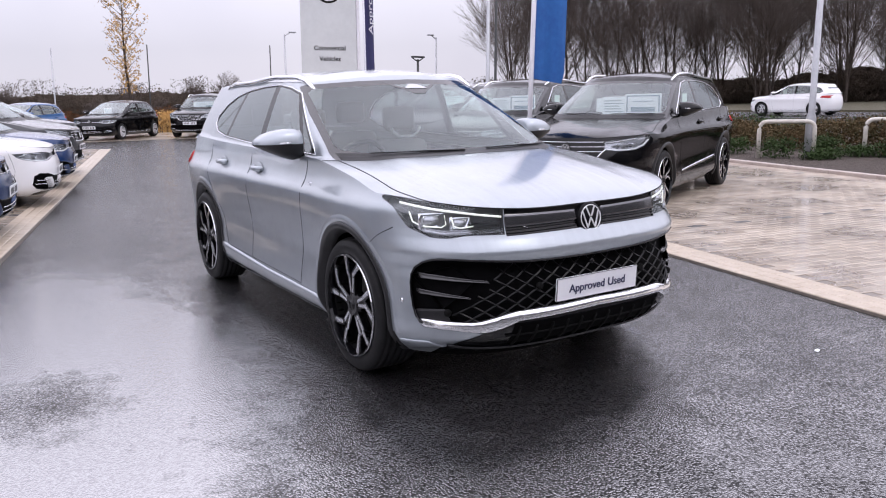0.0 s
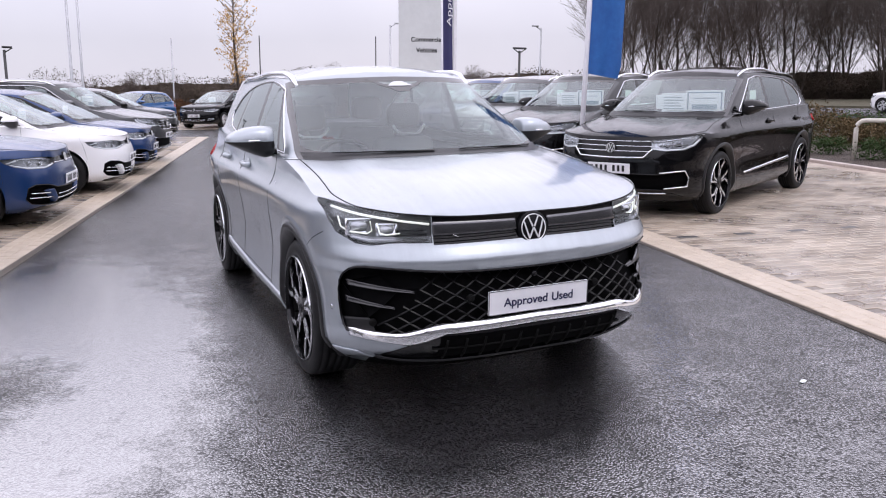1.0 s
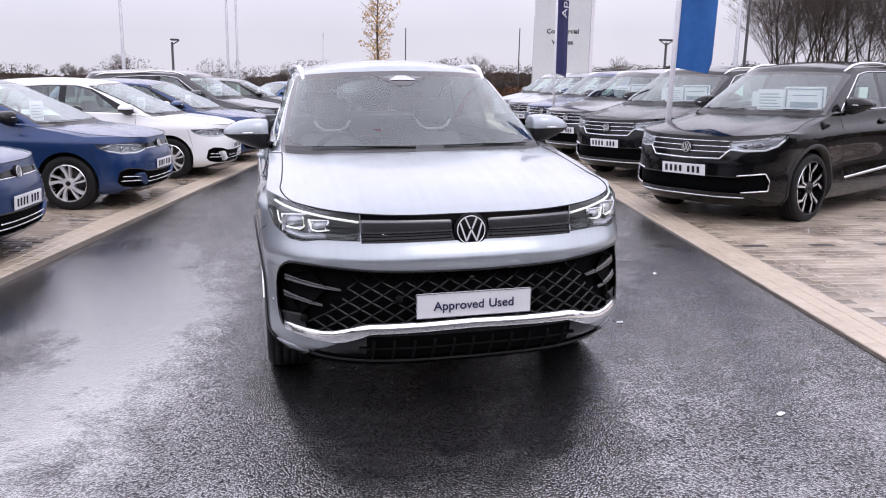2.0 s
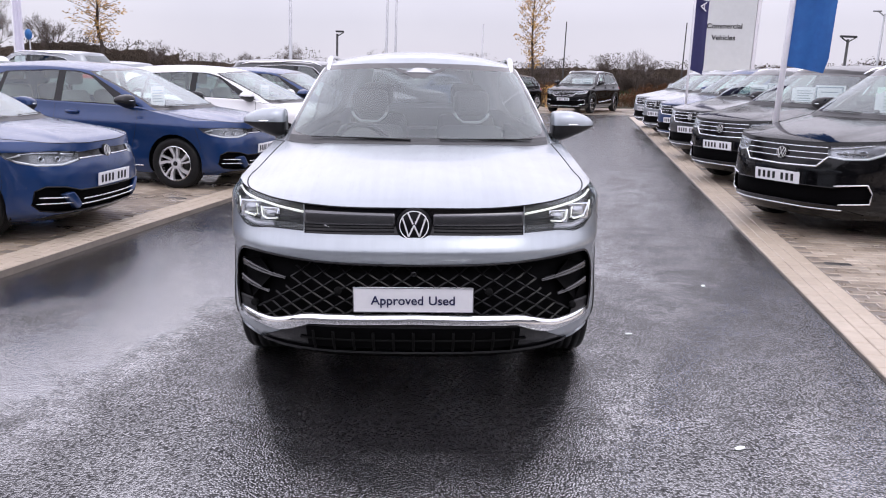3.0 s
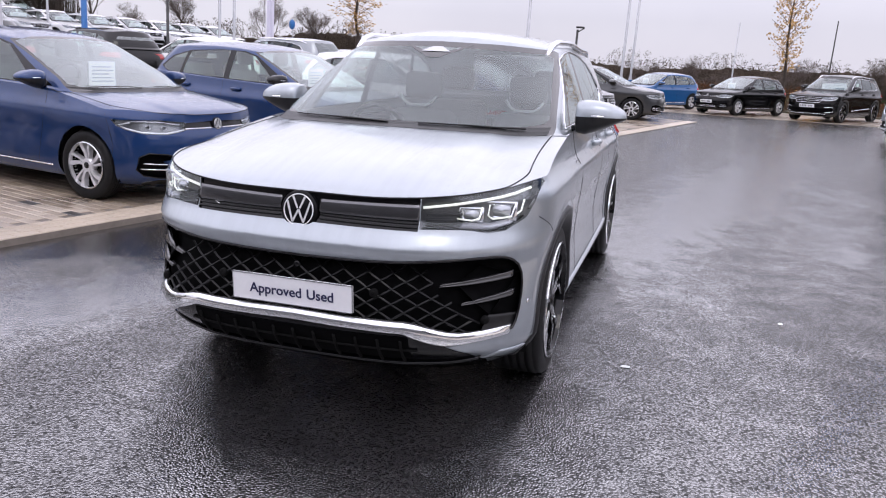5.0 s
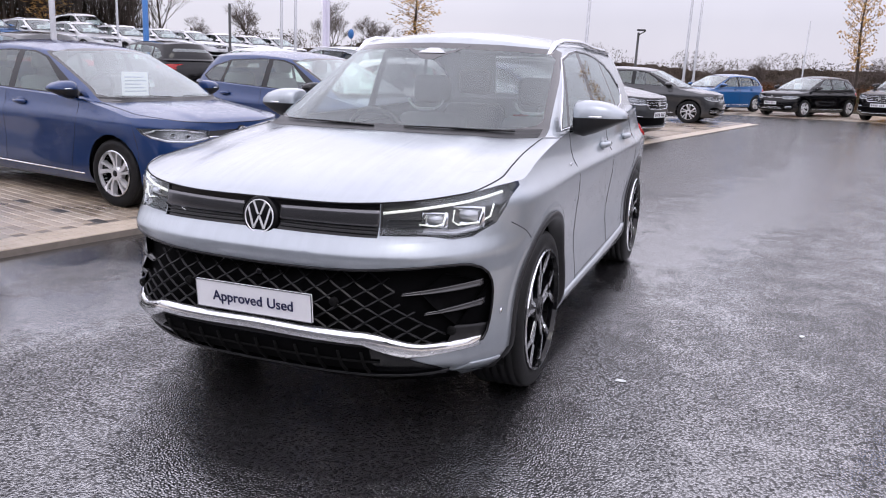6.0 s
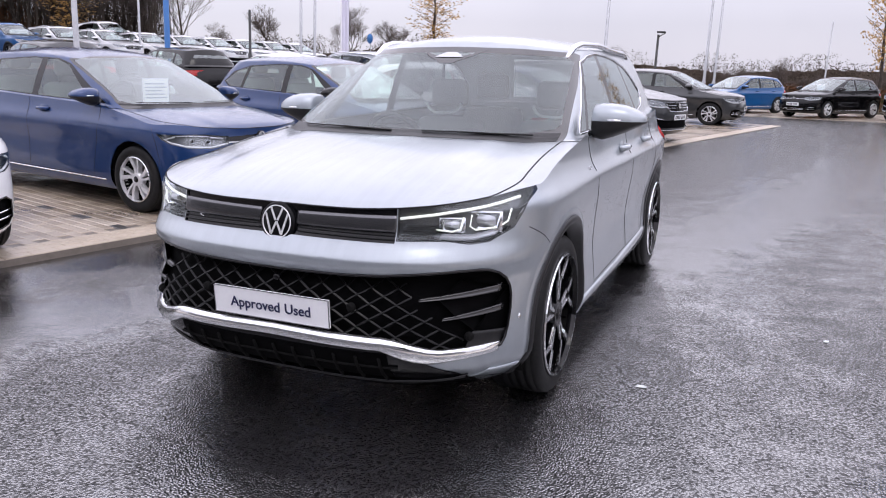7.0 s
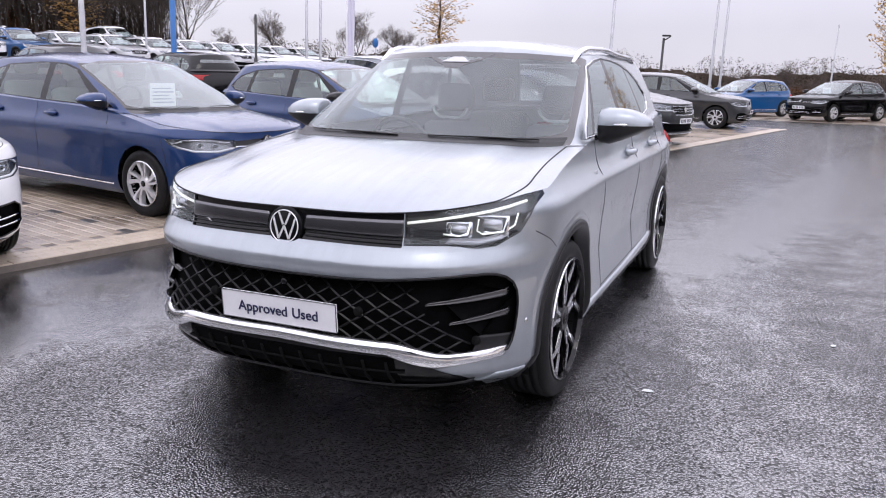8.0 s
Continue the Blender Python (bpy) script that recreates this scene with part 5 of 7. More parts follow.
# ---------------------------------------------------------------- cars
car, skin, skin_cab = build_car("silver_suv", NEW_SUV, SILVER, hero=True)
car.matrix_basis = pose(-0.004, 0, 0, 0, 0, 0.43)
tagged(car, "silver SUV with black lattice grille, wet with rain", "car")


def heading(x, y, rz, z=LIFT):
    return pose(x, y, z, 0, 0, rz)


def west(x, y, rz):
    """A place on the sloping west bay, nose to the lane."""
    return pose(x, y, west_z(x, y), 0, 0, rz) @ pose(0, 0, 0, math.degrees(WEST_FALL))


hatch, *_ = build_car("hatchback", HATCH, BLUE)
hatch.matrix_basis = west(-3.62, 3.0, 83)
tagged(hatch, "wet dark blue hatchback parked on brick paving", "car", "cars in the west row")
for x, y, rz, col, lab in ((-2.90, 6.2, 79, None, "blue hatchback with black mirrors in the row"), (-2.12, 9.12, 79, WHITE, "white hatchback parked between blue ones"), (-1.62, 11.5, 78, None, "dark blue hatchback parked beside a grey SUV"),
                           (-3.90, -0.15, 72, WHITE, "white sporty hatchback at the end of the row")):
    c = copy_thing(hatch, west(x, y, rz))
    tagged(c, lab)
    if col:
        repaint(c, BLUE, col)
    if "black mirrors" in lab:
        for o in c.children:
            if o.name.startswith("mirror_cap"):
                repaint(o, BLUE, GLOSS_BLACK)
golf = copy_thing(hatch, west(-0.34, 21.24, 86) @ Matrix.Diagonal((1.03, 1.05, 1.02, 1)))
tagged(repaint(golf, BLUE, DARK_GREY), "dark grey hatchback at the far end of the row")
blue = copy_thing(hatch, heading(-1.1, 30.3, -40, 0.012))
tagged(repaint(blue, BLUE, BRIGHT_BLUE), "bright blue hatchback before a hedge", group="cars in the far bays")
small = copy_thing(hatch, heading(2.25, 28.96, -39, 0.012))
tagged(repaint(small, BLUE, BLACK), "small black hatchback before a hedge", group="cars in the far bays")
suv, *_ = build_car("suv", OLDER_SUV, BLACK)
suv.matrix_basis = heading(4.23, 3.70, -65)
tagged(suv, "wet black SUV with chrome grille bars", "car", "cars in the east row")
for x, y, rz, col, lab, grp in ((4.83, 7.04, -65, None, "black SUV beside a flagpole", ""), (5.4, 10.1, -66, DARK_GREY, "dark grey SUV in the row", ""), (6.0, 13.05, -67, BLUE, "blue SUV parked beside a grey one", ""),
                                (6.43, 15.95, -68, GREY, "grey SUV far down the row", ""), (6.95, 19.0, -68, GREY, "silver grey SUV at the end of the row", ""),
                                (-1.27, 14.14, 72, DARK_GREY, "dark grey SUV beside a blue hatchback", "cars in the west row"), (5.59, 27.84, -31, BLACK, "black SUV before a hedge", "cars in the far bays")):
    c = copy_thing(suv, west(x, y, rz) if "west" in grp else heading(x, y, rz))
    tagged(c, lab, group=grp)
    if col:
        repaint(c, BLACK, col)

# ---------------------------------------------------------------- the silver car's smaller parts
MOUTH = NEW_SUV["mouth"] + mirror_x(NEW_SUV["mouth"])


LATTICE = material("grille_lattice_black", (0.003, 0.003, 0.0035), 0.30, Specular_IOR_Level=0.22)
BLADE = material("grille_blade_black", (0.03, 0.03, 0.032), 0.2, Specular_IOR_Level=0.8)
corner_zone = [(0.48, 0.72), (0.57, 0.585), (0.67, 0.50), (0.745, 0.42), (0.80, 0.40), (0.9, 0.38), (0.9, 0.75)]
PX, PZ = 0.050, 0.031
for row in range(12):
    zr = 0.372 + row * PZ
    runs, run = [], []
    for k in range(-20, 21):
        for sub in (0, 0.5):
            kk = k + sub
            tri = abs((kk + (row % 2)) % 2 - 1) * 2 - 1
            p = (kk * PX, zr + tri * PZ / 2)
            ok = inside(p, MOUTH) and not inside((abs(p[0]), p[1]), corner_zone)
            if ok:
                run.append(p)
            elif run:
                runs.append(run)
                run = []
    if run:
        runs.append(run)
    for r in runs:
        if len(r) < 2:
            continue
        b = bmesh.new()
        tube(b, [on_skin(skin, p, "y", 1, -0.018) for p in r], 0.0052, 4)
        part("lattice_bar", b, LATTICE, car, smooth=False)
# corner blades, pods and sensors
for side in (1, -1):
    for (x0, x1, z0, z1, h) in ((0.57, 0.805, 0.590, 0.618, 0.012), (0.65, 0.812, 0.518, 0.543, 0.011)):
        b = ribbon(skin, [(side * x0, z0 - 0.002), (side * x1, z1 - h)], [(side * x0, z0 + 0.004), (side * x1, z1 + h)], "y", 1, -0.012, 0.04)
        part("grille_blade", b, BLADE, car, "black horizontal blade in the grille corner")
    b = ribbon(skin, [(side * 0.72, 0.405), (side * 0.815, 0.395)], [(side * 0.74, 0.465), (side * 0.825, 0.455)], "y", 1, -0.016, 0.03)
    part("fog_pod", b, SATIN_BLACK, car)
    # set-back corner panel, coloured near-black for the shade around it
    b = ribbon(skin, [(side * 0.63, 0.60), (side * 0.745, 0.47)], [(side * 0.70, 0.665), (side * 0.825, 0.62)], "y", 1, -0.038, 0.01)
    part("corner_panel", b, RECESS_SHADE, car)
    for (x, z) in ((0.735, 0.448),):
        b = bmesh.new()
        lathe(b, [(0.001, -0.004), (0.012, -0.004), (0.017, 0.0), (0.018, 0.012)], 18, "y", Matrix.Translation(on_skin(skin, (side * x, z), "y", 1, -0.006)))
        part("parking_sensor", b, MATT_BLACK, car)
    b = bmesh.new()
    lathe(b, [(0.001, 0.003), (0.010, 0.002), (0.013, -0.002)], 16, "x", Matrix.Translation(on_skin(skin, (-0.50, 0.487), "x", side)) @ Matrix.Diagonal((side, 1, 1, 1)))
    part("side_sensor", b, LAMP_SILVER, car)
for x in (0.33, -0.33):
    b = bmesh.new()
    lathe(b, [(0.001, -0.004), (0.012, -0.004), (0.017, 0.0), (0.018, 0.012)], 18, "y", Matrix.Translation(on_skin(skin, (x, 0.555), "y", 1, -0.008)))
    part("parking_sensor", b, MATT_BLACK, car)
b = bmesh.new()
lathe(b, [(0.001, -0.004), (0.010, -0.004), (0.014, 0.0), (0.015, 0.012)], 18, "y", Matrix.Translation(on_skin(skin, (0, 0.632), "y", 1, -0.008)))
part("front_camera", b, GLOSS_BLACK, car)
# bright trim under the mouth
top_line = [(0.815, 0.412), (0.74, 0.408), (0.632, 0.402), (0.585, 0.414), (0.47, 0.446), (0.0, 0.456)]
low_line = [(0.815, 0.378), (0.74, 0.370), (0.600, 0.352), (0.545, 0.368), (0.455, 0.405), (0.0, 0.416)]
both = lambda l: l + [(-x, z) for x, z in l[-2::-1]]
b = ribbon(skin, both(low_line), both(top_line), "y", 1, 0.030, 0.02, lean=0.25)
part("front_trim", b, material("satin_bright_trim", (0.86, 0.87, 0.88), 0.10, 0.9), car, "bright silver trim line under the grille")
# lower intake slots: ribs over a near-black sheet painted as a shaded recess
def skin_patch(tree, x0, x1, z0, z1, lift, nx=24, nz=8):
    b = bmesh.new()
    g = [[b.verts.new(on_skin(tree, (x0 + (x1 - x0) * i / nx, z0 + (z1 - z0) * j / nz), "y", 1, lift)) for j in range(nz + 1)] for i in range(nx + 1)]
    for i in range(nx):
        for j in range(nz):
            b.faces.new((g[i][j], g[i + 1][j], g[i + 1][j + 1], g[i][j + 1]))
    return b


part("intake_recess", skin_patch(skin, -0.47, 0.47, 0.285, 0.392, 0.007), RECESS_SHADE, car)
for k in range(-5, 6):
    x = 0.088 * k
    b = bmesh.new()
    tube(b, [on_skin(skin, (x, 0.275 + 0.02 * j), "y", 1, 0.010) for j in range(6)], 0.0065, 6)
    part("intake_rib", b, MATT_BLACK, car)
b = bmesh.new()
tube(b, [on_skin(skin, (-0.50 + 0.04 * j, 0.335), "y", 1, 0.009) for j in range(26)], 0.005, 6)
part("intake_bar", b, MATT_BLACK, car)
b = ribbon(skin, both([(0.70, 0.262), (0.60, 0.242), (0.45, 0.232), (0.0, 0.228)]), both([(0.715, 0.285), (0.60, 0.268), (0.45, 0.262), (0.0, 0.258)]), "y", 1, 0.030, 0.02)
part("splitter", b, GLOSS_BLACK, car, "gloss black front splitter")
# side skirts, arch flares, corner flicks
for side in (1, -1):
    b = ribbon(skin, [(0.40, 0.225), (1.3, 0.225), (2.27, 0.235)], [(0.43, 0.325), (1.3, 0.335), (2.24, 0.375)], "x", side, 0.020, 0.02)
    part("side_skirt", b, SILVER, car, "silver side skirt with a crease")
    b = ribbon(skin, [(-0.46, 0.222), (-0.64, 0.262)], [(-0.455, 0.285), (-0.60, 0.295)], "x", side, 0.016, 0.02)
    part("bumper_flick", b, SILVER, car)
    for cy, a0, a1 in ((0, -8, 186), (2.676, -8, 186)):
        ro, ri = 0.405 + 0.082, 0.405 + 0.030
        lo = circle(cy, 0.368, ri, 30, a0, a1)
        hi = circle(cy, 0.368, ro, 30, a0, a1)
        lo = [(y, max(0.215, z)) for y, z in lo]
        hi = [(y, max(0.215, z)) for y, z in hi]
        b = bmesh.new()
        rows = []
        for p, q in zip(lo, hi):
            a, c = on_skin(skin, p, "x", side), on_skin(skin, q, "x", side)
            out = Vector((side, 0, 0))
            rows.append([b.verts.new(v) for v in (a - out * 0.01, a + out * 0.006, a.lerp(c, 0.55) + out * 0.004, c - out * 0.003)])
        for p, q in zip(rows, rows[1:]):
            for k in range(3):
                b.faces.new((p[k], p[k + 1], q[k + 1], q[k]))
        bmesh.ops.recalc_face_normals(b, faces=b.faces)
        part("wheel_arch_flare", b, SILVER, car)
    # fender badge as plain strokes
    b = bmesh.new()
    c = on_skin(skin, (0.50, 0.955), "x", side, 0.002)
    tube(b, [c + Vector((0, -0.022, 0.010)), c + Vector((0, 0.018, 0.010)), c + Vector((0, 0.012, -0.002)), c + Vector((0, -0.010, -0.002)), c + Vector((0, 0.020, -0.014))], 0.0025, 5)
    part("side_badge", b, CHROME, car)
b = bmesh.new()
tube(b, [on_skin(skin, p, "y", 1, 0.003) for p in ((-0.425, 0.852), (-0.375, 0.855), (-0.368, 0.843), (-0.400, 0.840), (-0.365, 0.826))], 0.0025, 5)
part("grille_badge", b, CHROME, car)
# tread of sensors behind the glass, washers, seat piping
b = bmesh.new()
pts = [(-0.20, 1.530), (0.20, 1.530), (0.13, 1.492), (0.06, 1.466), (0.04, 1.452), (-0.04, 1.452), (-0.06, 1.466), (-0.13, 1.492)]
vs = [b.verts.new(on_skin(skin_cab, p, "y", 1, 0.0015)) for p in pts]
b.faces.new(vs)
bmesh.ops.triangulate(b, faces=b.faces)
part("mirror_mount", b, FRIT, car, smooth=False)
b = bmesh.new()
vs = [b.verts.new(on_skin(skin_cab, p, "y", 1, 0.004)) for p in ((-0.085, 1.484), (0.085, 1.484), (0.03, 1.512), (-0.03, 1.512))]
b.faces.new(vs)
part("sensor_window", b, LAMP_PALE, car, smooth=False)
for sx in (0.37, -0.37):
    b = bmesh.new()
    y0 = 0.16 + 1.15
    tube(b, [(sx - 0.125, y0 + 0.27, 1.205), (sx - 0.10, y0 + 0.265, 1.165), (sx - 0.06, y0 + 0.26, 1.14), (sx + 0.06, y0 + 0.26, 1.14), (sx + 0.10, y0 + 0.265, 1.165), (sx + 0.125, y0 + 0.27, 1.205)], 0.010, 6)
    part("seat_piping", b, PAPER, car, "white piping on the front seat")
# smoked light bar along the top of the upper grille
SMOKED = material("smoked_light_bar", (0.15, 0.15, 0.157), 0.2, 0.9)
for side in (1, -1):
    b = ribbon(skin, [(side * 0.082, 0.838), (side * 0.478, 0.836)], [(side * 0.082, 0.890), (side * 0.478, 0.897)], "y", 1, 0.008, 0.01, lean=0.0)
    part("light_bar", b, SMOKED, car, "smoked glossy light bar")
for lamp in [o for o in car.children if o.name.startswith("headlight")]:
    s = 1 if sum(v.co.x for v in lamp.data.vertices) > 0 else -1
    for k in range(3):
        b = ribbon(skin, [(s * 0.50, 0.815 + 0.020 * k), (s * (0.60 + 0.01 * k), 0.812 + 0.022 * k)], [(s * 0.50, 0.827 + 0.020 * k), (s * (0.60 + 0.01 * k), 0.825 + 0.022 * k)], "y", 1, -0.028, 0.004)
        part("lamp_fin", b, LAMP_MID, lamp)
    b = ribbon(skin, [(s * 0.62, 0.815), (s * 0.72, 0.808), (s * 0.81, 0.828)], [(s * 0.63, 0.834), (s * 0.72, 0.830), (s * 0.82, 0.852)], "y", 1, -0.025, 0.006)
    part("lamp_bezel", b, LAMP_PALE, lamp)

# ---------------------------------------------------------------- trees
BARK = varied("dark_bark", (0.045, 0.036, 0.031), (0.10, 0.083, 0.072), 5, 0.95, 0.5, 0.02, spec=0.1)
TWIG = varied("bare_twigs", (0.10, 0.082, 0.074), (0.18, 0.15, 0.135), 2, 0.95, spec=0.05)
GOLD = varied("golden_leaves", (0.62, 0.40, 0.16), (0.46, 0.27, 0.09), 6, 0.8, spec=0.1)
RUST = varied("rust_leaves", (0.15, 0.066, 0.032), (0.075, 0.046, 0.026), 3, 0.9, spec=0.1)
BROWN = varied("brown_winter_leaves", (0.135, 0.085, 0.045), (0.065, 0.058, 0.028), 2.2, 0.9, spec=0.1)
GREEN = varied("green_leaves", (0.060, 0.095, 0.032), (0.028, 0.048, 0.018), 5, 0.8, spec=0.15)
MULCH = varied("dark_bark_mulch", (0.038, 0.029, 0.024), (0.11, 0.085, 0.07), 14, 0.9, 0.9, 0.03)
GRASS = varied("wet_grass", (0.060, 0.060, 0.034), (0.10, 0.085, 0.055), 4, 0.85, 0.6, 0.03)


def stick(bm, a, c, r0, r1, n=4):
    d = (c - a).normalized()
    s = d.cross(Vector((0.3, 0.2, 1))).normalized()
    w = s.cross(d)
    rings = [[bm.verts.new(p + r * (math.cos(2 * math.pi * k / n) * s + math.sin(2 * math.pi * k / n) * w)) for k in range(n)] for p, r in ((a, r0), (c, r1))]
    for k in range(n):
        bm.faces.new((rings[0][k], rings[0][(k + 1) % n], rings[1][(k + 1) % n], rings[1][k]))


def grow(rng, tips, limbs, twigs, p, d, length, r, depth, spread, up):
    """One limb in bent pieces, then its forks."""
    bm = limbs if depth > 1 else twigs
    r = max(r, 0.006)
    steps = 3 if depth > 2 else 2
    for i in range(steps):
        d = (d + Vector((rng.uniform(-1, 1), rng.uniform(-1, 1), rng.uniform(-0.6, 1) * up)) * 0.16).normalized()
        q = p + d * length / steps
        r2 = r * 0.82
        stick(bm, p, q, r, r2, 5 if depth > 3 else 4 if depth > 1 else 3)
        if depth > 0 and (i > 0 or depth < 4):
            side = (d + Vector((rng.uniform(-1, 1), rng.uniform(-1, 1), rng.uniform(-0.3, 0.7))) * spread).normalized()
            grow(rng, tips, limbs, twigs, q, side, length * rng.uniform(0.55, 0.75), r2 * 0.6, depth - 1, spread, up)
        p, r = q, r2
    if depth > 0:
        for _ in range(2):
            side = (d + Vector((rng.uniform(-1, 1), rng.uniform(-1, 1), rng.uniform(-0.2, 0.8))) * spread * 0.8).normalized()
            grow(rng, tips, limbs, twigs, p, side, length * rng.uniform(0.6, 0.8), r * 0.7, depth - 1, spread, up)
    else:
        tips.append(p)


def leaves(rng, spots, size, n_each, scatter, squash=1.0):
    vs, fs = [], []
    for s in spots:
        for _ in range(n_each):
            c = s + Vector((rng.gauss(0, scatter), rng.gauss(0, scatter), rng.gauss(0, scatter * squash)))
            a = Vector((rng.uniform(-1, 1), rng.uniform(-1, 1), rng.uniform(-1, 1))).normalized() * size * rng.uniform(0.6, 1.3)
            t = a.cross(Vector((rng.uniform(-1, 1), rng.uniform(-1, 1), rng.uniform(-1, 1)))).normalized() * size * 0.5
            k = len(vs)
            vs += [c - a * 0.5, c + t * 0.6, c + a * 0.6, c - t * 0.6]
            fs.append((k, k + 1, k + 2, k + 3))
    return vs, fs


def mesh_part(name, vs, fs, mat, parent=None, label="", kind=""):
    me = bpy.data.meshes.new(name)
    me.from_pydata([tuple(v) for v in vs], [], fs)
    me.materials.append(mat)
    o = new(name, me)
    o.parent = parent
    return tagged(o, label, kind=kind)


def bare_tree(name, seed, height, spread=0.75, up=0.7, trunk=0.35, r=0.16, depth=5, leaf=None, leaf_n=0, leaf_size=0.12):
    rng = random.Random(seed)
    root = new(name)
    limbs, twigs, tips = bmesh.new(), bmesh.new(), []
    p = Vector((0, 0, 0))
    d = Vector((rng.uniform(-0.06, 0.06), rng.uniform(-0.06, 0.06), 1)).normalized()
    th = height * trunk
    stick(limbs, Vector((0, 0, -0.3)), d * th * 0.5, r * 1.25, r, 7)
    stick(limbs, d * th * 0.5, d * th, r, r * 0.85, 7)
    p = d * th
    for k in range(4 if spread > 0.5 else 3):
        side = (d + Vector((rng.uniform(-1, 1), rng.uniform(-1, 1), rng.uniform(0, 0.6))) * spread * (0.35 if k == 0 else 0.9)).normalized()
        grow(rng, tips, limbs, twigs, p - d * th * 0.12 * k, side, (height - th) * (0.46 if k == 0 else 0.38), r * (0.7 if k == 0 else 0.5), depth, spread, up)
    part("trunk", limbs, BARK, root)
    part("twig_crown", twigs, TWIG, root, kind="stuff")
    if leaf:
        vs, fs = leaves(rng, tips, leaf_size, leaf_n, 0.12)
        mesh_part("leaf_crown", vs, fs, leaf, root, kind="stuff")
    return root


def leader_tree(name, seed, height):
    """A tall tree drawn up by its neighbours: one or two leaders with many rising branches from low down."""
    rng = random.Random(seed)
    root = new(name)
    limbs, twigs, tips = bmesh.new(), bmesh.new(), []
    for lead in range(2):
        p = Vector((0.25 * lead, 0.1 * lead, -0.2))
        d = Vector((rng.uniform(-0.1, 0.1) + 0.12 * lead, rng.uniform(-0.1, 0.1), 1)).normalized()
        r = 0.10 - 0.025 * lead
        n = 13
        for i in range(n):
            d = (d + Vector((rng.uniform(-1, 1), rng.uniform(-1, 1), 0.5)) * 0.06).normalized()
            q = p + d * height / n
            stick(limbs, p, q, r, r * 0.87, 6)
            if i >= 1:
                for _ in range(2 + i % 2):
                    a = rng.uniform(0, 2 * math.pi)
                    side = Vector((math.cos(a), math.sin(a), rng.uniform(1.3, 2.6))).normalized()
                    grow(rng, tips, limbs, twigs, q, side, height * 0.22 * (1 - 0.5 * i / n) * rng.uniform(0.7, 1.25), r * 0.34, 3, 0.42, 1.3)
            p, r = q, r * 0.87
    part("trunk", limbs, BARK, root)
    part("twig_crown", twigs, TWIG, root, kind="stuff")
    return root


def upright_tree(name, seed, height, width, low, leaf, n_leaf):
    """A slim young tree with short rising branches and sparse leaves."""
    rng = random.Random(seed)
    root = new(name)
    limbs, twigs, tips = bmesh.new(), bmesh.new(), []
    pts = [Vector((0.05 * math.sin(i), 0.05 * math.cos(1.7 * i), height * i / 8)) for i in range(9)]
    for i in range(8):
        stick(limbs, pts[i], pts[i + 1], 0.085 * (1 - i / 9) + 0.008, 0.085 * (1 - (i + 1) / 9) + 0.008, 6)
    for k in range(46):
        z = low + (height - low) * k / 46
        a = k * 2.4
        w = width * (0.35 + 0.65 * math.sin(math.pi * min(1, 0.25 + 0.75 * (1 - k / 46)))) * rng.uniform(0.6, 1.1)
        base = Vector((0, 0, z))
        tip = base + Vector((w * math.cos(a), w * math.sin(a), w * 0.9))
        stick(twigs, base, tip, 0.018, 0.006, 4)
        for _ in range(5):
            t = base.lerp(tip, rng.uniform(0.3, 1.0))
            e = t + Vector((rng.uniform(-0.25, 0.25), rng.uniform(-0.25, 0.25), rng.uniform(0, 0.3)))
            stick(twigs, t, e, 0.007, 0.003, 3)
            tips.append(e)
    part("trunk", limbs, BARK, root)
    part("twig_crown", twigs, TWIG, root, kind="stuff")
    vs, fs = leaves(rng, tips, 0.13, n_leaf, 0.12)
    mesh_part("leaf_crown", vs, fs, leaf, root, kind="stuff")
    return root


def mass(name, seed, line, height, depth, leaf_mat, n, size, label, cat, twig_n=0, base=0.0):
    """A hedge or thicket along a line: twigs and many small leaves, one stuff object each."""
    rng = random.Random(seed)
    spots = []
    for _ in range(n):
        i = rng.randrange(len(line) - 1)
        t = rng.random()
        p = Vector(line[i]).lerp(Vector(line[i + 1]), t)
        h = height * (0.72 + 0.28 * math.sin(p.x * 1.3 + seed) * math.cos(p.y * 0.9 + p.x * 0.4))
        z = h * rng.random() ** 0.6
        spots.append(Vector((p.x + rng.uniform(-depth, depth) * (1 - 0.4 * z / height), p.y + rng.uniform(-depth, depth) * (1 - 0.4 * z / height), base + z)))
    vs, fs = leaves(rng, spots, size, 3, size * 0.8)
    if twig_n:
        for _ in range(twig_n):
            s = rng.choice(spots)
            a = Vector((s.x + rng.uniform(-0.2, 0.2), s.y + rng.uniform(-0.2, 0.2), base))
            w = Vector((0.012, 0.006, 0)) * (size / 0.1)
            k = len(vs)
            vs += [a - w, a + w, s + Vector((0, 0, size))]
            fs.append((k, k + 1, k + 2))
    return tagged(mesh_part(name, vs, fs, leaf_mat), label, cat, kind="stuff")


gold_tree = upright_tree("tree", 3, 6.6, 1.25, 1.7, GOLD, 6)
gold_tree.matrix_basis = pose(5.42, 40.1, 0)
tagged(gold_tree, "slim young tree with sparse golden leaves", "tree")
t2 = copy_thing(gold_tree, pose(-21.0, 46.9, 1.6, 0, 0, 70) @ Matrix.Diagonal((1.7, 1.7, 0.80, 1)))
tagged(t2, "small golden autumn tree behind the car rows", "tree")
t3 = copy_thing(gold_tree, pose(-43.0, 36.5, 2.4, 0, 0, 20) @ Matrix.Diagonal((1.9, 1.9, 0.62, 1)))
tagged(t3, "golden autumn tree before dark bare trees", "tree")

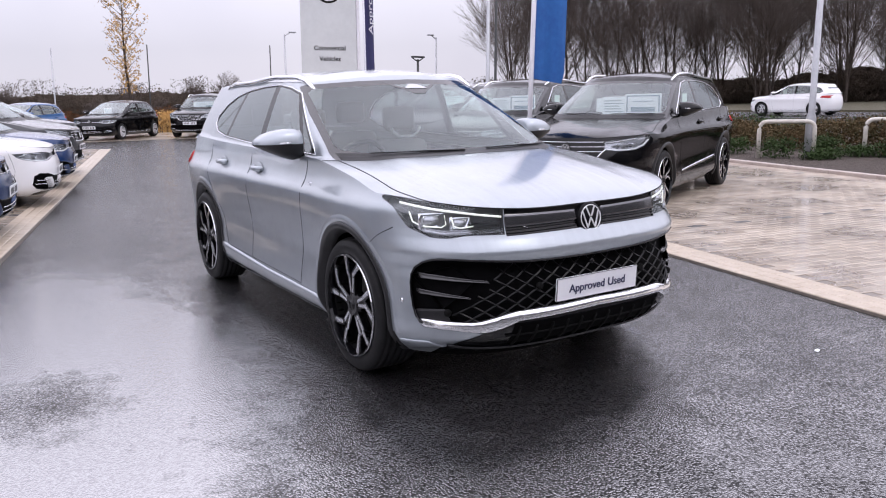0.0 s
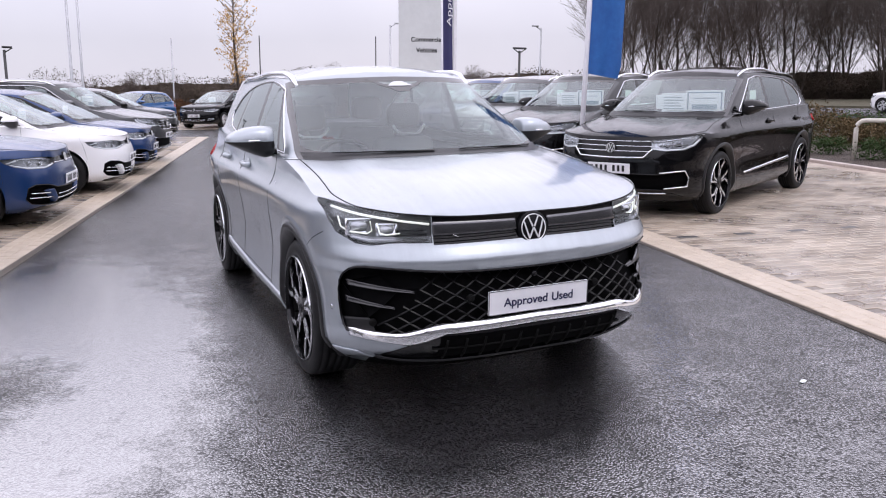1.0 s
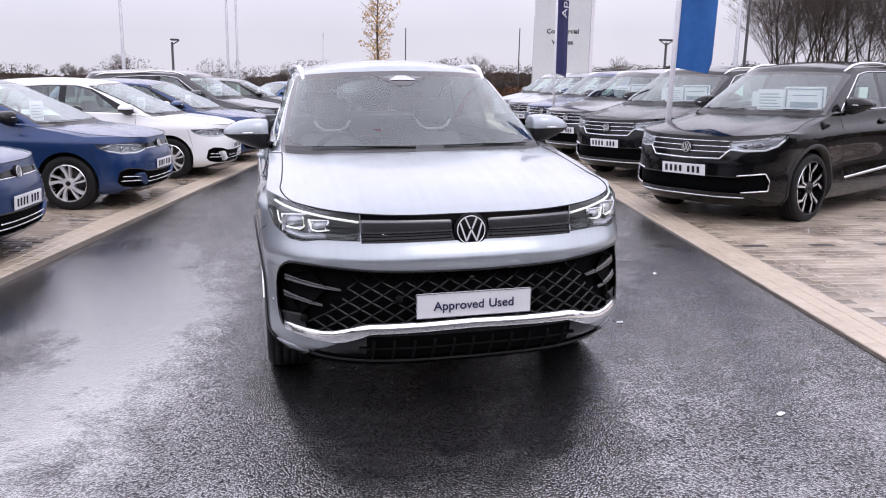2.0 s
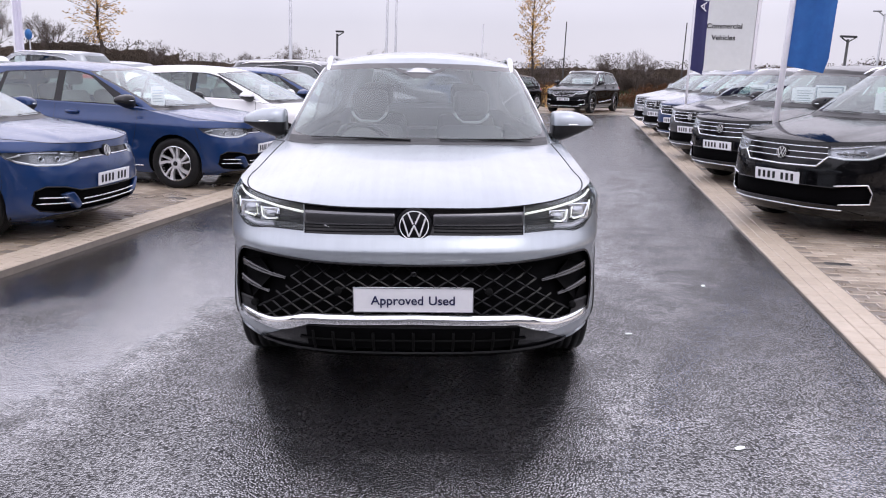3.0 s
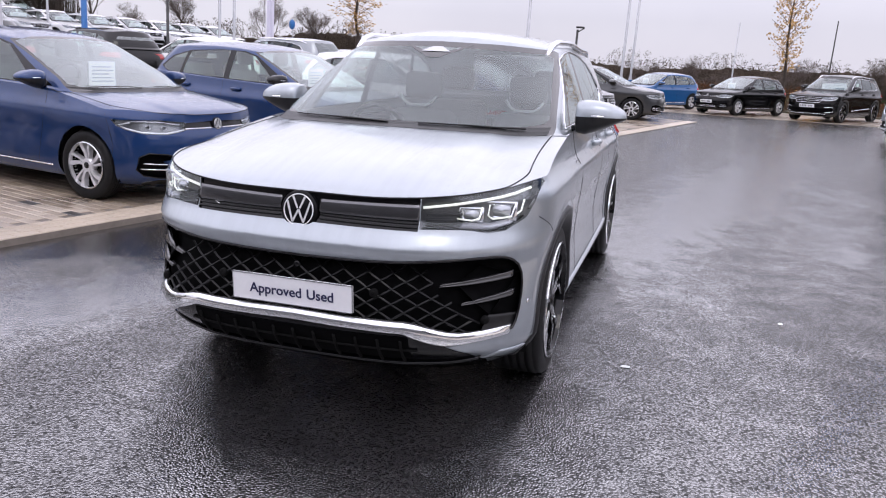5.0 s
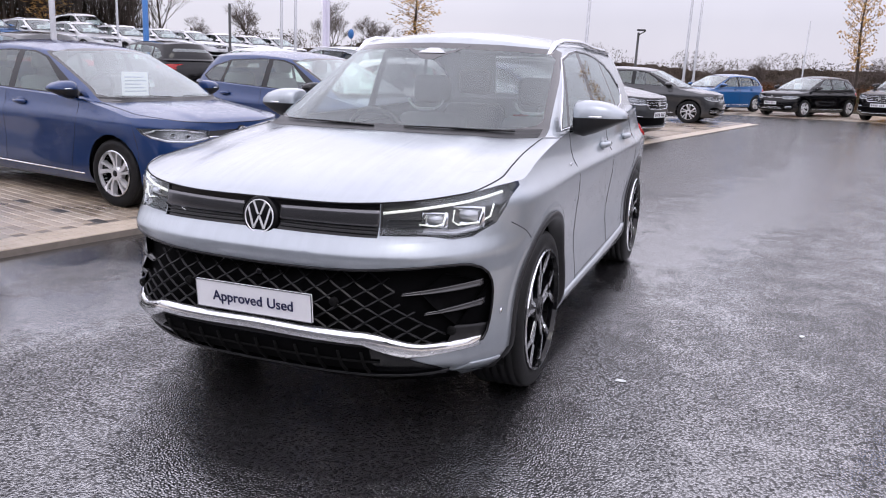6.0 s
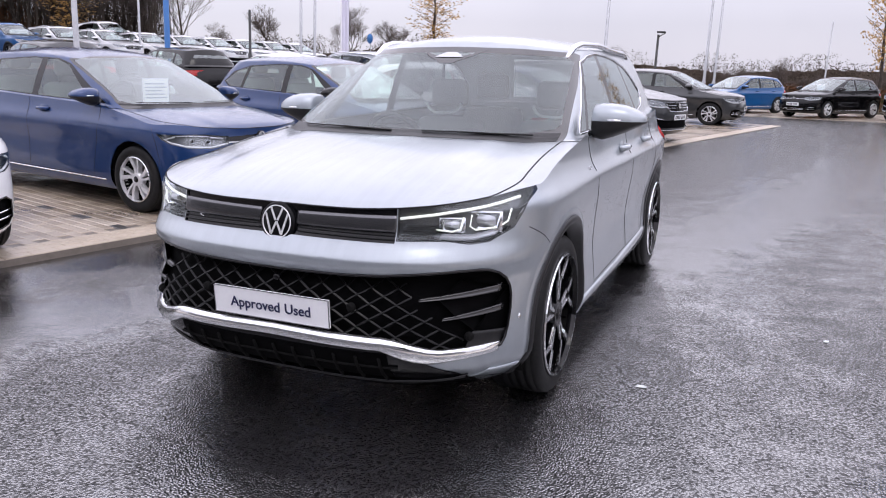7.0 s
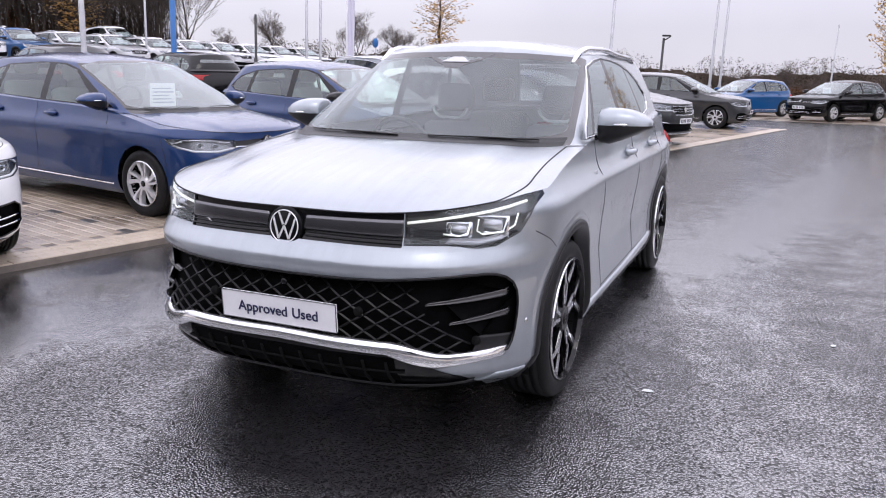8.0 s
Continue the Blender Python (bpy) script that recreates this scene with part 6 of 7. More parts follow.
tall = [leader_tree("tree", 11 + k, 12.0) for k in range(3)]
wide = [bare_tree("tree", 31 + k, 6.0, 0.85, 0.35, 0.26, 0.20, 5) for k in range(3)]
for k, t in enumerate(tall + wide):
    tagged(t, "tall bare winter tree in a dense row" if k < 3 else "spreading bare winter tree", "tree", "bare trees")
rng = random.Random(5)
tall_spots = []
for i in range(23):
    f = i / 22
    tall_spots.append((29.5 + 25 * f + rng.uniform(-1.2, 1.2), 50.5 - 28 * f + rng.uniform(-1.5, 3.0), rng.uniform(0.78, 1.12)))
for i in range(9):
    f = i / 8
    tall_spots.append((36 + 26 * f + rng.uniform(-1.5, 1.5), 55 - 29 * f + rng.uniform(-1.5, 3.0), rng.uniform(0.9, 1.2)))
for i in range(6):
    f = i / 5
    tall_spots.append((31 + 27 * f + rng.uniform(-1.5, 1.5), 58 - 31 * f + rng.uniform(-1.5, 3.0), rng.uniform(0.75, 1.1)))
for i in range(34):
    f = i / 33
    tall_spots.append((-57 + 18.5 * f + rng.uniform(-1, 1), 27 + 14.5 * f + rng.uniform(-1, 2), rng.uniform(0.55, 0.78)))
for x, y, s in ((-44, 36, 0.62), (-46, 33, 0.6), (-49, 32, 0.66)):
    tall_spots.append((x, y, s))
tall_spots = [p for p in tall_spots if p[0] < 0 or math.atan2(p[0] + 2, p[1] + 4) > radians(35.5)]
for i, (x, y, s) in enumerate(tall_spots):
    z = rise(x) if x < 0 else 0.0
    s *= 1.35 if x < 0 else 1.0
    m = pose(x, y, z, 0, 0, rng.uniform(0, 360)) @ Matrix.Diagonal((s * 1.15, s * 1.15, s, 1))
    if i < 3:
        tall[i].matrix_basis = m
    else:
        copy_thing(tall[i % 3], m)
wide_spots = [(-33.4, 45.3, 0.56), (-28.7, 48.4, 0.62), (-25.4, 50.2, 0.58), (-19.7, 52.7, 0.66), (-10.3, 55.5, 0.74), (-13.2, 54.8, 0.66), (0.9, 56.7, 0.68), (-36.3, 43.1, 0.56), (-1.9, 56.6, 0.55), (11.5, 52.0, 0.72),
              (14.0, 51.0, 0.72), (20.5, 49.0, 0.72), (24.0, 50.0, 0.75), (8.0, 54.0, 0.62), (-6.0, 57.0, 0.58), (16.8, 60.0, 0.75)]
for i, (x, y, s) in enumerate(wide_spots):
    m = pose(x, y, rise(max(x, -40)) if x < 0 else 0.0, 0, 0, rng.uniform(0, 360)) @ Matrix.Diagonal((s, s, s, 1))
    if i < 3:
        wide[i].matrix_basis = m
    else:
        copy_thing(wide[i % 3], m)

for i in range(76):
    f = i / 75
    x = -58 + 96 * f + rng.uniform(-1, 1)
    y = 62 - 0.0065 * (x - 4) ** 2 + rng.uniform(-2.5, 3.5)
    s = rng.uniform(0.42, 0.62)
    c = copy_thing(wide[i % 3], pose(x, y, -0.6, 0, 0, rng.uniform(0, 360)) @ Matrix.Diagonal((s * 1.25, s * 1.25, s, 1)))
    tagged(c, "low bare scrub tree on the horizon", group="scrub trees")

# distant thickets and hedges
THICK = varied("dense_thicket", (0.050, 0.040, 0.031), (0.115, 0.090, 0.072), 0.9, 0.95, 0.9, 0.4, spec=0.05)


def thicket_core(line, height, depth, seed, label):
    """The dense inner body of a far thicket, with a ragged top."""
    rng = random.Random(seed)
    b = bmesh.new()
    pts = []
    for a, c in zip(line, line[1:]):
        n = int(math.dist(a, c) / 0.25)
        pts += [Vector(a).lerp(Vector(c), k / n) for k in range(n)]
    rows = []
    for i, p in enumerate(pts):
        h = height * (0.66 + 0.22 * noise.noise(Vector((i * 0.03, seed, 0))) + 0.10 * noise.noise(Vector((i * 0.13, seed, 3))) + 0.05 * noise.noise(Vector((i * 0.7, seed, 5))) + 0.035 * rng.random())
        d = (pts[min(i + 1, len(pts) - 1)] - pts[max(i - 1, 0)]).normalized()
        s = Vector((-d.y, d.x, 0)) * depth
        rows.append([b.verts.new(v) for v in (p - s + Vector((0, 0, -0.3)), p - s * rng.uniform(0.85, 1.0) + Vector((0, 0, h * rng.uniform(0.5, 0.58))), p - s * rng.uniform(0.3, 0.45) + Vector((0, 0, h)), p + s + Vector((0, 0, h * 0.6)), p + s + Vector((0, 0, -0.3)))])
    for a, c in zip(rows, rows[1:]):
        for k in range(4):
            b.faces.new((a[k], a[k + 1], c[k + 1], c[k]))
    bmesh.ops.recalc_face_normals(b, faces=b.faces)
    return tagged(part("thicket", b, THICK, smooth=False), label, "thicket", kind="stuff")


thicket_core([(-46, 53, 0), (-25, 63, 0), (0, 67, 0), (22, 63, 0), (36, 57, 0)], 3.0, 1.4, 3, "dense dark thicket along the horizon")
thicket_core([(-66, 32, 0), (-42, 52, 0), (-20, 60, 0)], 4.3, 1.4, 4, "dense dark thicket behind the car rows")
thicket_core([(29, 58, 0), (45, 41, 0), (58, 24, 0), (63, 8, 0), (66, -8, 0)], 3.2, 1.4, 5, "dense dark undergrowth below the tall trees")
mass("thicket", 1, [(-46, 52, 0), (-25, 62, 0), (0, 66, 0), (22, 62, 0), (34, 56, 0)], 3.4, 2.2, THICK, 12000, 0.13, "dark bare thicket along the horizon", "thicket", 9000, 0.0)
mass("thicket", 7, [(-64, 33, 0), (-42, 51, 0), (-20, 59, 0)], 4.4, 1.8, THICK, 13000, 0.14, "dark bare thicket behind the van rows", "thicket", 8000, 0.0)
mass("thicket", 21, [(-66, 27, 0), (-54, 33, 0), (-41.5, 43.0, 0)], 8.6, 2.2, THICK, 13000, 0.15, "dark twiggy wood behind the van rows", "thicket", 7000, 1.4)
mass("thicket", 22, [(-51, 34.6, 0), (-47.5, 37.2, 0)], 6.2, 1.4, RUST, 2600, 0.13, "rust-brown leafy trees in the dark wood", "thicket", 900, 2.0)
mass("thicket", 23, [(38.5, 46.5, 0), (46, 38, 0), (57, 24, 0)], 10.0, 1.6, TWIG, 3000, 0.06, "fine grey twigs of the tall wood", "thicket", 2800, 0.0)
mass("thicket", 2, [(30, 53, 0), (44, 38, 0), (56, 22, 0), (60, 8, 0)], 3.0, 1.6, THICK, 9000, 0.15, "bare undergrowth beneath the tall trees", "thicket", 7000, 0.0)
mass("hedge", 3, [(-14, 42, 0), (-2, 38.5, 0), (8, 34.5, 0), (17, 30.5, 0)], 1.15, 0.7, RUST, 9000, 0.09, "rust-brown winter hedge behind the far bays", "hedge", 2000)
mass("hedge", 12, [(-14, 43.5, 0), (-2, 40, 0), (8, 36, 0), (17, 32, 0)], 0.9, 0.7, GREEN, 2500, 0.09, "dull green shrubs behind the rust hedge", "hedge", 500)
mass("shrub", 4, [(5.6, 34.2, 0), (6.2, 34.0, 0)], 1.25, 0.35, GOLD, 260, 0.09, "yellow autumn shrub in the hedge", "shrub", 60)
mass("shrub", 9, [(-4.5, 45, 0), (-2.0, 44.5, 0)], 1.3, 0.5, GREEN, 420, 0.1, "low green shrub", "shrub", 60)

# ---------------------------------------------------------------- planted bed, kerb, hoops and sign post
b = bmesh.new()
bed = [(9.55, 2.0), (9.42, 2.95), (9.92, 4.80), (10.35, 6.5), (11.45, 12.0), (13.5, 22.0), (20, 22), (20, -6), (9.4, -6)]
prism(b, bed, -0.05, 0.05, "z")
tagged(part("planting_bed", b, MULCH, smooth=False), "dark bark mulch bed", "ground", kind="structure")
line = [(9.15, -6), (9.25, 1.6), (9.36, 2.95), (9.80, 4.80), (10.24, 6.5), (11.3, 12.0), (13.3, 22.0)]
kerb = new("kerb")
tagged(kerb, "pale concrete kerb along the planted bed", "kerb", kind="structure")
for a, c in zip(line, line[1:]):
    n = max(1, round(math.dist(a, c) / 0.91))
    for k in range(n):
        p, q = Vector(a).lerp(Vector(c), k / n), Vector(a).lerp(Vector(c), (k + 1) / n)
        L = (q - p).length
        ang = math.degrees(math.atan2(q.y - p.y, q.x - p.x))
        b = box_bm(0.003, -0.0625, -0.1, L - 0.003, 0.0625, 0.085, 0.012)
        o = part("kerb_stone", b, KERB, kerb, smooth=False)
        o.matrix_basis = pose(p.x, p.y, 0, 0, 0, ang)
mass("hedge", 5, [(13.0, 3.0, 0), (13.4, 6.0, 0), (14.2, 9.5, 0), (16.0, 16.0, 0)], 0.92, 0.6, BROWN, 6500, 0.06, "brown and rust winter hedge by the road", "hedge", 1500, 0.05)
mass("hedge", 6, [(13.6, 2.5, 0), (14.2, 6.5, 0), (15.0, 10, 0), (16.8, 16.0, 0)], 0.95, 0.55, GREEN, 2600, 0.06, "green shrubs behind the brown hedge", "hedge", 400, 0.05)
for k, (x, y, h) in enumerate(((11.35, 6.15, 0.46), (11.9, 5.55, 0.40), (11.6, 7.4, 0.45), (12.6, 5.2, 0.40), (12.9, 4.7, 0.42), (11.55, 5.35, 0.3))):
    mass("shrub", 20 + k, [(x - 0.25, y + 0.1, 0), (x + 0.25, y - 0.1, 0)], h, 0.22, GREEN, 330, 0.05, "low green shrub in the mulch bed", "shrub", 40, 0.05)
HOOP = varied("white_painted_steel", (0.66, 0.64, 0.58), (0.52, 0.48, 0.42), 6, 0.45)
GALV = varied("galvanised_steel", (0.34, 0.35, 0.37), (0.46, 0.47, 0.49), 5, 0.4, metal=0.5)


def hoop():
    root = new("hoop_barrier")
    b = bmesh.new()
    pts = [(0, 0, -0.1), (0, 0, 0.58)] + [(0.14 - 0.14 * math.cos(a), 0, 0.58 + 0.14 * math.sin(a)) for a in (0.4, 0.8, 1.2, 1.57)]
    pts += [(1.0 - p[0], 0, p[2]) for p in pts[::-1]]
    tube(b, pts, 0.042, 10)
    part("rail", b, HOOP, root)
    return root


h1 = hoop()
h1.matrix_basis = pose(11.03, 6.36, 0.05, 0, 0, -52)
tagged(h1, "white tubular steel hoop barrier in the bed", "barrier", "hoop barriers")
copy_thing(h1, pose(12.75, 5.2, 0.05, 0, 0, -52))
copy_thing(h1, pose(9.75, 8.2, 0.05, 0, 0, -52))


def post(name, x, y, z0, h, r0, r1, mat, label, arms=(), lean=1.5, cat="lamp post"):
    root = new(name)
    b = bmesh.new()
    lathe(b, [(0.001, -0.2), (r0 * 1.5, -0.2), (r0 * 1.5, min(1.1, h * 0.15)), (r0, min(1.2, h * 0.17)), (r1, h), (0.001, h)], 12, "z")
    part("pole", b, mat, root)
    for dx, l in arms:
        b = bmesh.new()
        tube(b, [(0, 0, h - 0.15), (dx * 0.4, 0, h + 0.1), (dx * l, 0, h + 0.14)], 0.035, 6)
        box(b, dx * l - 0.25, -0.1, h + 0.09, dx * l + 0.25, 0.1, h + 0.2, 0.03)
        part("lantern", b, mat, root)
    root.matrix_basis = pose(x, y, z0, 0, lean, 0)
    return tagged(root, label, cat)


sp = post("sign_post", 11.66, 5.68, 0.05, 5.2, 0.062, 0.052, GALV, "grey galvanised sign post in the bed", cat="post", lean=1.0)
b = box_bm(-0.02, -0.03, 3.02, 0.62, -0.02, 3.45, 0.005)
part("sign_plate", b, PLATE_WHITE, sp, "plain pale sign plate seen from behind", smooth=False)
DARK_POLE = varied("dark_painted_pole", (0.02, 0.02, 0.022), (0.04, 0.04, 0.042), 6, 0.5)
BLUE_POLE = varied("blue_painted_pole", (0.02, 0.12, 0.36), (0.03, 0.16, 0.42), 4, 0.45)
for name, x, y, z0, h, r0, r1, mat, lab, arms in (
        ("lamp_post", -2.75, 41.5, 0, 9.5, 0.075, 0.05, GALV, "tall grey twin lamp post", ((1, 1.0),)), ("lamp_post", -2.25, 41.6, 0, 9.5, 0.065, 0.05, GALV, "tall grey lamp post beside another", ()),
        ("lamp_post", -8.0, 40.6, 0, 9.0, 0.10, 0.06, GALV, "tall grey lamp post", ()), ("lamp_post", -8.70, 6.03, 0.02, 5.5, 0.045, 0.040, GALV, "near grey lamp post between the rows", ()),
        ("lamp_post", -15.87, 15.83, 0.4, 6.0, 0.085, 0.085, BLUE_POLE, "blue painted post among the cars", ()), ("lamp_post", -22.46, 28.55, 0.7, 3.4, 0.07, 0.06, DARK_POLE, "short dark post with a lamp", ()),
        ("lamp_post", -29.7, 28.9, 1.1, 7, 0.06, 0.05, GALV, "thin grey lamp post", ()), ("lamp_post", -26.05, 38.26, 1.0, 9, 0.09, 0.06, GALV, "thin grey lamp post", ()), ("lamp_post", -25.35, 38.7, 1.0, 9, 0.09, 0.06, GALV, "thin grey lamp post", ()),
        ("lamp_post", -6.1, 46.1, 0, 3.8, 0.08, 0.07, DARK_POLE, "dark post with a camera box", ((1, 0.15),)),
        ("lamp_post", 3.5, 56.0, 0, 5.1, 0.05, 0.04, GALV, "distant dark lamp post", ()), ("lamp_post", 9.5, 55.1, 0, 5.3, 0.05, 0.04, DARK_POLE, "distant dark lamp post", ()),
        ("lamp_post", 17.6, 52.8, 0, 5.2, 0.05, 0.04, DARK_POLE, "distant dark lamp post", ()), ("lamp_post", 18.6, 52.4, 0, 6.0, 0.08, 0.05, GALV, "distant grey street lamp post", ((1, 0.6),)),
        ("lamp_post", 28.6, 47.6, 0, 5.6, 0.08, 0.05, GALV, "distant grey street lamp post", ((-1, 0.5),)), ("lamp_post", 20.35, 29.1, 0, 9, 0.10, 0.07, GALV, "tall grey lamp post beyond the cars", ()),
        ("lamp_post", 20.75, 29.0, 0, 9, 0.07, 0.06, DARK_POLE, "tall dark post beside a grey one", ()), ("lamp_post", 22.4, 39.6, 0, 3.6, 0.08, 0.07, DARK_POLE, "dark post with a camera box", ((1, 0.2), (-1, 0.2))),
        ("lamp_post", 33.2, 16.0, 0, 5.5, 0.08, 0.06, GALV, "grey lamp post by the road", ())):
    post(name, x, y, z0, h, r0, r1, mat, lab, arms)
# round blue sign
rs = new("road_sign")
b = bmesh.new()
tube(b, [(0, 0, 0), (0, 0, 2.6)], 0.03, 8)
part("pole", b, GALV, rs)
b = bmesh.new()
lathe(b, [(0.001, -0.01), (0.26, -0.01), (0.26, 0.01), (0.001, 0.01)], 24, "y")
o = part("disc", b, BLUE_POLE, rs, "round blue sign face")
o.matrix_basis = pose(0, -0.04, 2.4)
rs.matrix_basis = pose(-20.0, 36.1, 0.7, 0, 0, -25)
tagged(rs, "round blue road sign on a grey pole", "sign")

# ---------------------------------------------------------------- flags and totem
NAVY = varied("navy_flag_cloth", (0.012, 0.012, 0.075), (0.022, 0.020, 0.11), 2, 0.7)
CYAN = varied("blue_flag_cloth", (0.012, 0.085, 0.30), (0.02, 0.13, 0.40), 2, 0.7)
LILAC = varied("pale_flag_cloth", (0.62, 0.60, 0.72), (0.72, 0.70, 0.80), 2, 0.7)
WHITE_POLE = varied("white_pole_paint", (0.74, 0.73, 0.76), (0.62, 0.62, 0.66), 4, 0.4)


def feather_flag(x, y, z0, low, high, width, ang, cloth, label, words="", r=0.026, lean=1.2, drop=0.10, fold=0.035):
    root = new("feather_flag")
    b = bmesh.new()
    tube(b, [(0, 0, 0), (0, 0, low), (0, 0, high)], r, 8)
    part("pole", b, WHITE_POLE, root)
    b = bmesh.new()
    nx, nz = 10, 40
    grid = []
    for j in range(nz + 1):
        z = low + (high - low) * j / nz
        row = []
        w = width * (1.0 if j > 2 else 0.92 + 0.04 * j)
        for i in range(nx + 1):
            u = i / nx
            row.append((0.02 + u * w, fold * min(1.0, u * 1.6) * math.sin((5 if fold < 0.03 else 11) * u + 1.1 * z), z - drop * u * (1 if j < 3 else 0.3)))
        grid.append(row)
    for sgn in (1, -1):
        vv = [[b.verts.new((px, py + sgn * 0.0015, pz)) for px, py, pz in row] for row in grid]
        for j in range(nz):
            for i in range(nx):
                q = (vv[j][i], vv[j][i + 1], vv[j + 1][i + 1], vv[j + 1][i])
                b.faces.new(q if sgn < 0 else q[::-1])
    part("cloth", b, cloth, root)
    if words:
        b = text_mesh(words, 0.30)
        bmesh.ops.transform(b, matrix=Matrix.Translation((width * 0.5, -0.05, low + 1.75)) @ pose(0, 0, 0, 0, -90, 0), verts=b.verts)
        part("lettering", b, PLATE_WHITE, root, smooth=False)
    root.matrix_basis = pose(x, y, z0, 0, lean, ang)
    return tagged(root, label, "flag", "feather flags")


feather_flag(3.82, 4.56, LIFT, 1.60, 4.6, 0.41, -29, CYAN, "bright blue feather flag on a white pole", r=0.032, lean=2.2, drop=0.06)
feather_flag(5.23, 12.13, LIFT, 1.62, 5.2, 0.50, 38, NAVY, "navy feather flag lettered in white", "Approved", fold=0.02)
feather_flag(-13.72, 22.4, 0.3, 0.9, 4.4, 0.26, 30, LILAC, "pale lilac feather flag among the cars", r=0.03)
PANEL = varied("totem_grey_panel", (0.54, 0.56, 0.56), (0.60, 0.62, 0.62), 0.8, 0.4)
totem = new("totem_sign")
b = box_bm(0, 0, -0.1, 2.42, 0.42, 7.4, 0.03)
part("panel", b, PANEL, totem, smooth=False)
b = box_bm(2.425, -0.02, -0.1, 2.56, 0.44, 7.4, 0.02)
part("edge_post", b, WHITE_POLE, totem, smooth=False)
for word, z in (("Commercial", 3.56), ("Vehicles", 3.10)):
    b = text_mesh(word, 0.28, 0.004, 0.006)
    bmesh.ops.transform(b, matrix=Matrix.Translation((1.24, -0.006, z)), verts=b.verts)
    part("lettering", b, SEAM, totem, smooth=False)
b = bmesh.new()
lathe(b, [(0.001, -0.03), (0.58, -0.03), (0.62, 0.0)], 40, "y", Matrix.Translation((1.24, 0, 6.08)))
o = part("emblem", b, GLOSS_BLACK, totem)
b = bmesh.new()
lathe(b, [(0.47, -0.031), (0.48, -0.04), (0.53, -0.04), (0.54, -0.031)], 40, "y", Matrix.Translation((1.24, 0, 6.08)))
part("emblem_ring", b, PLATE_WHITE, o)
totem.matrix_basis = pose(10.72, 29.55, 0, 0, 1.2, -23)
tagged(totem, "tall grey totem sign lettered Commercial Vehicles", "sign")

# ---------------------------------------------------------------- road beyond the bed, white car on it
ROAD = varied("wet_road", (0.10, 0.10, 0.105), (0.14, 0.14, 0.145), 1.2, 0.22, 0.3, 0.004)
b = bmesh.new()
prism(b, [(25.5, -30), (36, -30), (35.0, 10), (31, 30), (24, 48), (14, 48), (22.5, 30), (27.2, 12)], -0.2, 0.19, "z")
tagged(part("road", b, ROAD, smooth=False), "wet grey road beyond the planted bed", "road", kind="structure")
b = bmesh.new()
prism(b, [(36.2, -30), (72, -30), (72, 62), (22, 62), (31.3, 30), (35.2, 10)], -0.2, 0.28, "z")
tagged(part("verge", b, GRASS, smooth=False), "rough grass verge beneath the trees", "grass", kind="structure")
b = bmesh.new()
prism(b, [(-90, 37.8), (-14, 41.2), (-2, 37.6), (8, 33.6), (16, 29.8), (19, 40), (24, 60), (24, 120), (-90, 120)], -0.3, 0.045, "z")
tagged(part("verge", b, GRASS, smooth=False), "rough grass behind the far hedge", "grass", kind="structure")
wcar = copy_thing(hatch, pose(28.3, 18.6, 0.20, 0, 0, 187) @ Matrix.Diagonal((0.93, 0.9, 0.93, 1)))
tagged(repaint(wcar, BLUE, WHITE), "white hatchback on the road", "car", "cars on the road")

# ---------------------------------------------------------------- further rows to the west
for x, y, rz, kind, col, lab in ((-14.3, 13.4, 253, hatch, BLACK, "black hatchback parked tail outward"), (-13.6, 16.6, 254, hatch, WHITE, "white hatchback parked tail outward"), (-12.9, 19.8, 255, suv, GREY, "grey SUV parked tail outward"),
                                 (-12.2, 23.0, 255, hatch, GREY, "grey hatchback parked tail outward"), (-15.0, 10.1, 253, hatch, DARK_GREY, "dark grey hatchback parked tail outward")):
    c = copy_thing(kind, pose(x, y, rise(x) + 0.01, 0, 0, rz))
    tagged(repaint(c, BLACK if kind is suv else BLUE, col) if col is not (BLACK if kind is suv else BLUE) else c, lab, group="cars in the second row")
PALE = paint("pale_silver_paint", (0.66, 0.67, 0.69), 0.3, 0.35)
for i in range(11):
    x, y = -30.6 + 0.22 * i, 17.5 + 2.55 * i
    shade_of = (0, 1, 2, 0, 0, 1, 0, 0, 1, 0, 0)[i]
    c = copy_thing(suv, pose(x, y, rise(x), 0, 0, 78 + (i * 7) % 5) @ Matrix.Diagonal((1.0, 1.08, 1.04, 1)))
    tagged(repaint(c, BLACK, (PALE, WHITE, BRIGHT_BLUE)[shade_of]), ("pale silver SUV in a long row", "white SUV in a long row", "bright blue SUV in a long row")[shade_of], group="cars in the third row")
for x, y in ((-37.0, 20.5), (-36.6, 25.5), (-36.0, 34.0)):
    c = copy_thing(suv, pose(x, y, rise(x), 0, 0, 80) @ Matrix.Diagonal((1.05, 1.12, 1.28, 1)))
    tagged(repaint(c, BLACK, WHITE), "white van standing behind a long row", "van", "vans behind the rows")

# ---------------------------------------------------------------- unseen wall, an assumed showroom, added behind the camera to darken front reflections
UNSEEN_WALL = varied("unseen_dark_cladding", (0.045, 0.047, 0.05), (0.07, 0.072, 0.075), 0.5, 0.4)
b = box_bm(-45, -21, -0.2, 45, -20, 7.5)
tagged(part("wall_south", b, UNSEEN_WALL, smooth=False), "unseen dark grey wall, assumed showroom, added to block low sky", "wall", kind="structure")

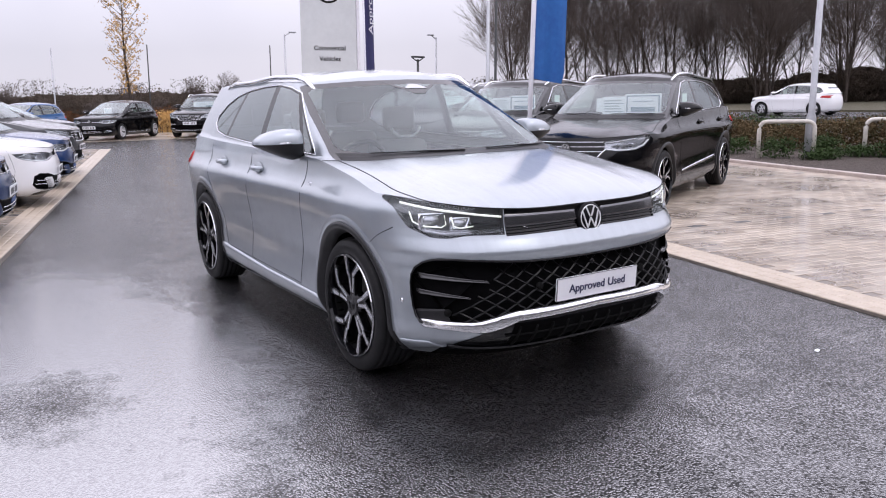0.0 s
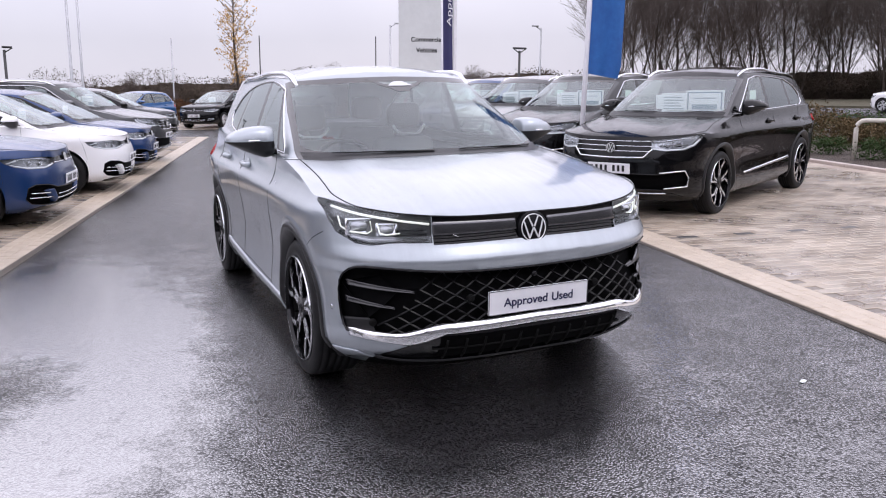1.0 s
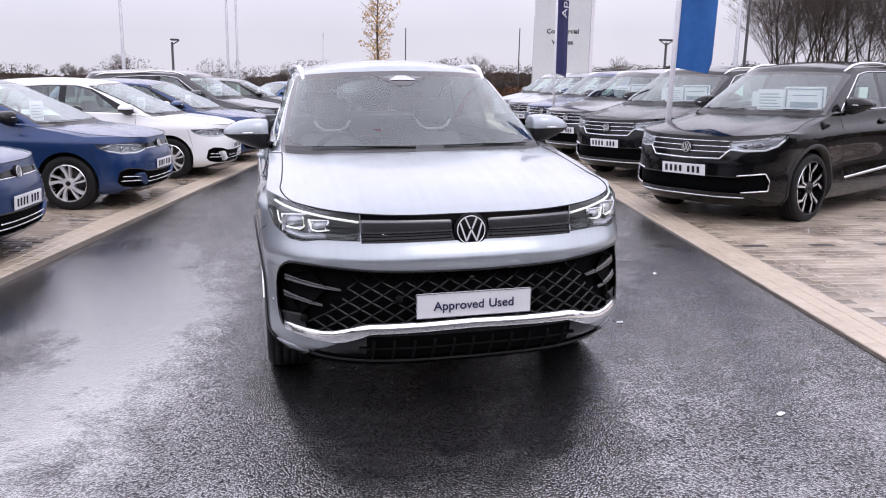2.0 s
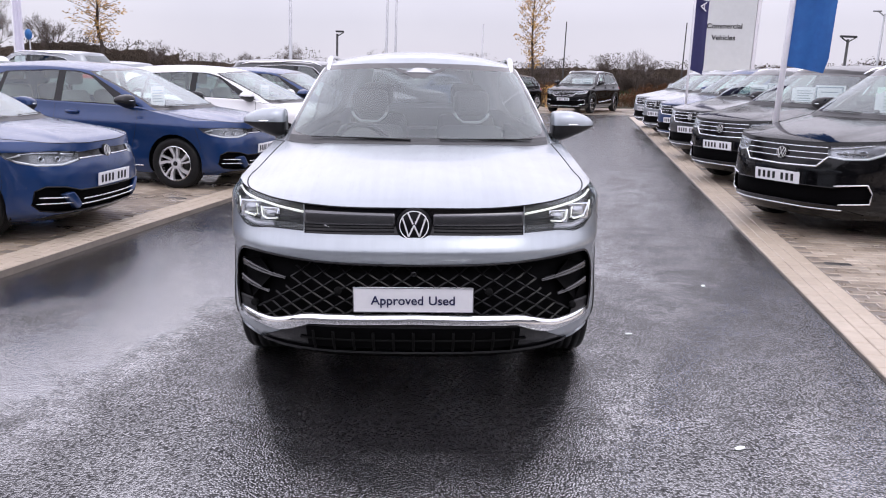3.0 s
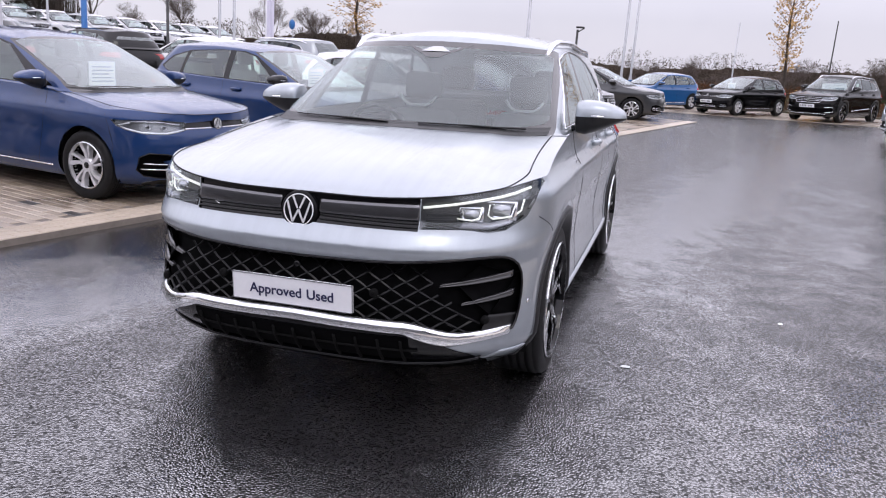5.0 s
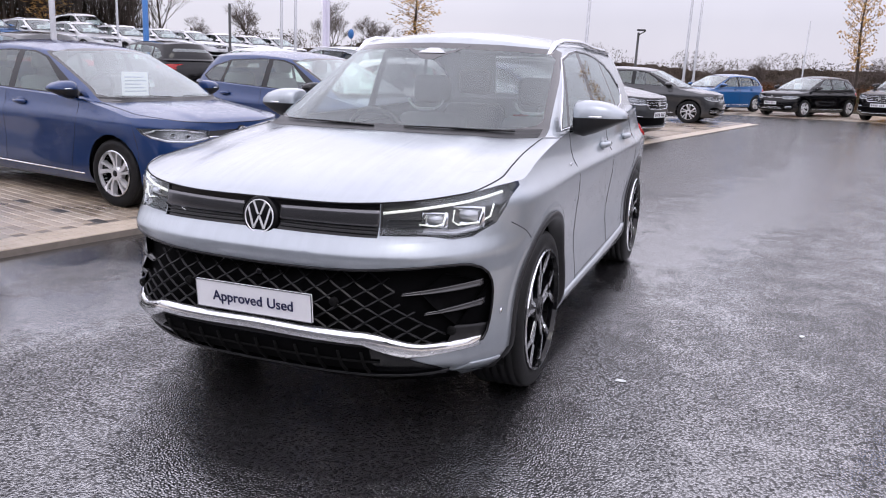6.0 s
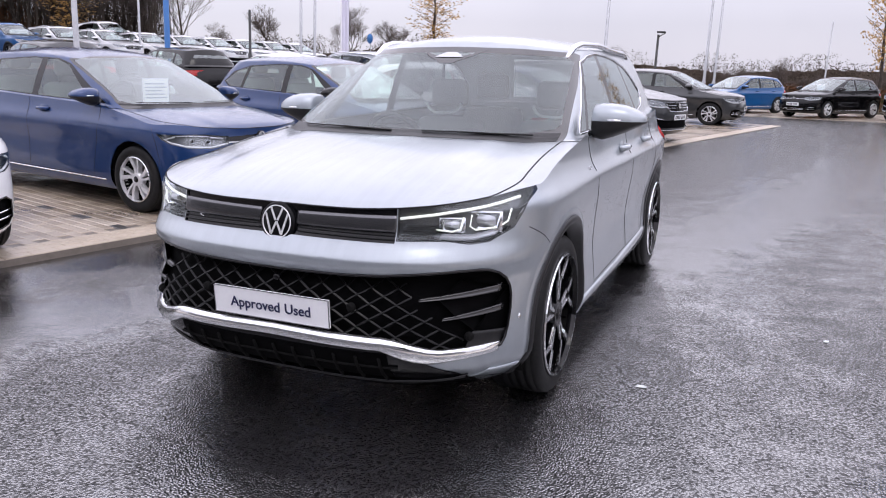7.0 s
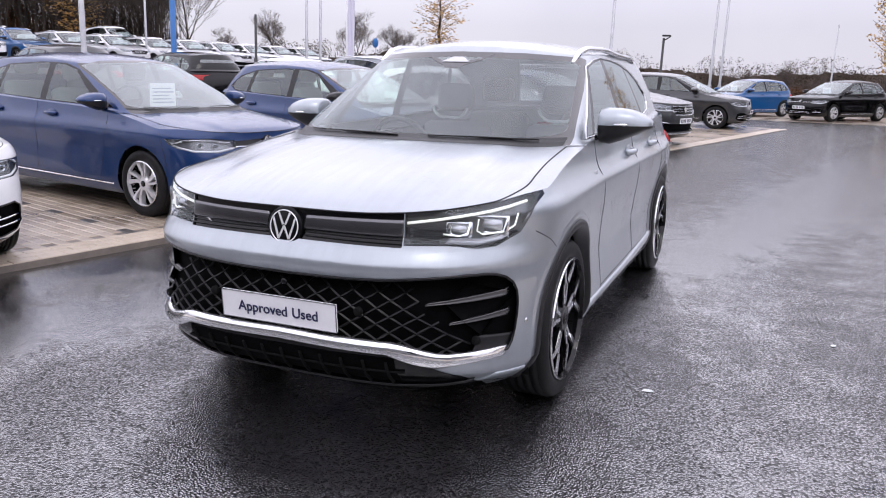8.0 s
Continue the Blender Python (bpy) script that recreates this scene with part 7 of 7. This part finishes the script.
# ---------------------------------------------------------------- litter on the asphalt
for k, (x, y, w) in enumerate(((1.24, 0.20, 0.050), (1.35, -1.24, 0.055), (2.05, 1.30, 0.035))):
    b = bmesh.new()
    prism(b, [(-w / 2, -0.008), (-w / 4, -0.014), (w / 3, -0.010), (w / 2, 0.004), (w / 5, 0.013), (-w / 3, 0.010)], 0.001, 0.004, "z")
    o = part("litter", b, PAPER, smooth=False)
    o.matrix_basis = pose(x, y, 0.002, 0, 0, 20 * k)
    tagged(o, "small white scrap of litter on asphalt", "litter", "litter scraps")

# ---------------------------------------------------------------- bricks, last
def brick_verts(c, ux, uy, lx, ly, z0, h, tilt):
    hx, hy, e = lx / 2, ly / 2, 0.006
    out = []
    for zz, shrink in ((z0 - 0.02, 0.0), (z0 + h - 0.004, 0.0), (z0 + h, e)):
        for sx, sy in ((-1, -1), (1, -1), (1, 1), (-1, 1)):
            px, py = sx * (hx - shrink), sy * (hy - shrink)
            out.append((c[0] + ux[0] * px + uy[0] * py, c[1] + ux[1] * px + uy[1] * py, zz + (tilt[0] * px + tilt[1] * py if zz > z0 - 0.01 else 0)))
    return out


BRICK_FACES = [(8, 9, 10, 11), (4, 5, 9, 8), (5, 6, 10, 9), (6, 7, 11, 10), (7, 4, 8, 11), (0, 1, 5, 4), (1, 2, 6, 5), (2, 3, 7, 6), (3, 0, 4, 7)]


def pave(parent, edge, side, y0, y1, width_at, dark_rows, near):
    """Edge courses along the lane, then a field of bricks laid across it; near: the stretch whose bricks are parts of their own."""
    rng = random.Random(7 + side)
    sl = edge(1) - edge(0)
    n = math.hypot(1, sl)
    uy = (sl / n, 1 / n)
    ux = (uy[1] * side, -uy[0] * side)
    base = (edge(y0), y0)
    length = (y1 - y0) * n
    stock = {"brick": ([], []), "dark": ([], []), "sett": ([], [])}
    singles = []

    def lay(u, w, lu, lw, kind):
        c = (base[0] + uy[0] * u + ux[0] * w, base[1] + uy[1] * u + ux[1] * w)
        t = (rng.uniform(-0.006, 0.006), rng.uniform(-0.006, 0.006))
        z = (west_z(*c) if side < 0 else LIFT) - 0.004 + rng.uniform(-0.0012, 0.0012)
        t = (t[0], t[1] + (WEST_FALL if side < 0 else 0.0))
        if near(c) and len(singles) < 150:
            singles.append((c, lu, lw, kind, z))
            return
        vs, fs = stock[kind]
        k = len(vs)
        vs += brick_verts(c, uy, ux, lu, lw, z, 0.012, t)
        fs += [tuple(k + i for i in f) for f in BRICK_FACES]
    gap = 0.004
    for row, w in enumerate((0.055, 0.16, 0.265)):
        u = 0.1 * row
        while u < length:
            lay(u, w, 0.2 - gap, 0.105 - gap, "sett")
            u += 0.2
    m = int(length / 0.1)
    for i in range(m):
        u = 0.05 + 0.1 * i
        far = width_at(base[1] + uy[1] * u)
        w = 0.32 + (0.1 if i % 2 else 0.0)
        k = 0
        while w + 0.2 < far:
            lay(u, w + 0.1, 0.1 - gap, 0.2 - gap, "dark" if any(abs(base[1] + uy[1] * u - d) < 0.051 for d in dark_rows) and k % 3 == 0 else "brick")
            w += 0.2
            k += 1
    mats = {"brick": BRICK, "dark": DARK_BRICK, "sett": SETT}
    for kind, (vs, fs) in stock.items():
        if vs:
            mesh_part("brick_field" if kind == "brick" else "bay_marker_bricks" if kind == "dark" else "edge_course", vs, fs, mats[kind], parent, kind="stuff")
    shared = {}
    for c, lu, lw, kind, z in singles:
        if (kind, lu) not in shared:
            me = bpy.data.meshes.new("brick")
            me.from_pydata(brick_verts((0, 0), (1, 0), (0, 1), lu, lw, 0, 0.012, (0, 0)), [], BRICK_FACES)
            me.materials.append(mats[kind])
            shared[(kind, lu)] = me
        o = new("brick", shared[(kind, lu)])
        o.parent = parent
        o.matrix_basis = pose(c[0], c[1], z, rng.uniform(-0.3, 0.3) + (math.degrees(WEST_FALL) if side < 0 else 0.0), rng.uniform(-0.3, 0.3), math.degrees(math.atan2(uy[1], uy[0])))


pave(right_bay, right_edge, 1, -4.0, 25.0, lambda y: min(7.6, 6.6 + 0.05 * y), (-1.2, 2.0, 5.4, 8.6, 11.6, 14.5, 17.5, 20.5), lambda c: -0.2 < c[1] < 1.6 and c[0] - right_edge(c[1]) < 1.1)
pave(left_bay, left_edge, -1, -4.0, 22.2, lambda y: 6.2, (1.55, 4.6, 7.6, 10.3, 12.8, -1.6, 16.6, 19.2), lambda c: 0.2 < c[1] < 1.7 and left_edge(c[1]) - c[0] < 1.2)
